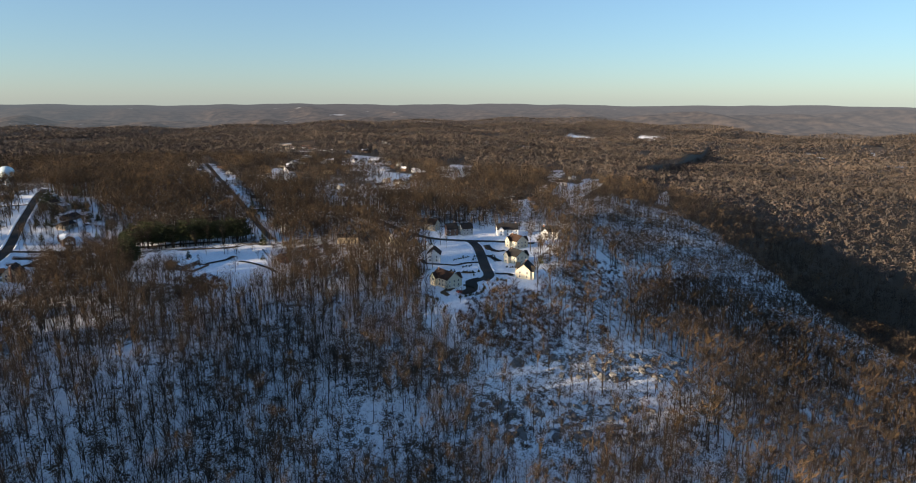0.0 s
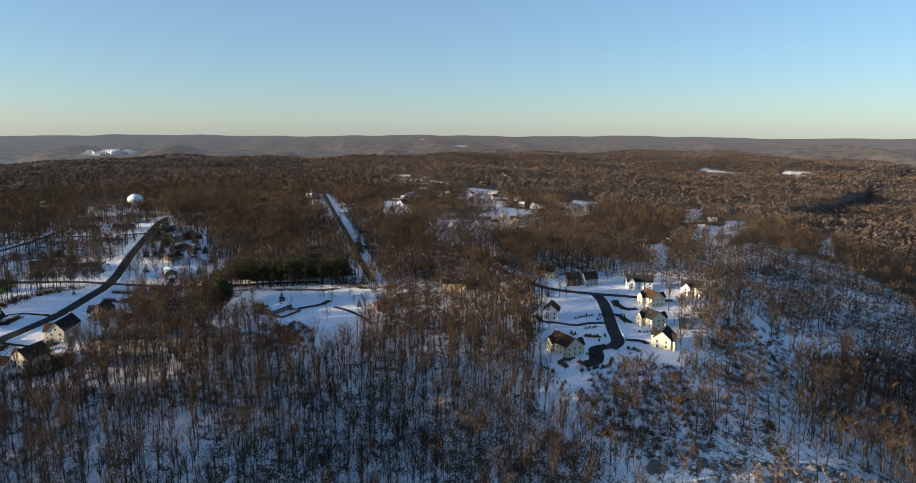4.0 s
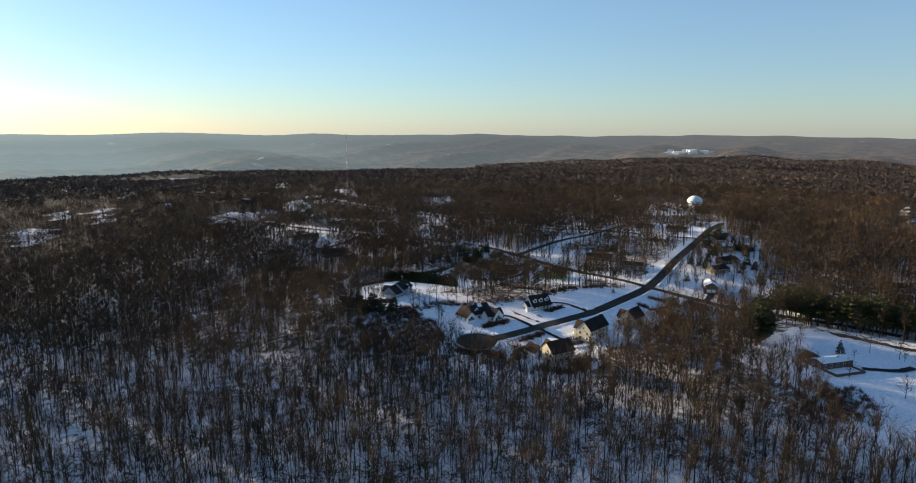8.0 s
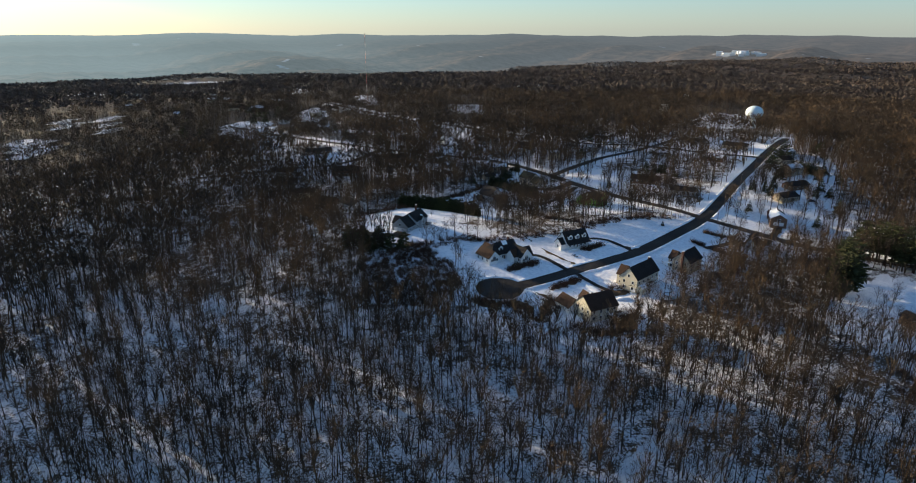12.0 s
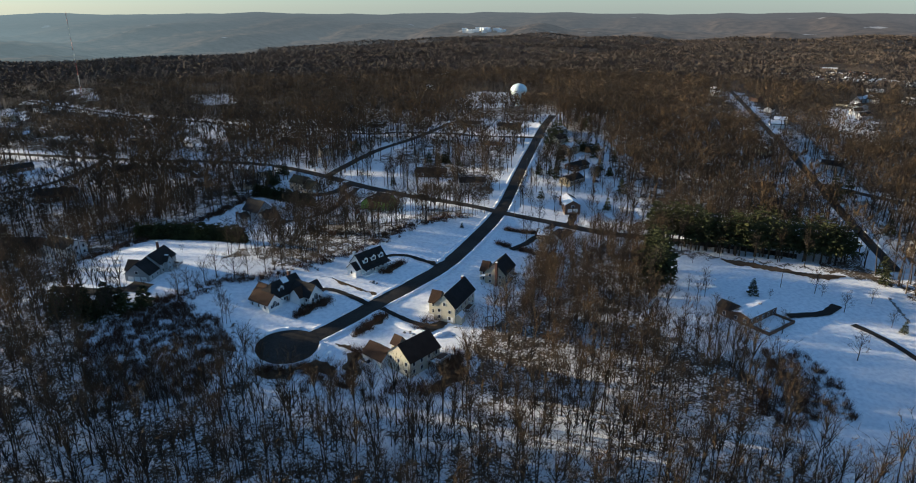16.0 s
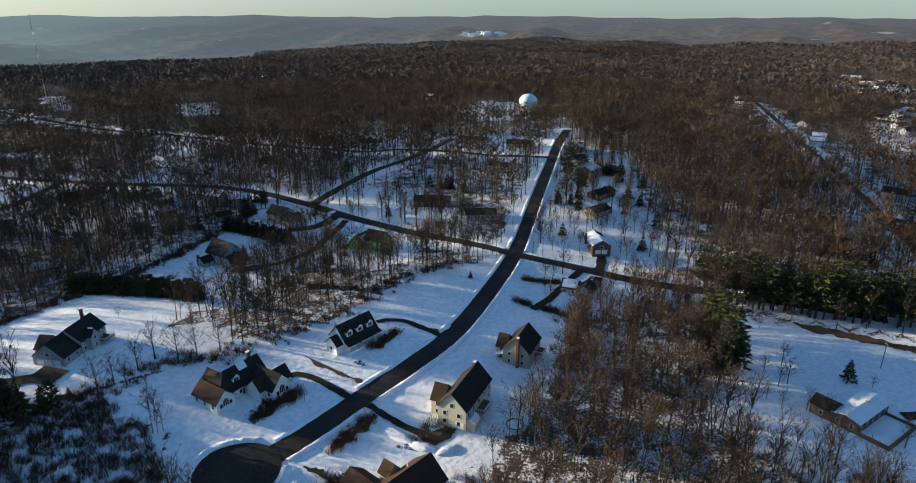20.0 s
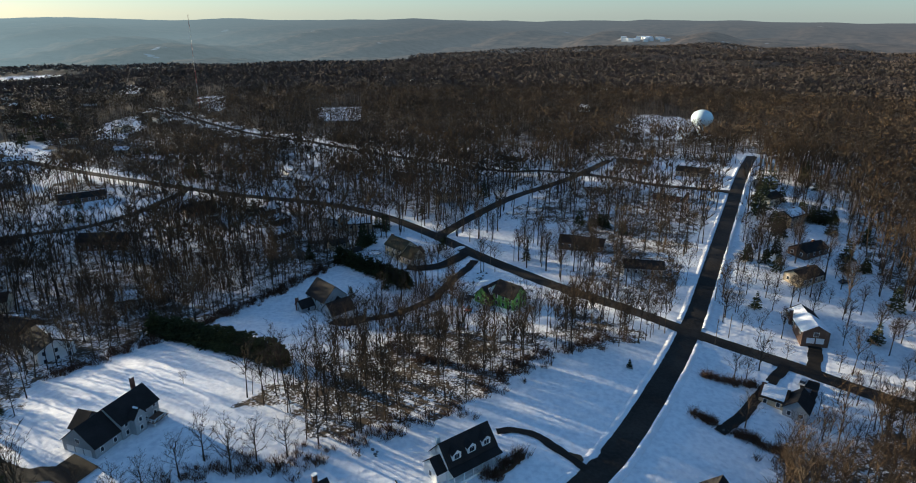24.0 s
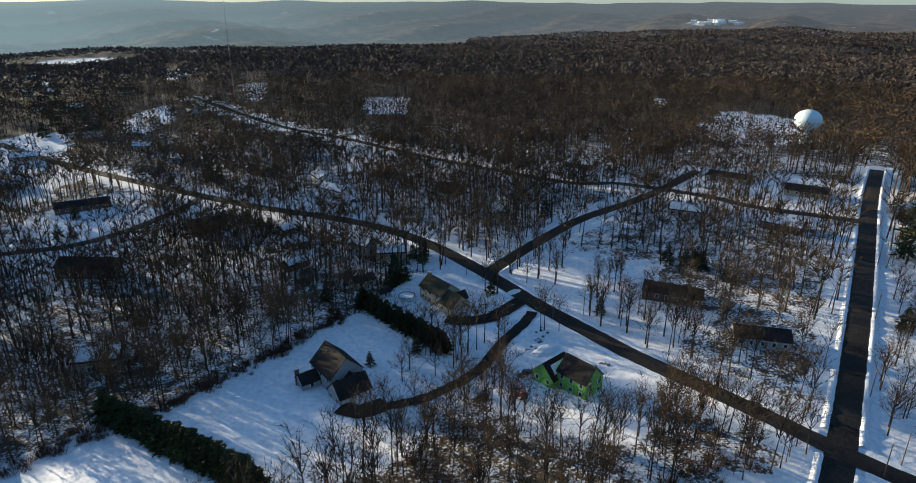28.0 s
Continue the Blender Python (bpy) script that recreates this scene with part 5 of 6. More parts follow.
court_house(395, 110, 90, 14, 9, TAN, BROWNROOF, "tan house beside the hill road", False)
court_house(387, 84, -45, 10, 8, BROWNW, SHINGLE, "brown house beside the hill road", False)
court_house(395, 74, -32, 11, 8, GREYW, SHINGLE, "grey house beside the hill road", False)
court_house(413, 41, -60, 19, 9, WHITE, SHINGLE, "wide white house with dark roofs")


# the older streets
def ranch(x, y, turn, w, d, h, wall, roof, snow, label, floors=1):
    e = thing("house", x, y, turn, label, "house")
    HOUSES.append((x, y, max(w, d) * 0.62))
    wing(e, -w / 2, w / 2, -d / 2, d / 2, h, d * 0.24, "x", wall, roof, snow=snow, floors=floors, windows="x-y-x+")
    if w > 12:
        chimney(e, w * 0.2, 0.5, h + d * 0.24 + 1.0)
        door(e, 0.9, -d / 2, "y-")
    return e


for x, y, t, w, d, h, wall, roof, snow, label, floors in ([(-137.2, 551.3, 25, 26, 9, 3, BROWNW, SHINGLE, 1, "long brown ranch house with patches of roof snow", 1), (-59.8, 514.9, 30, 17, 10, 4, BROWNW, SHINGLE, 1, "brown house half covered by roof snow", 1), (-95.2, 470.3, -4, 22, 11, 4.5, BROWNW, SHINGLE, 0, "dark house among bare trees", 1), (-157.4, 679, -5, 15, 9, 3, TAN, SHINGLE, 2, "tan house with a snowy roof", 1), (-118.6, 643.2, -27, 16, 9, 3, GREYW, SHINGLE, 2, "grey house with a snowy roof", 1), (-5.5, 566, -38, 19, 9, 3.2, WHITE, SHINGLE, 2, "white ranch house with a snowy roof", 1), (17.7, 484.4, -30, 11, 9, 4.6, GREYW, SHINGLE, 2, "grey house with a snowy roof", 1), (30.4, 478.8, 5, 13, 9, 3.2, TAN, SHINGLE, 2, "tan house with a snowy roof", 1), (-9.7, 470.4, 42, 10, 6, 2.6, BROWNW, SHINGLE, 2, "brown shed with a snowy roof", 1), (-12.5, 491.8, 38, 9, 6, 2.6, BROWNW, SHINGLE, 2, "brown shed with a snowy roof", 1)] + [(-20.1, 508.6, 44, 10, 7, 2.8, BROWNW, SHINGLE, 2, "brown shed with a snowy roof", 1), (80, 515.2, 10, 9, 8, 5.8, TAN, SHINGLE, 2, "narrow tan two-storey house", 2), (29.3, 442.3, 38, 5, 4, 2.4, GREYW, SHINGLE, 0, "small grey wooden garden shed", 1), (20.5, 452.7, 30, 9, 6, 2.8, TAN, SHINGLE, 0, "low tan outbuilding in the snow", 1), (218.3, 563.1, -38, 23, 8, 3, GREYW, SHINGLE, 1, "long low grey ranch house", 1), (244.1, 530.7, -34, 20, 9, 3, TAN, SHINGLE, 1, "tan ranch house with roof snow", 1), (175.3, 513.6, -27, 18, 9, 3, GREYW, SHINGLE, 2, "grey house with snowy roofs", 1), (143.5, 607.5, -38, 18, 9, 3, BROWNW, SHINGLE, 2, "brown house with a snowy roof", 1), (202.4, 637.7, -4, 13, 9, 3, BROWNW, SHINGLE, 1, "brown house by the woods", 1), (209.7, 488, -43, 18, 9, 3, BRICK, SHINGLE, 2, "brick ranch house with a snowy roof", 1)] + [(138.1, 430.5, -27, 21, 9, 3.2, BROWNW, BROWNROOF, 0, "brown ranch house under tall trees", 1), (155.7, 398.7, -17, 17, 9, 3.2, GREYW, SHINGLE, 1, "grey ranch house behind bare trees", 1), (250.8, 438.3, 25, 14, 9, 5.4, TAN, SHINGLE, 2, "tan two-storey house with a bright snowy roof", 2), (258.8, 469.6, 25, 12, 9, 4, CREAM, SHINGLE, 0, "cream house behind a dark fir", 1), (274.3, 498.6, 25, 14, 9, 3, GREYW, SHINGLE, 2, "grey house with a snowy roof", 1), (236.6, 402.5, 20, 16, 9, 3, BROWNW, SHINGLE, 0, "dark brown house under trees", 1), (219, 379.5, 20, 14, 9, 3.2, TAN, SHINGLE, 0, "tan house behind a tree", 1), (-71.5, 358, -47, 16, 11, 5.4, WHITE, SHINGLE, 1, "white house with a chimney and snowy roof", 2), (321.8, 218.9, 30, 11, 9, 6, WHITE, SHINGLE, 0, "white two-storey house beside the road", 2), (325.9, 324.4, -25, 14, 9, 3.4, GREYW, SHINGLE, 1, "grey house behind a hedge", 1)] + [(308.3, 298.7, -45, 12, 9, 3.4, BROWNW, SHINGLE, 1, "brown house behind a hedge", 1), (-145.2, 472.7, 20, 16, 9, 4, GREYW, SHINGLE, 0, "grey house standing among trees", 1), (-114.3, 404.9, 12, 14, 9, 5, CREAM, BROWNROOF, 0, "cream house at the wood's edge", 1), (-95.2, 381.3, -20, 18, 10, 4, BROWNW, SHINGLE, 0, "dark house at the wood's edge", 1), (-56.9, 398.4, 10, 15, 9, 4.4, GREYW, SHINGLE, 2, "grey house with a snowy roof", 1), (-201.4, 594, 30, 18, 9, 3, GREYW, SHINGLE, 2, "grey house with a snowy roof", 1), (-228.3, 657.1, 30, 18, 9, 3, TAN, SHINGLE, 2, "tan house with a snowy roof", 1), (-57.7, 610.5, -40, 16, 9, 3, BROWNW, SHINGLE, 1, "brown ranch house among trees", 1), (20.6, 589.4, -40, 16, 9, 3, GREYW, SHINGLE, 0, "grey ranch house among trees", 1), (59.6, 564.1, -35, 16, 9, 3, BROWNW, SHINGLE, 1, "brown ranch house among trees", 1)] + [(244, 150, 60, 11, 6, 3, BRICK, BROWNROOF, 0, "red-brown barn beside the meadow", 1)]):
    ranch(x, y, t, w, d, h, wall, roof, snow, label, floors)

rng = random.Random(78)
for x, y, t in [(788, 605, 131), (877, 620, 58), (819, 477, 125), (652, 515, 62), (645, 435, 129), (625, 318, 53), (409, 180, 124), (335, 108, 51), (317, 145, 127), (517, 245, 53), (751, 523, 129), (910, 607, 57), (721, 396, 125), (595, 276, 52), (814, 333, 119), (818, 115, 36), (607, 685, 66), (480, 505, 134), (-406, 1013, 139), (-282, 941, 205), (-186, 767, 132), (-214, 722, 208), (-168, 814, 129), (-49, 662, 193), (-17, 592, 118)]:
    ranch(x, y, t, rng.uniform(13, 19), rng.uniform(8, 10), rng.choice((3.2, 5.2)), rng.choice((CREAM, GREYW, TAN, WHITE)), SHINGLE, rng.choice((0, 1, 2)), "small house in a snowy yard among far woods")
rng = random.Random(77)
far_spots = []
for line, off, n in (([(387, 343), (623, 674)], 20, 12), ([(540, 330), (620, 290), (720, 330), (800, 460), (700, 560), (610, 470)], 10, 26), ([(-299.8, 759.7), (-420, 900), (-520, 1100), (-640, 1250)], 60, 22), ([(800, 700), (1000, 640), (1150, 720)], 60, 12), ([(590, 90), (660, 110), (760, 95)], 24, 6), ([(1500, 500), (1750, 620), (2000, 560)], 90, 14), ([(100, 820), (300, 1000), (200, 1300), (-100, 1500)], 90, 14)):
    pts = smooth(line, 10)
    for i in range(n):
        p = pts[int((i + 0.5) / n * (len(pts) - 1))]
        x, y = p[0] + rng.choice((-1, 1)) * off * rng.uniform(0.8, 1.2), p[1] + rng.uniform(-off, off) * 0.6
        far_spots.append((x, y))
for x, y in far_spots:
    e = thing("house", x, y, rng.uniform(0, 180), "small distant house with a snowy roof", "house", "far houses")
    HOUSES.append((x, y, 11))
    w, d, h = rng.uniform(10, 14), rng.uniform(7, 8.5), rng.uniform(2.8, 4.6)
    wing(e, -w / 2, w / 2, -d / 2, d / 2, h, 2.6, "x", rng.choice((WHITE, CREAM, TAN, GREYW, BROWNW)), SHINGLE, snow=rng.choice((0, 1, 2, -1)), windows="y-", floors=1)


# ---- water tower, mast and far groups of buildings ----
TANK = mat("pale_blue_paint", (0.62, 0.72, 0.74), 0.45, 0.2, 0.1)
RED = mat("red_paint", (0.35, 0.05, 0.04), 0.5, 1, 0.2)
STEEL = mat("galvanised_steel", (0.35, 0.36, 0.37), 0.5, 2, 0.2, metal=0.6)
e = thing("water_tower", 313, 655, 0, "pale blue-white spheroid water tower above the trees", "water tower")
HOUSES.extend([(313, 655, 18), (305, 638, 14)])
top = 38 - land1(313, 655)
bm = bmesh.new()
bmesh.ops.create_uvsphere(bm, u_segments=40, v_segments=20, radius=8.9, matrix=Matrix.Translation((0, 0, top)) @ Matrix.Diagonal((1, 1, 0.8, 1)))
for f in bm.faces:
    f.smooth = True
tank = part("tank", bm, TANK, e)
bm = bmesh.new()
bmesh.ops.create_cone(bm, segments=28, radius1=9.0, radius2=9.0, depth=0.3, cap_ends=True, matrix=Matrix.Translation((0, 0, top)))
part("seam", bm, TANK, tank)
bm = bmesh.new()
bmesh.ops.create_cone(bm, segments=24, radius1=3.4, radius2=1.7, depth=top - 4, cap_ends=True, matrix=Matrix.Translation((0, 0, (top - 6) / 2)))
part("pedestal", bm, TANK, e)
bm = bmesh.new()
bmesh.ops.create_cone(bm, segments=10, radius1=0.5, radius2=0.3, depth=1.2, cap_ends=True, matrix=Matrix.Translation((0, 0, top + 6.8)))
part("vent", bm, STEEL, e)

e = thing("radio_mast", -126, 804, 20, "tall slender red and white guyed radio mast", "mast")
base = land1(-126, 804)
for i in range(8):
    bm = bmesh.new()
    z0, z1 = (118 - base) * i / 8, (118 - base) * (i + 1) / 8
    for k in range(3):
        a = k * 2 * math.pi / 3
        solid(bm, math.cos(a) * 0.4 - 0.05, math.cos(a) * 0.4 + 0.05, math.sin(a) * 0.4 - 0.05, math.sin(a) * 0.4 + 0.05, z0, z1)
    for j in range(5):
        z = z0 + (z1 - z0) * (j + 0.5) / 5
        solid(bm, -0.4, 0.4, -0.4, 0.4, z - 0.05, z + 0.05)
    part("mast_section", bm, RED if i % 2 else STEEL, e)

for x, y, w, d, h, gables in ((939, 846, 36, 18, 5.5, 0), (992, 851, 32, 24, 6, 0), (928, 778, 42, 16, 7.5, 0), (972, 776, 34, 18, 6.5, 3), (918, 868, 20, 12, 4, 0)):
    e = thing("school_building", x, y, -51, "long tan and brick school building with a snowy roof", "school", "school buildings")
    HOUSES.append((x, y, 25))
    part("wall", box(-w / 2, w / 2, -d / 2, d / 2, -6, h), TAN, e)
    part("end_wall", box(-w / 2 - 0.2, -w / 2 + 4, -d / 2 - 0.2, d / 2 + 0.2, -6, h + 0.3), BRICK, e)
    part("parapet", box(-w / 2 + 4, w / 2 + 0.4, -d / 2 - 0.4, d / 2 + 0.4, h + 0.002, h + 0.7), TAN, e)
    part("roof", box(-w / 2 + 4.8, w / 2 - 0.4, -d / 2 + 0.4, d / 2 - 0.4, h + 0.3, h + 0.8), SNOW, e)
    for i in range(int(w / 7)):
        part("window_band", box(-w / 2 + 5 + i * 6.2, -w / 2 + 10 + i * 6.2, -d / 2 - 0.12, -d / 2 + 0.1, 1.6, 3.6), GLASS, e)
    for i in range(gables):
        gx = -w / 2 + (i + 0.5) * w / gables
        part("gable", gable_walls(gx - 4.6, gx + 4.6, -d / 2 - 2, -d / 2 + 6, -5, h + 0.2, 3.2, "y"), BRICK, e)
HOUSES.extend([(905, 790, 30), (900, 750, 28), (935, 740, 24)])
for i in range(18):
    u, v = rng.uniform(-115, 115), rng.uniform(-30, 70)
    x, y = 1285 + 0.92 * u + 0.38 * v, 3085 - 0.38 * u + 0.92 * v
    e = thing("factory_hall", x, y, rng.uniform(-40, 0), "pale far-off hall with a snowy roof", "building", "far halls", float(distance_height(np.array(x), np.array(y))) - land1(x, y))
    w = rng.uniform(8, 20)
    part("wall", box(-w, w, -9, 9, -25, 9), WHITE, e)
    part("roof", box(-w - 1, w + 1, -10, 10, 9.002, 10.5), SNOW, e)


# ---- trees that stand by themselves ----
def conifer(seed, height, radius, tiers, per, low=0.06, pine=False):
    """An evergreen: trunk, and drooping boughs made of many small sprays."""
    rng = random.Random(seed)
    v, f, cv, cf = [], [], [], []
    spike(v, f, Vector((0, 0, -0.4)), Vector((0, 0, height)), 0.045 * height, 6)
    for i in range(tiers):
        s = (i + rng.random()) / tiers
        z = height * (low + (0.97 - low) * s)
        for k in range(per):
            az = k * 2 * math.pi / per + i * 1.3 + rng.uniform(-0.35, 0.35)
            reach = radius * ((1 - s) ** (0.55 if pine else 0.85) + 0.06) * rng.uniform(0.65, 1.15)
            a = Vector((0, 0, z))
            b = a + Vector((math.cos(az) * reach, math.sin(az) * reach, reach * (rng.uniform(0.05, 0.3) if pine else rng.uniform(-0.4, -0.05))))
            sliver(cv, cf, a, b, 0.12 + 0.05 * reach, rng)
            for _ in range(10):
                t = rng.uniform(0.3, 1.0)
                c = a.lerp(b, t)
                w = 0.13 * reach + 0.2
                d = Vector((math.cos(az) + rng.uniform(-0.8, 0.8), math.sin(az) + rng.uniform(-0.8, 0.8), rng.uniform(-0.35, 0.5))).normalized() * (0.27 * reach + 0.35)
                sliver(cv, cf, c, c + d, w, rng)
    return (v, f), (cv, cf)


def mesh_of(name, vf, material):
    me = bpy.data.meshes.new(name)
    me.from_pydata([tuple(p) for p in vf[0]], [], vf[1])
    me.materials.append(material)
    return me


def tree_kind(name, parts, materials, label, category):
    """The meshes of one kind of tree, shared by all that stand in the place."""
    return name, [mesh_of(n, p, m) for n, p, m in zip(("trunk", "crown"), parts, materials)], label, category


def plant(kind, x, y, turn=0.0, size=1.0, group="", label=""):
    name, meshes, lab, cat = kind
    e = new(name)
    e.matrix_world = pose(x, y, land1(x, y), 0, 0, turn) @ Matrix.Diagonal((size, size, size, 1))
    tagged(e, label or lab, cat, group)
    for n, me in zip(("trunk", "crown"), meshes):
        ob = new(n, me)
        ob.parent = e
    return e


SHADE = [tree_kind("bare_tree", yard_tree(200 + i, 13, 1.15, 0.2), (TRUNK, BARK), "spreading leafless yard tree standing in snow", "tree") for i in range(4)]
TALL = [tree_kind("bare_tree", yard_tree(220 + i, 20, 0.6, 0.4), (TRUNK, BARK), "tall slim leafless tree standing in snow", "tree") for i in range(3)]
FIR = [tree_kind("fir_tree", conifer(240 + i, 11, 3.3, 13, 8), (TRUNK, NEEDLE), "dark green conical fir tree in the snow", "tree") for i in range(3)]
PINE = [tree_kind("pine_tree", conifer(250 + i, 17, 4.6, 11, 6, 0.24, True), (TRUNK, NEEDLE), "tall dark pine with lit olive boughs", "tree") for i in range(3)]
SHRUB = [tree_kind("evergreen_shrub", conifer(260 + i, 4.6, 2.0, 8, 7, 0.0), (TRUNK, NEEDLE), "dense dark evergreen hedge shrub", "shrub") for i in range(2)]

rng = random.Random(31)
for x, y, s in ([(186.8, 223.8, 0.6), (188.3, 215.4, 0.8), (175.7, 205.7, 0.6), (181.6, 201.8, 0.7), (234.6, 201.3, 0.9), (183.5, 196.8, 0.7), (193.3, 179.2, 0.8), (168.3, 180.7, 1.2), (210.4, 249.4, 0.4), (212.1, 203.7, 0.4), (203.7, 156, 0.9), (185.8, 372, 0.9), (178.3, 361, 0.8), (198.1, 380.1, 0.9), (198.8, 375.1, 0.8), (219.8, 420.7, 0.6), (193.3, 360.2, 0.9), (179.3, 361, 0.8), (166.8, 325, 1.2), (154.3, 319.4, 0.9), (143.2, 294.1, 1.0), (194, 321.6, 0.7), (199.4, 313.6, 0.9), (180.8, 330.9, 0.6), (213, 368.8, 0.9), (218.4, 392.1, 0.9)] + [(-18.3, 271.1, 1.1), (-14.7, 276.2, 0.9), (-8.5, 281.8, 1.0), (-4.1, 287.3, 1.1), (3, 283.3, 1.2), (-11.3, 275, 0.8), (-18.2, 323.1, 0.35), (-30.7, 280.5, 0.5), (8.4, 286.7, 1.0), (15.7, 287.9, 1.0), (23, 292.4, 1.1), (32.2, 294.6, 1.0), (31.6, 363.5, 1.1), (34.4, 369.6, 0.9), (43.1, 370.5, 1.0), (27.9, 359.6, 1.0), (46.9, 369.8, 0.9), (51.8, 365.6, 1.0), (55.7, 375.3, 0.8), (38.3, 254.8, 0.35), (147.1, 405.7, 1.1), (19.3, 279.4, 0.3), (1, 473.2, 1.0), (-3.9, 462, 0.9), (-32.6, 535.3, 1.1), (-56.8, 529.3, 0.9)] + [(-95.7, 506.3, 1.1), (237.5, 168.6, 0.6), (270, 30, 0.5), (250, 40, 0.7), (215.8, 349.9, 0.8), (240.2, 418.4, 0.7), (116.3, 239.4, 0.7), (100.2, 230.4, 0.6)]):
    plant(rng.choice(SHADE), x, y, rng.uniform(0, 360), s)
for x, y in [(91, 452.2), (96.9, 446.5), (102.5, 460.9), (107.2, 414.9), (105.1, 422.4), (114.8, 418.9), (114.9, 409.6), (118.8, 399.7), (123.4, 417.2), (150.6, 412.7), (110.6, 434.8), (118.2, 437.9), (96.7, 459.3), (130.3, 392), (65.8, 407.8), (69.8, 402), (59.8, 401.5), (54.8, 392.8), (73.5, 441.6), (126.4, 405.7), (135.8, 408.6), (85, 463.4), (92.7, 470.6), (143.7, 387.4), (132.1, 375.9), (138, 381.8), (65.5, 474.8), (51.8, 463.9)]:
    plant(rng.choice(TALL), x, y, rng.uniform(0, 360), rng.uniform(0.8, 1.05))
for x, y, s in ([(208.3, 209.7, 0.75), (241.5, 452.4, 1.2), (275, 504.9, 1.0), (204.3, 400, 0.55), (266.3, 442.5, 0.8), (269.6, 438.3, 0.9), (274.6, 438.5, 0.9), (264.1, 445.9, 0.8), (249.3, 393.2, 1.0), (-56.4, 279.9, 0.9), (-48.8, 267.4, 1.1), (-43.5, 268.1, 1.1), (-38.1, 270.6, 0.8), (-31.3, 267.7, 0.8), (-25.9, 272.8, 0.3), (-64.7, 315.3, 0.35), (119.2, 322.5, 0.32), (-52, 273.9, 1.0), (-59.6, 271.2, 1.0), (-133, 535.2, 0.8), (-42.3, 521.7, 0.8), (-35.6, 515.1, 0.9), (-86.9, 600.3, 1.2), (-82.9, 594, 1.2), (-76.9, 589.7, 1.1), (13, 549.1, 0.7)] + [(40.1, 475, 0.7), (45, 471.3, 0.6), (43, 401.4, 0.6), (28.4, 393.9, 0.5), (73.4, 450.8, 0.4), (146.2, 459.6, 0.9), (151.8, 455.3, 0.8), (157.3, 451, 0.8), (-298.9, 638.6, 1.4), (-310, 660, 1.4), (-289, 658.7, 1.3), (-320, 700, 1.4), (-249.4, 718.9, 1.3), (-239.4, 728.8, 1.3), (125.8, 589.1, 0.8), (131.5, 580.7, 0.8), (137.2, 574.3, 0.8), (142.9, 568, 0.7), (352, 290, 1.3), (360, 300, 1.4), (368, 296, 1.3), (329.8, 239.9, 1.0), (279, 204.4, 1.0), (270.7, 197.2, 0.8), (66, 294.1, 0.2), (237.5, 163.7, 0.5)] + [(268, 46, 0.8), (276, 54, 0.9), (284, 60, 0.9)]):
    plant(rng.choice(FIR), x, y, rng.uniform(0, 360), s)
for x, y in [(-50, 270), (-46, 265), (-55, 272), (-41, 272), (-44, 276), (-30, 270), (-36, 266), (-60, 277), (-52, 278)]:
    plant(rng.choice(SHRUB), x, y, rng.uniform(0, 360), rng.uniform(1.6, 2.3), "", "broad dark evergreen at the edge of the snowy lawn")
for x, y in [(-250, 739), (-248, 764), (-223, 733), (-220, 757), (-272, 797), (-271, 770), (238, 446), (253, 468), (265, 480)]:
    plant(rng.choice(PINE), x, y, rng.uniform(0, 360), rng.uniform(0.9, 1.2), "", "large dark evergreen in a snowy yard")
for x, y in [(-143, 671), (-123, 621), (-105, 589), (-94, 574), (-84, 568), (-128, 509), (-121, 508), (-29, 510), (-24, 530), (3, 531), (262, 443), (263, 439), (265, 437), (267, 435), (270, 435), (276, 438), (206, 401), (241, 383), (162, 440), (156, 457), (271, 409), (262, 447), (71, 441), (156, 454), (32, 455), (33, 461), (43, 474), (45, 477), (8, 439), (109, 423)]:
    plant(rng.choice(FIR), x, y, rng.uniform(0, 360), rng.uniform(0.6, 0.95))
for x, y in [(174, 421), (175, 437), (197, 435), (202, 437), (247, 445), (212, 402), (292, 459), (218, 396), (7, 456), (-71, 569), (-101, 569), (51, 401), (41, 391), (49, 388), (39, 384), (86, 449), (92, 455), (98, 450), (108, 424), (114, 414), (122, 420), (119, 402), (81, 457), (69, 443), (72, 403), (106, 427), (116, 414)]:
    plant(rng.choice(SHADE), x, y, rng.uniform(0, 360), rng.uniform(0.85, 1.25))
grow = random.Random(64)
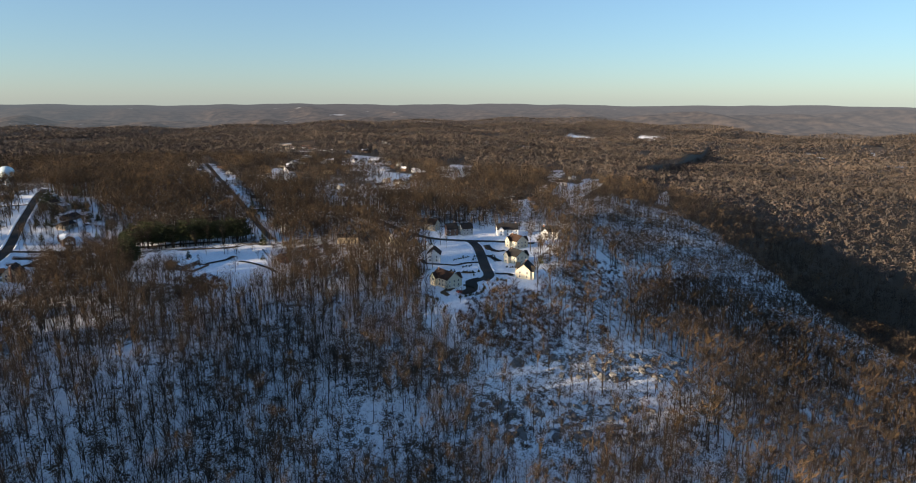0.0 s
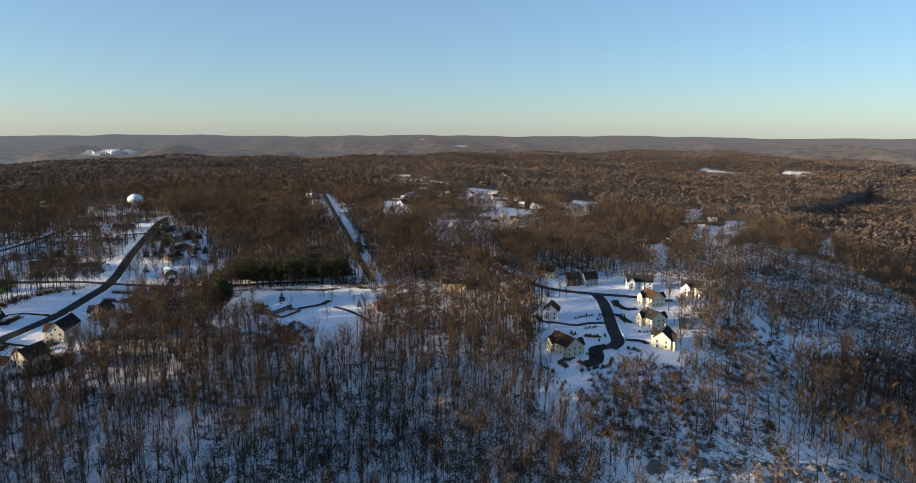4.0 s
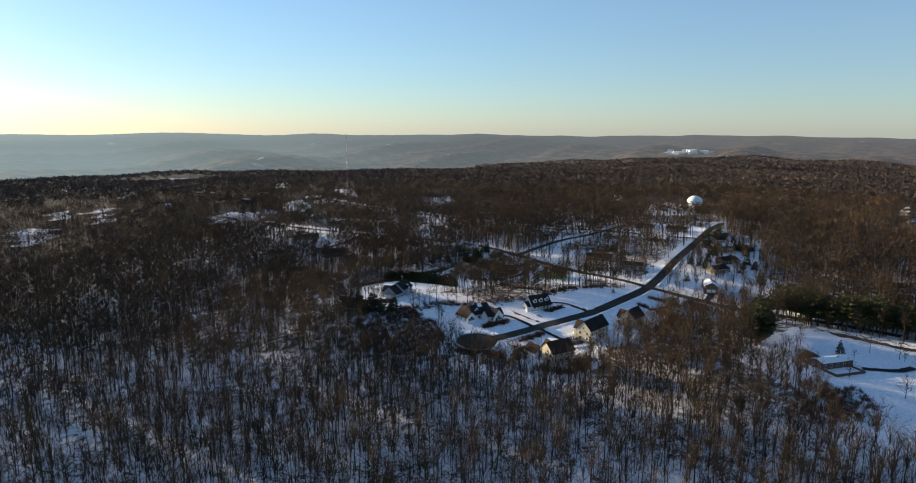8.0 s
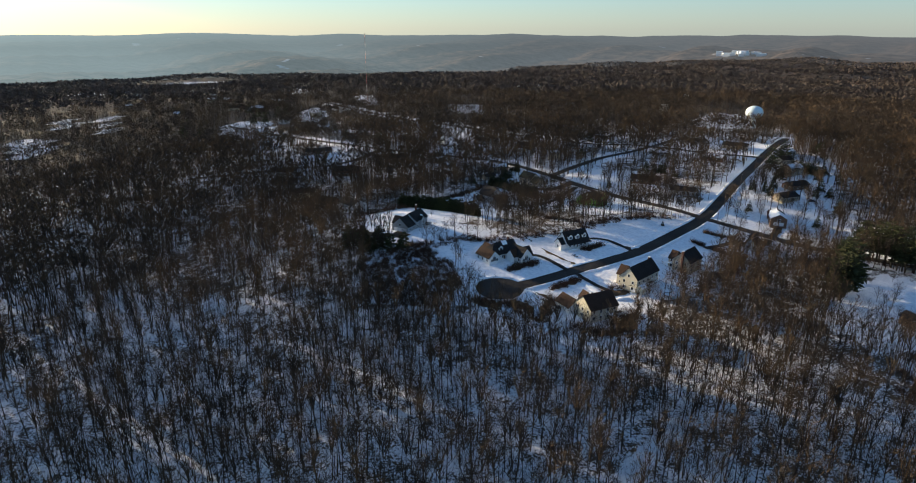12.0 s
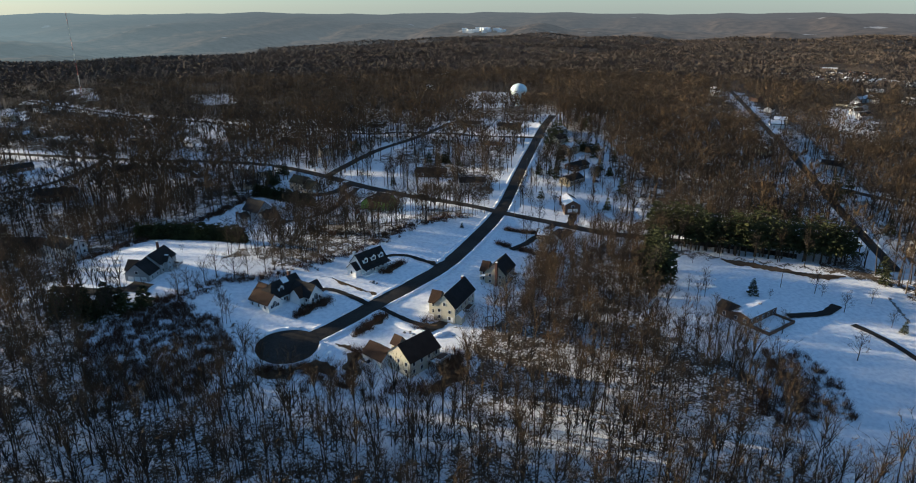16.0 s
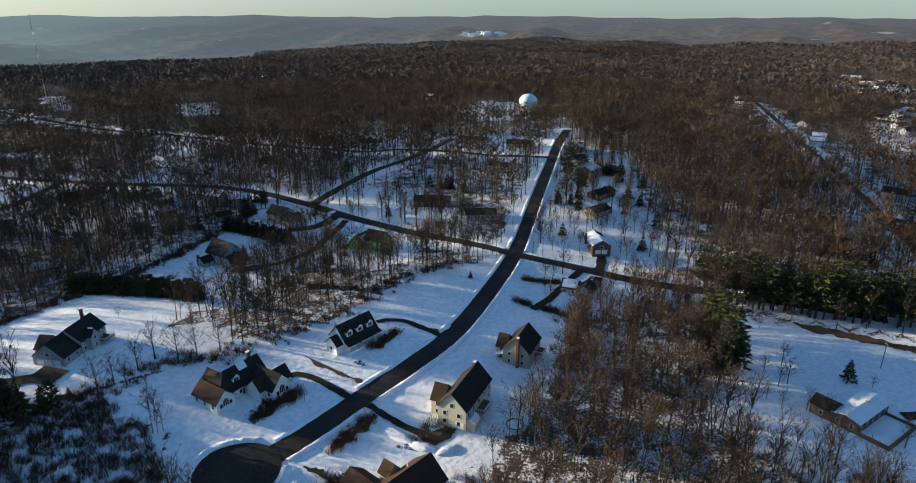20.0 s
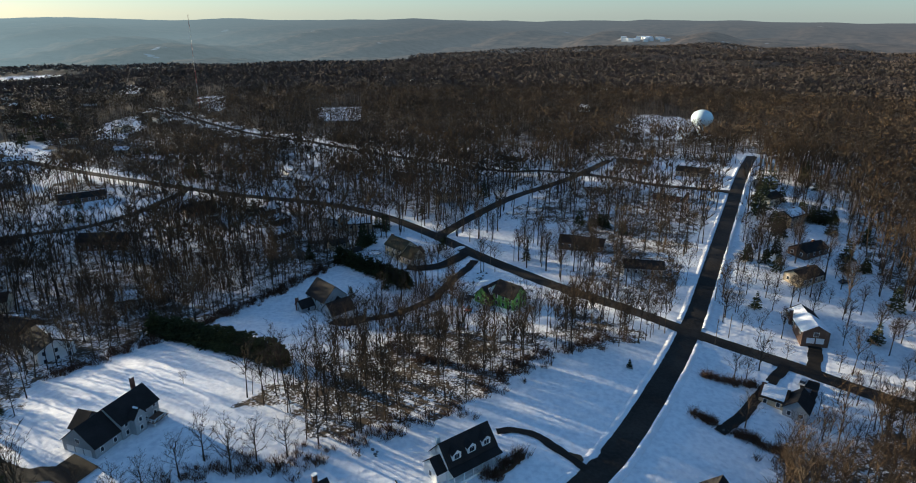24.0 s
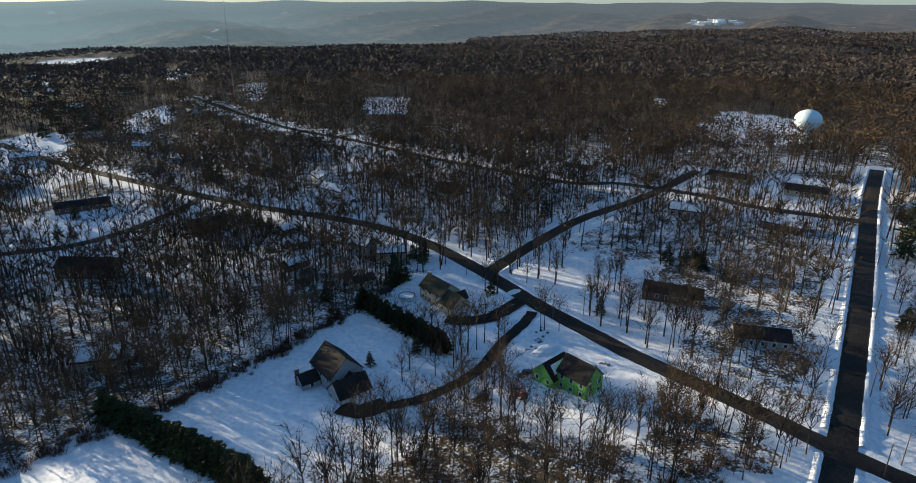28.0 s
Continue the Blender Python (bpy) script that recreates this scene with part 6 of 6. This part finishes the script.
YARDS = [([(291, 509), (306, 483), (260, 396), (246, 360), (244, 327), (265, 308), (257, 304), (229, 315), (204, 308), (192, 330), (215, 390)], 84), ([(167.8, 351.8), (194.7, 392.7), (229.4, 443.3), (269.7, 498.7), (284.8, 481.3), (261.4, 428.2), (232.8, 392.1), (205.4, 350.4), (199.7, 325.3)], 74), ([(282, 500), (300, 540), (330, 545), (325, 500), (300, 478)], 30), ([(159.7, 344.6), (200.5, 301.3), (184.6, 292.6), (150, 281.9), (135.7, 295.5)], 6), ([(102.9, 435.3), (116.2, 445.4), (146.9, 413.1), (122.7, 398.4)], 5), ([(60, 470), (95, 480), (150, 530), (120, 545), (60, 500)], 12), ([(234, 18), (206, 0), (204, -16), (260, -28), (284, -46), (313, -44), (300, -30), (262, -18), (240, 20)], 16), ([(251, 36), (290, 45), (290, 64), (270, 50)], 7), ([(330, 75), (362, 100), (366, 90), (345, 62)], 6), ([(400, 90), (436, 70), (438, 20), (425, 25)], 9), ([(340, -20), (415, -12), (380, 8), (350, 0)], 8)]
for poly, count in YARDS:
    xs, ys = [p[0] for p in poly], [p[1] for p in poly]
    while count:
        x, y = grow.uniform(min(xs), max(xs)), grow.uniform(min(ys), max(ys))
        spot = np.array([x]), np.array([y])
        if inside(*spot, poly)[0] and road_gap(*spot)[0] > 3 and all(math.hypot(x - hx, y - hy) > hr * 0.75 for hx, hy, hr in HOUSES):
            kind = grow.random()
            plant(grow.choice(SHADE if kind < 0.58 else TALL if kind < 0.86 else FIR), x, y, grow.uniform(0, 360), grow.uniform(0.55, 1.1))
            count -= 1
for a, b, n, s in (((216.8, 289.5), (221.8, 267.9), 9, 1.35), ((220.6, 264.7), (243.4, 242.5), 15, 1.28), ((243.4, 242.5), (275.1, 218.4), 18, 1.22), ((225.9, 272), (279.2, 227.5), 16, 1.22), ((167.3, 220.9), (178.6, 234.4), 8, 1.5), ((174.4, 234.2), (186.4, 250.5), 6, 1.4)):
    for i in range(n):
        t = (i + rng.uniform(0.2, 0.8)) / n
        plant(rng.choice(PINE), a[0] + (b[0] - a[0]) * t + rng.uniform(-1.6, 1.6), a[1] + (b[1] - a[1]) * t + rng.uniform(-1.6, 1.6), rng.uniform(0, 360), s * rng.uniform(0.8, 1.1), "row of pines")
for a, b, n, size in (((21.5, 436.5), (53, 401.2), 36, 1.5), ((-40.8, 367.9), (9.4, 333.9), 44, 1.65), ((-38.6, 365.4), (9.4, 331.8), 36, 1.45), ((290.4, 297.7), (303.6, 274.7), 14, 1.3), ((269, -7), (258, -10), 12, 0.34), ((258, -10), (242, -1.5), 16, 0.34), ((265, 8), (262, -4), 8, 0.3), ((233.6, 18), (231, 7), 11, 0.34), ((287.5, -6), (288, -15), 9, 0.4), ((314, 42.5), (330, 36), 12, 0.3), ((301, 28), (310, 23.5), 8, 0.3), ((291, 21), (294, 14), 7, 0.35), ((343, 22), (330, 12), 8, 0.35), ((318, 0), (324, -9), 8, 0.35), ((38.1, 456.5), (30.3, 447.1), 6, 1.1)):
    for i in range(n):
        t = (i + 0.5) / n
        plant(rng.choice(SHRUB), a[0] + (b[0] - a[0]) * t + rng.uniform(-0.7, 0.7), a[1] + (b[1] - a[1]) * t + rng.uniform(-0.7, 0.7), rng.uniform(0, 360), rng.uniform(0.9, 1.25) * size, "evergreen hedge")


# ---- brush, rocks and stone walls ----
def brush(seed, n=40, h=3.0):
    rng = random.Random(seed)
    v, f = [], []
    for _ in range(n):
        a = Vector((rng.uniform(-1, 1), rng.uniform(-1, 1), -0.1))
        sliver(v, f, a, a + Vector((rng.uniform(-1.4, 1.4), rng.uniform(-1.4, 1.4), rng.uniform(0.4, 1) * h)), rng.uniform(0.05, 0.15), rng)
    return v, f


def scatter_brush():
    g = np.random.default_rng(9)
    kinds = [as_arrays(brush(300 + i)) for i in range(4)]
    spots = []
    for poly, n in ((([(261, 168), (292, 163), (312, 131), (273, 88), (236, 90), (218, 110), (221, 128)], 420), ([(171, 166), (189, 168), (187, 149), (173, 131), (160, 138)], 160), ([(235, -4), (273, -13), (282, -36), (277, -65), (241, -70), (214, -44), (211, -16)], 420), ([(-23.1, 277.8), (-5.4, 255.5), (0.8, 234), (-11.7, 212.6), (-41.5, 217.4), (-52, 252.4), (-34.9, 266)], 850), ([(228, -10), (300, -40), (330, -60), (280, -90), (220, -60), (200, -30)], 380), ([(157.7, 128.6), (172.7, 152.7), (182.3, 172.2), (168.3, 176.8), (147.3, 147.9)], 180)) + (([(150, -120), (200, -130), (240, -150), (260, -146), (200, -70), (160, -60)], 150), ([(400, -30), (330, -40), (340, -80), (420, -60)], 250))):
        xs, ys = zip(*poly)
        p = np.stack([g.uniform(min(xs), max(xs), n * 2), g.uniform(min(ys), max(ys), n * 2)], 1)
        spots.append(p[inside(p[:, 0], p[:, 1], poly)][:n])
    for line, n, w in (([(6, 219), (18, 219), (31, 211)], 70, 2.4), ([(64, 194), (72, 207)], 90, 3.0), ([(41, 220), (36, 208)], 40, 1.8), ([(66, 229), (77, 231)], 40, 1.8), ([(84, 236), (88, 246)], 40, 1.6), ([(24, 251.5), (37, 260.5)], 60, 1.1), ([(66, 277), (75, 284)], 40, 0.9), ([(42, 232), (57, 242)], 40, 1.3), ([(-25, 273.7), (-9.5, 277.6), (-1.5, 286), (13.8, 285.1), (37.8, 297.1), (58.4, 302.7), (93.1, 331.2), (125.2, 344.4)], 230, 2.6), ([(41.2, 347.2), (58.1, 330.9), (77.6, 320.3)], 60, 1.5), ([(-59.7, 337.1), (-39.8, 359.4), (-26.2, 373.9), (-6.5, 398.8), (16.5, 429.6)], 260, 2.0), ([(143.7, 320.3), (154.4, 316.5), (162.7, 314.8)], 60, 0.8), ([(129.7, 299.2), (147.6, 282.3)], 90, 0.8), ([(15.8, 217.9), (38.9, 197.4), (58.3, 190.9)], 120, 3), ([(112.2, 233.2), (133.4, 257.6), (152.5, 286.8)], 160, 3), ([(194.3, 315.7), (232.9, 262.9)], 100, 3)):
        pts = np.array(smooth(line, 1.0))
        spots.append(pts[g.integers(0, len(pts), n)] + g.normal(0, w, (n, 2)))
    p = np.concatenate(spots)
    p = p[road_gap(p[:, 0], p[:, 1]) > 1.0]
    planted("dry_brush", kinds, p, BRUSH, "thickets of dry reddish-brown brush in snow", "brush", 12, (0.6, 1.3))


def boulders(spots, seed):
    rng = random.Random(seed)
    bm = bmesh.new()
    for x, y, s in spots:
        m = Matrix.Translation((x, y, land1(x, y) + s * 0.1)) @ Euler((rng.uniform(-0.5, 0.5), rng.uniform(-0.5, 0.5), rng.uniform(0, 6))).to_matrix().to_4x4() @ Matrix.Diagonal((s * rng.uniform(0.8, 1.8), s, s * rng.uniform(0.4, 0.8), 1))
        got = bmesh.ops.create_icosphere(bm, subdivisions=1, radius=1.0, matrix=m)
        for q in got["verts"]:
            q.co += Vector((rng.uniform(-1, 1), rng.uniform(-1, 1), rng.uniform(-1, 1))) * s * 0.22
    return bm


scatter_brush()
rng = random.Random(8)
spots = []
while len(spots) < 260:
    x, y = rng.uniform(140, 305), rng.uniform(-150, -40)
    if inside(np.array([x]), np.array([y]), LEDGE)[0] and math.sin(x / 9 + y / 13) > -0.3:
        spots.append((x, y, rng.uniform(0.5, 2.6)))
for _ in range(60):
    spots.append((rng.gauss(112, 16), rng.gauss(-22, 12), rng.uniform(0.4, 1.6)))
ob = part("rock_outcrop", boulders(spots, 4), ROCK)
tagged(ob, "grey rock ledges and boulders breaking through snow", "rocks", kind="stuff")
for line in ([(41.2, 347.2), (48.7, 339.6), (58.1, 330.9), (73.9, 320.2)], [(143.7, 320.3), (154.4, 316.5), (162.7, 314.8)], [(129.7, 299.2), (137, 291.2), (147.6, 282.3)], [(-23.3, 273), (-9.5, 277.6), (-2.4, 280)], [(247.9, 168.9), (260.3, 187)]):
    pts = smooth(line, 0.9)
    ob = part("stone_wall", boulders([(x + rng.uniform(-0.3, 0.3), y + rng.uniform(-0.3, 0.3), rng.uniform(0.4, 0.7)) for x, y in pts], 11), ROCK)
    tagged(ob, "low dry stone wall half buried in snow", "stone wall", kind="stuff")


for cx, cy, n in ((58.3, 269, 12), (81.5, 402, 7), (84, 408, 8), (86, 414, 6), (98, 391.5, 5), (103.5, 392, 6), (37.4, 289, 4), (61, 226.5, 6), (10, 219, 6), (24.6, 255, 4)):
    ob = part("rock_pile", boulders([(cx + rng.gauss(0, 0.9), cy + rng.gauss(0, 0.9), rng.uniform(0.3, 0.6)) for _ in range(n)], 17), ROCK)
    tagged(ob, "small group of dark stones showing through snow", "rocks", kind="stuff")
for x, y in [(161, 168), (171, 116), (196, 225), (184, 215), (235, 198), (249, 186), (175, 211), (231, 184)]:
    plant(rng.choice(SHADE), x, y, rng.uniform(0, 360), rng.uniform(0.5, 0.8))
for k, (x, y) in enumerate([(287, 29), (332, 31), (291, 14), (226, 13), (225, 1)] * 5):
    plant(SHRUB[k % 2], x + rng.gauss(0, 5), y + rng.gauss(0, 3), rng.uniform(0, 360), rng.uniform(0.3, 0.55), 'court shrubs', 'small dark shrub in a snowy yard')
for x, y in ((25.5, 254.6), (27.5, 256), (29.5, 255.8), (31, 257.6), (33, 259), (34.4, 260.6), (26.6, 257.4), (67, 278.4), (69, 279), (71.6, 281), (73.4, 283)):
    plant(SHRUB[0], x, y, rng.uniform(0, 360), rng.uniform(0.28, 0.42), "garden shrubs", "small dark garden shrub beside the house")


# ---- vehicles and poles ----
CARW = mat("white_car_paint", (0.7, 0.7, 0.7), 0.3, 1, 0.05)
CARS = mat("silver_car_paint", (0.4, 0.41, 0.43), 0.3, 1, 0.08)
CARD = mat("dark_car_paint", (0.03, 0.03, 0.04), 0.25, 1, 0.2)
RUBBER = mat("tyre_rubber", (0.02, 0.02, 0.02), 0.9, 4, 0.2)


def car(x, y, turn, paint, label, pickup=False, lift=0.15):
    e = thing("pickup_truck" if pickup else "car", x, y, turn, label, "truck" if pickup else "car", lift=lift)
    L = 5.4 if pickup else 4.5
    prof = [(-L / 2, 0.35), (L / 2, 0.35), (L / 2, 0.85), (L * 0.24, 1.0), (-L / 2, 1.0)]
    cab = [(0.24 * L, 1.0), (0.1 * L, 1.75), (-0.12 * L, 1.78), (-0.17 * L, 1.0)] if pickup else [(0.22 * L, 1.0), (0.08 * L, 1.5), (-0.3 * L, 1.5), (-0.46 * L, 1.0)]
    for name, p, w, m in (("body", prof, 0.95, paint), ("cabin", cab, 0.8, GLASS)):
        bm = bmesh.new()
        a, b = [bm.verts.new((u, -w, z)) for u, z in p], [bm.verts.new((u, w, z)) for u, z in p]
        bm.faces.new(a), bm.faces.new(b[::-1])
        for i in range(len(p)):
            bm.faces.new((a[i], b[i], b[(i + 1) % len(p)], a[(i + 1) % len(p)]))
        bmesh.ops.recalc_face_normals(bm, faces=bm.faces)
        bmesh.ops.bevel(bm, geom=bm.edges[:], offset=0.06, segments=1, affect="EDGES")
        part(name, bm, m, e)
    u0, u1 = cab[2][0] + 0.1, cab[1][0] - 0.1
    part("roof_panel", box(u0, u1, -0.74, 0.74, cab[1][1] + 0.03, cab[1][1] + 0.09), paint, e)
    if pickup:
        part("load_bed", box(-L / 2 + 0.15, -0.19 * L, -0.75, 0.75, 1.002, 1.06), CARD, e, "dark load bed")
    for u in (-0.31 * L, 0.31 * L):
        for s in (-0.86, 0.86):
            bm = bmesh.new()
            bmesh.ops.create_cone(bm, segments=14, radius1=0.36, radius2=0.36, depth=0.24, cap_ends=True, matrix=Matrix.Translation((u, s, 0.36)) @ Euler((math.pi / 2, 0, 0)).to_matrix().to_4x4())
            w = part("wheel", bm, RUBBER, e)
    for s in (-0.65, 0.65):
        part("headlight", box(L / 2 - 0.05, L / 2 + 0.02, s - 0.18, s + 0.18, 0.62, 0.78), TRIM, e)
    return e


car(41.9, 212.1, -62, CARW, "white pickup truck parked by the open garage", True)
car(178.0, 317.3, 40, CARS, "silver car parked in the cleared driveway")
car(175.6, 311.9, 45, CARD, "dark car parked in the cleared driveway")
car(76.8, 387.5, 40, CARD, "dark pickup truck parked beside the green house", True)
car(-3.1, 555.0, 20, CARD, "dark car in a snowy driveway")
car(7.1, 549.1, -30, CARD, "dark car in a snowy driveway")
car(234.0, 374.1, 10, CARD, "dark car in the snow behind the house")
car(250, 3, 60, RED, "dark red car parked on the court driveway")

def round_pool(x, y, r, label):
    e = thing("above_ground_pool", x, y, 0, label, "pool")
    for name, r0, r1, z0, z1, m in (("wall", r - 0.08, r, -0.3, 1.2, TANK), ("rim", r - 0.2, r + 0.12, 1.202, 1.3, BROWNW)):
        bm = bmesh.new()
        rings = [[bm.verts.new((q * math.cos(a * math.pi / 16), q * math.sin(a * math.pi / 16), z)) for a in range(32)] for q, z in ((r1, z0), (r1, z1), (r0, z1), (r0, z0))]
        for o, p in zip(rings, rings[1:] + rings[:1]):
            for i in range(32):
                bm.faces.new((o[i], o[(i + 1) % 32], p[(i + 1) % 32], p[i]))
        bmesh.ops.recalc_face_normals(bm, faces=bm.faces)
        part(name, bm, m, e)
    bm = bmesh.new()
    bmesh.ops.create_cone(bm, segments=32, radius1=r - 0.1, radius2=r - 0.4, depth=0.35, cap_ends=True, matrix=Matrix.Translation((0, 0, 1.0)))
    part("cover_snow", bm, SNOW, e, "snow lying on the pool cover")
    for i in range(8):
        a = i * math.pi / 4
        part("post", box(r * math.cos(a) - 0.07, r * math.cos(a) + 0.07, r * math.sin(a) - 0.07, r * math.sin(a) + 0.07, -0.3, 1.2), TRIM, e)


round_pool(38.6, 440.2, 3.2, "round above-ground pool covered with snow")
round_pool(93.5, 223.5, 2.6, "round above-ground pool behind the cream house")


def digger(x, y, turn):
    e = thing("mini_digger", x, y, turn, "small rust-red digger standing in the snow", "digger", lift=0.1)
    for s in (-0.75, 0.75):
        bm = box(-1.3, 1.3, s - 0.22, s + 0.22, 0.0, 0.6)
        bmesh.ops.bevel(bm, geom=bm.edges[:], offset=0.14, segments=2, affect="EDGES")
        part("track", bm, RUBBER, e)
    bm = box(-1.4, 0.9, -0.8, 0.8, 0.66, 1.35)
    bmesh.ops.bevel(bm, geom=bm.edges[:], offset=0.1, segments=2, affect="EDGES")
    part("body", bm, RED, e)
    cab = part("cab", box(-0.6, 0.5, -0.1, 0.75, 1.352, 2.4), GLASS, e, "dark glazed cab")
    part("cab_roof", box(-0.7, 0.6, -0.2, 0.85, 2.402, 2.5), RED, cab)
    for a, b, w in (((0.8, 1.2), (2.2, 2.7), 0.28), ((2.1, 2.6), (3.2, 1.2), 0.22)):
        bm = bmesh.new()
        spine = Vector((b[0] - a[0], 0, b[1] - a[1])).normalized()
        off = Vector((-spine.z, 0, spine.x)) * w / 2
        corners = [Vector((a[0], 0, a[1])) - off, Vector((a[0], 0, a[1])) + off, Vector((b[0], 0, b[1])) + off, Vector((b[0], 0, b[1])) - off]
        lo, up = [bm.verts.new(c + Vector((0, -0.38, 0))) for c in corners], [bm.verts.new(c + Vector((0, -0.16, 0))) for c in corners]
        bm.faces.new(lo), bm.faces.new(up[::-1])
        for i in range(4):
            bm.faces.new((lo[i], up[i], up[(i + 1) % 4], lo[(i + 1) % 4]))
        bmesh.ops.recalc_face_normals(bm, faces=bm.faces)
        part("arm", bm, RED, e)
    part("bucket", box(2.9, 3.5, -0.55, 0.05, 0.5, 1.2), STEEL, e)


digger(74.3, 375.0, 200)

POLE = mat("weathered_pole", (0.16, 0.12, 0.09), 0.9, 3, 0.3)
for x, y in [(158.9, 340.4), (166.4, 344.5), (62.6, 458.2), (91.5, 421.2), (103.1, 423.5), (174.2, 369.5), (199.1, 406.2), (225.6, 445.1), (252.6, 483.9), (279.3, 523), (30.4, 503.1), (-18.1, 529.5), (225.7, 211.2), (128.2, 374.9), (-66.7, 554.9)]:
    e = thing("utility_pole", x, y, rng.uniform(20, 60), "weathered wooden utility pole beside the road", "pole", "utility poles")
    bm = bmesh.new()
    bmesh.ops.create_cone(bm, segments=8, radius1=0.16, radius2=0.11, depth=10.6, cap_ends=True, matrix=Matrix.Translation((0, 0, 4.7)))
    part("pole", bm, POLE, e)
    part("crossarm", box(-1.1, 1.1, -0.2, -0.1, 9.1, 9.25), POLE, e)
    for k in (-0.9, 0, 0.9):
        part("insulator", box(k - 0.05, k + 0.05, -0.19, -0.11, 9.252, 9.42), TRIM, e)

plant_woods()
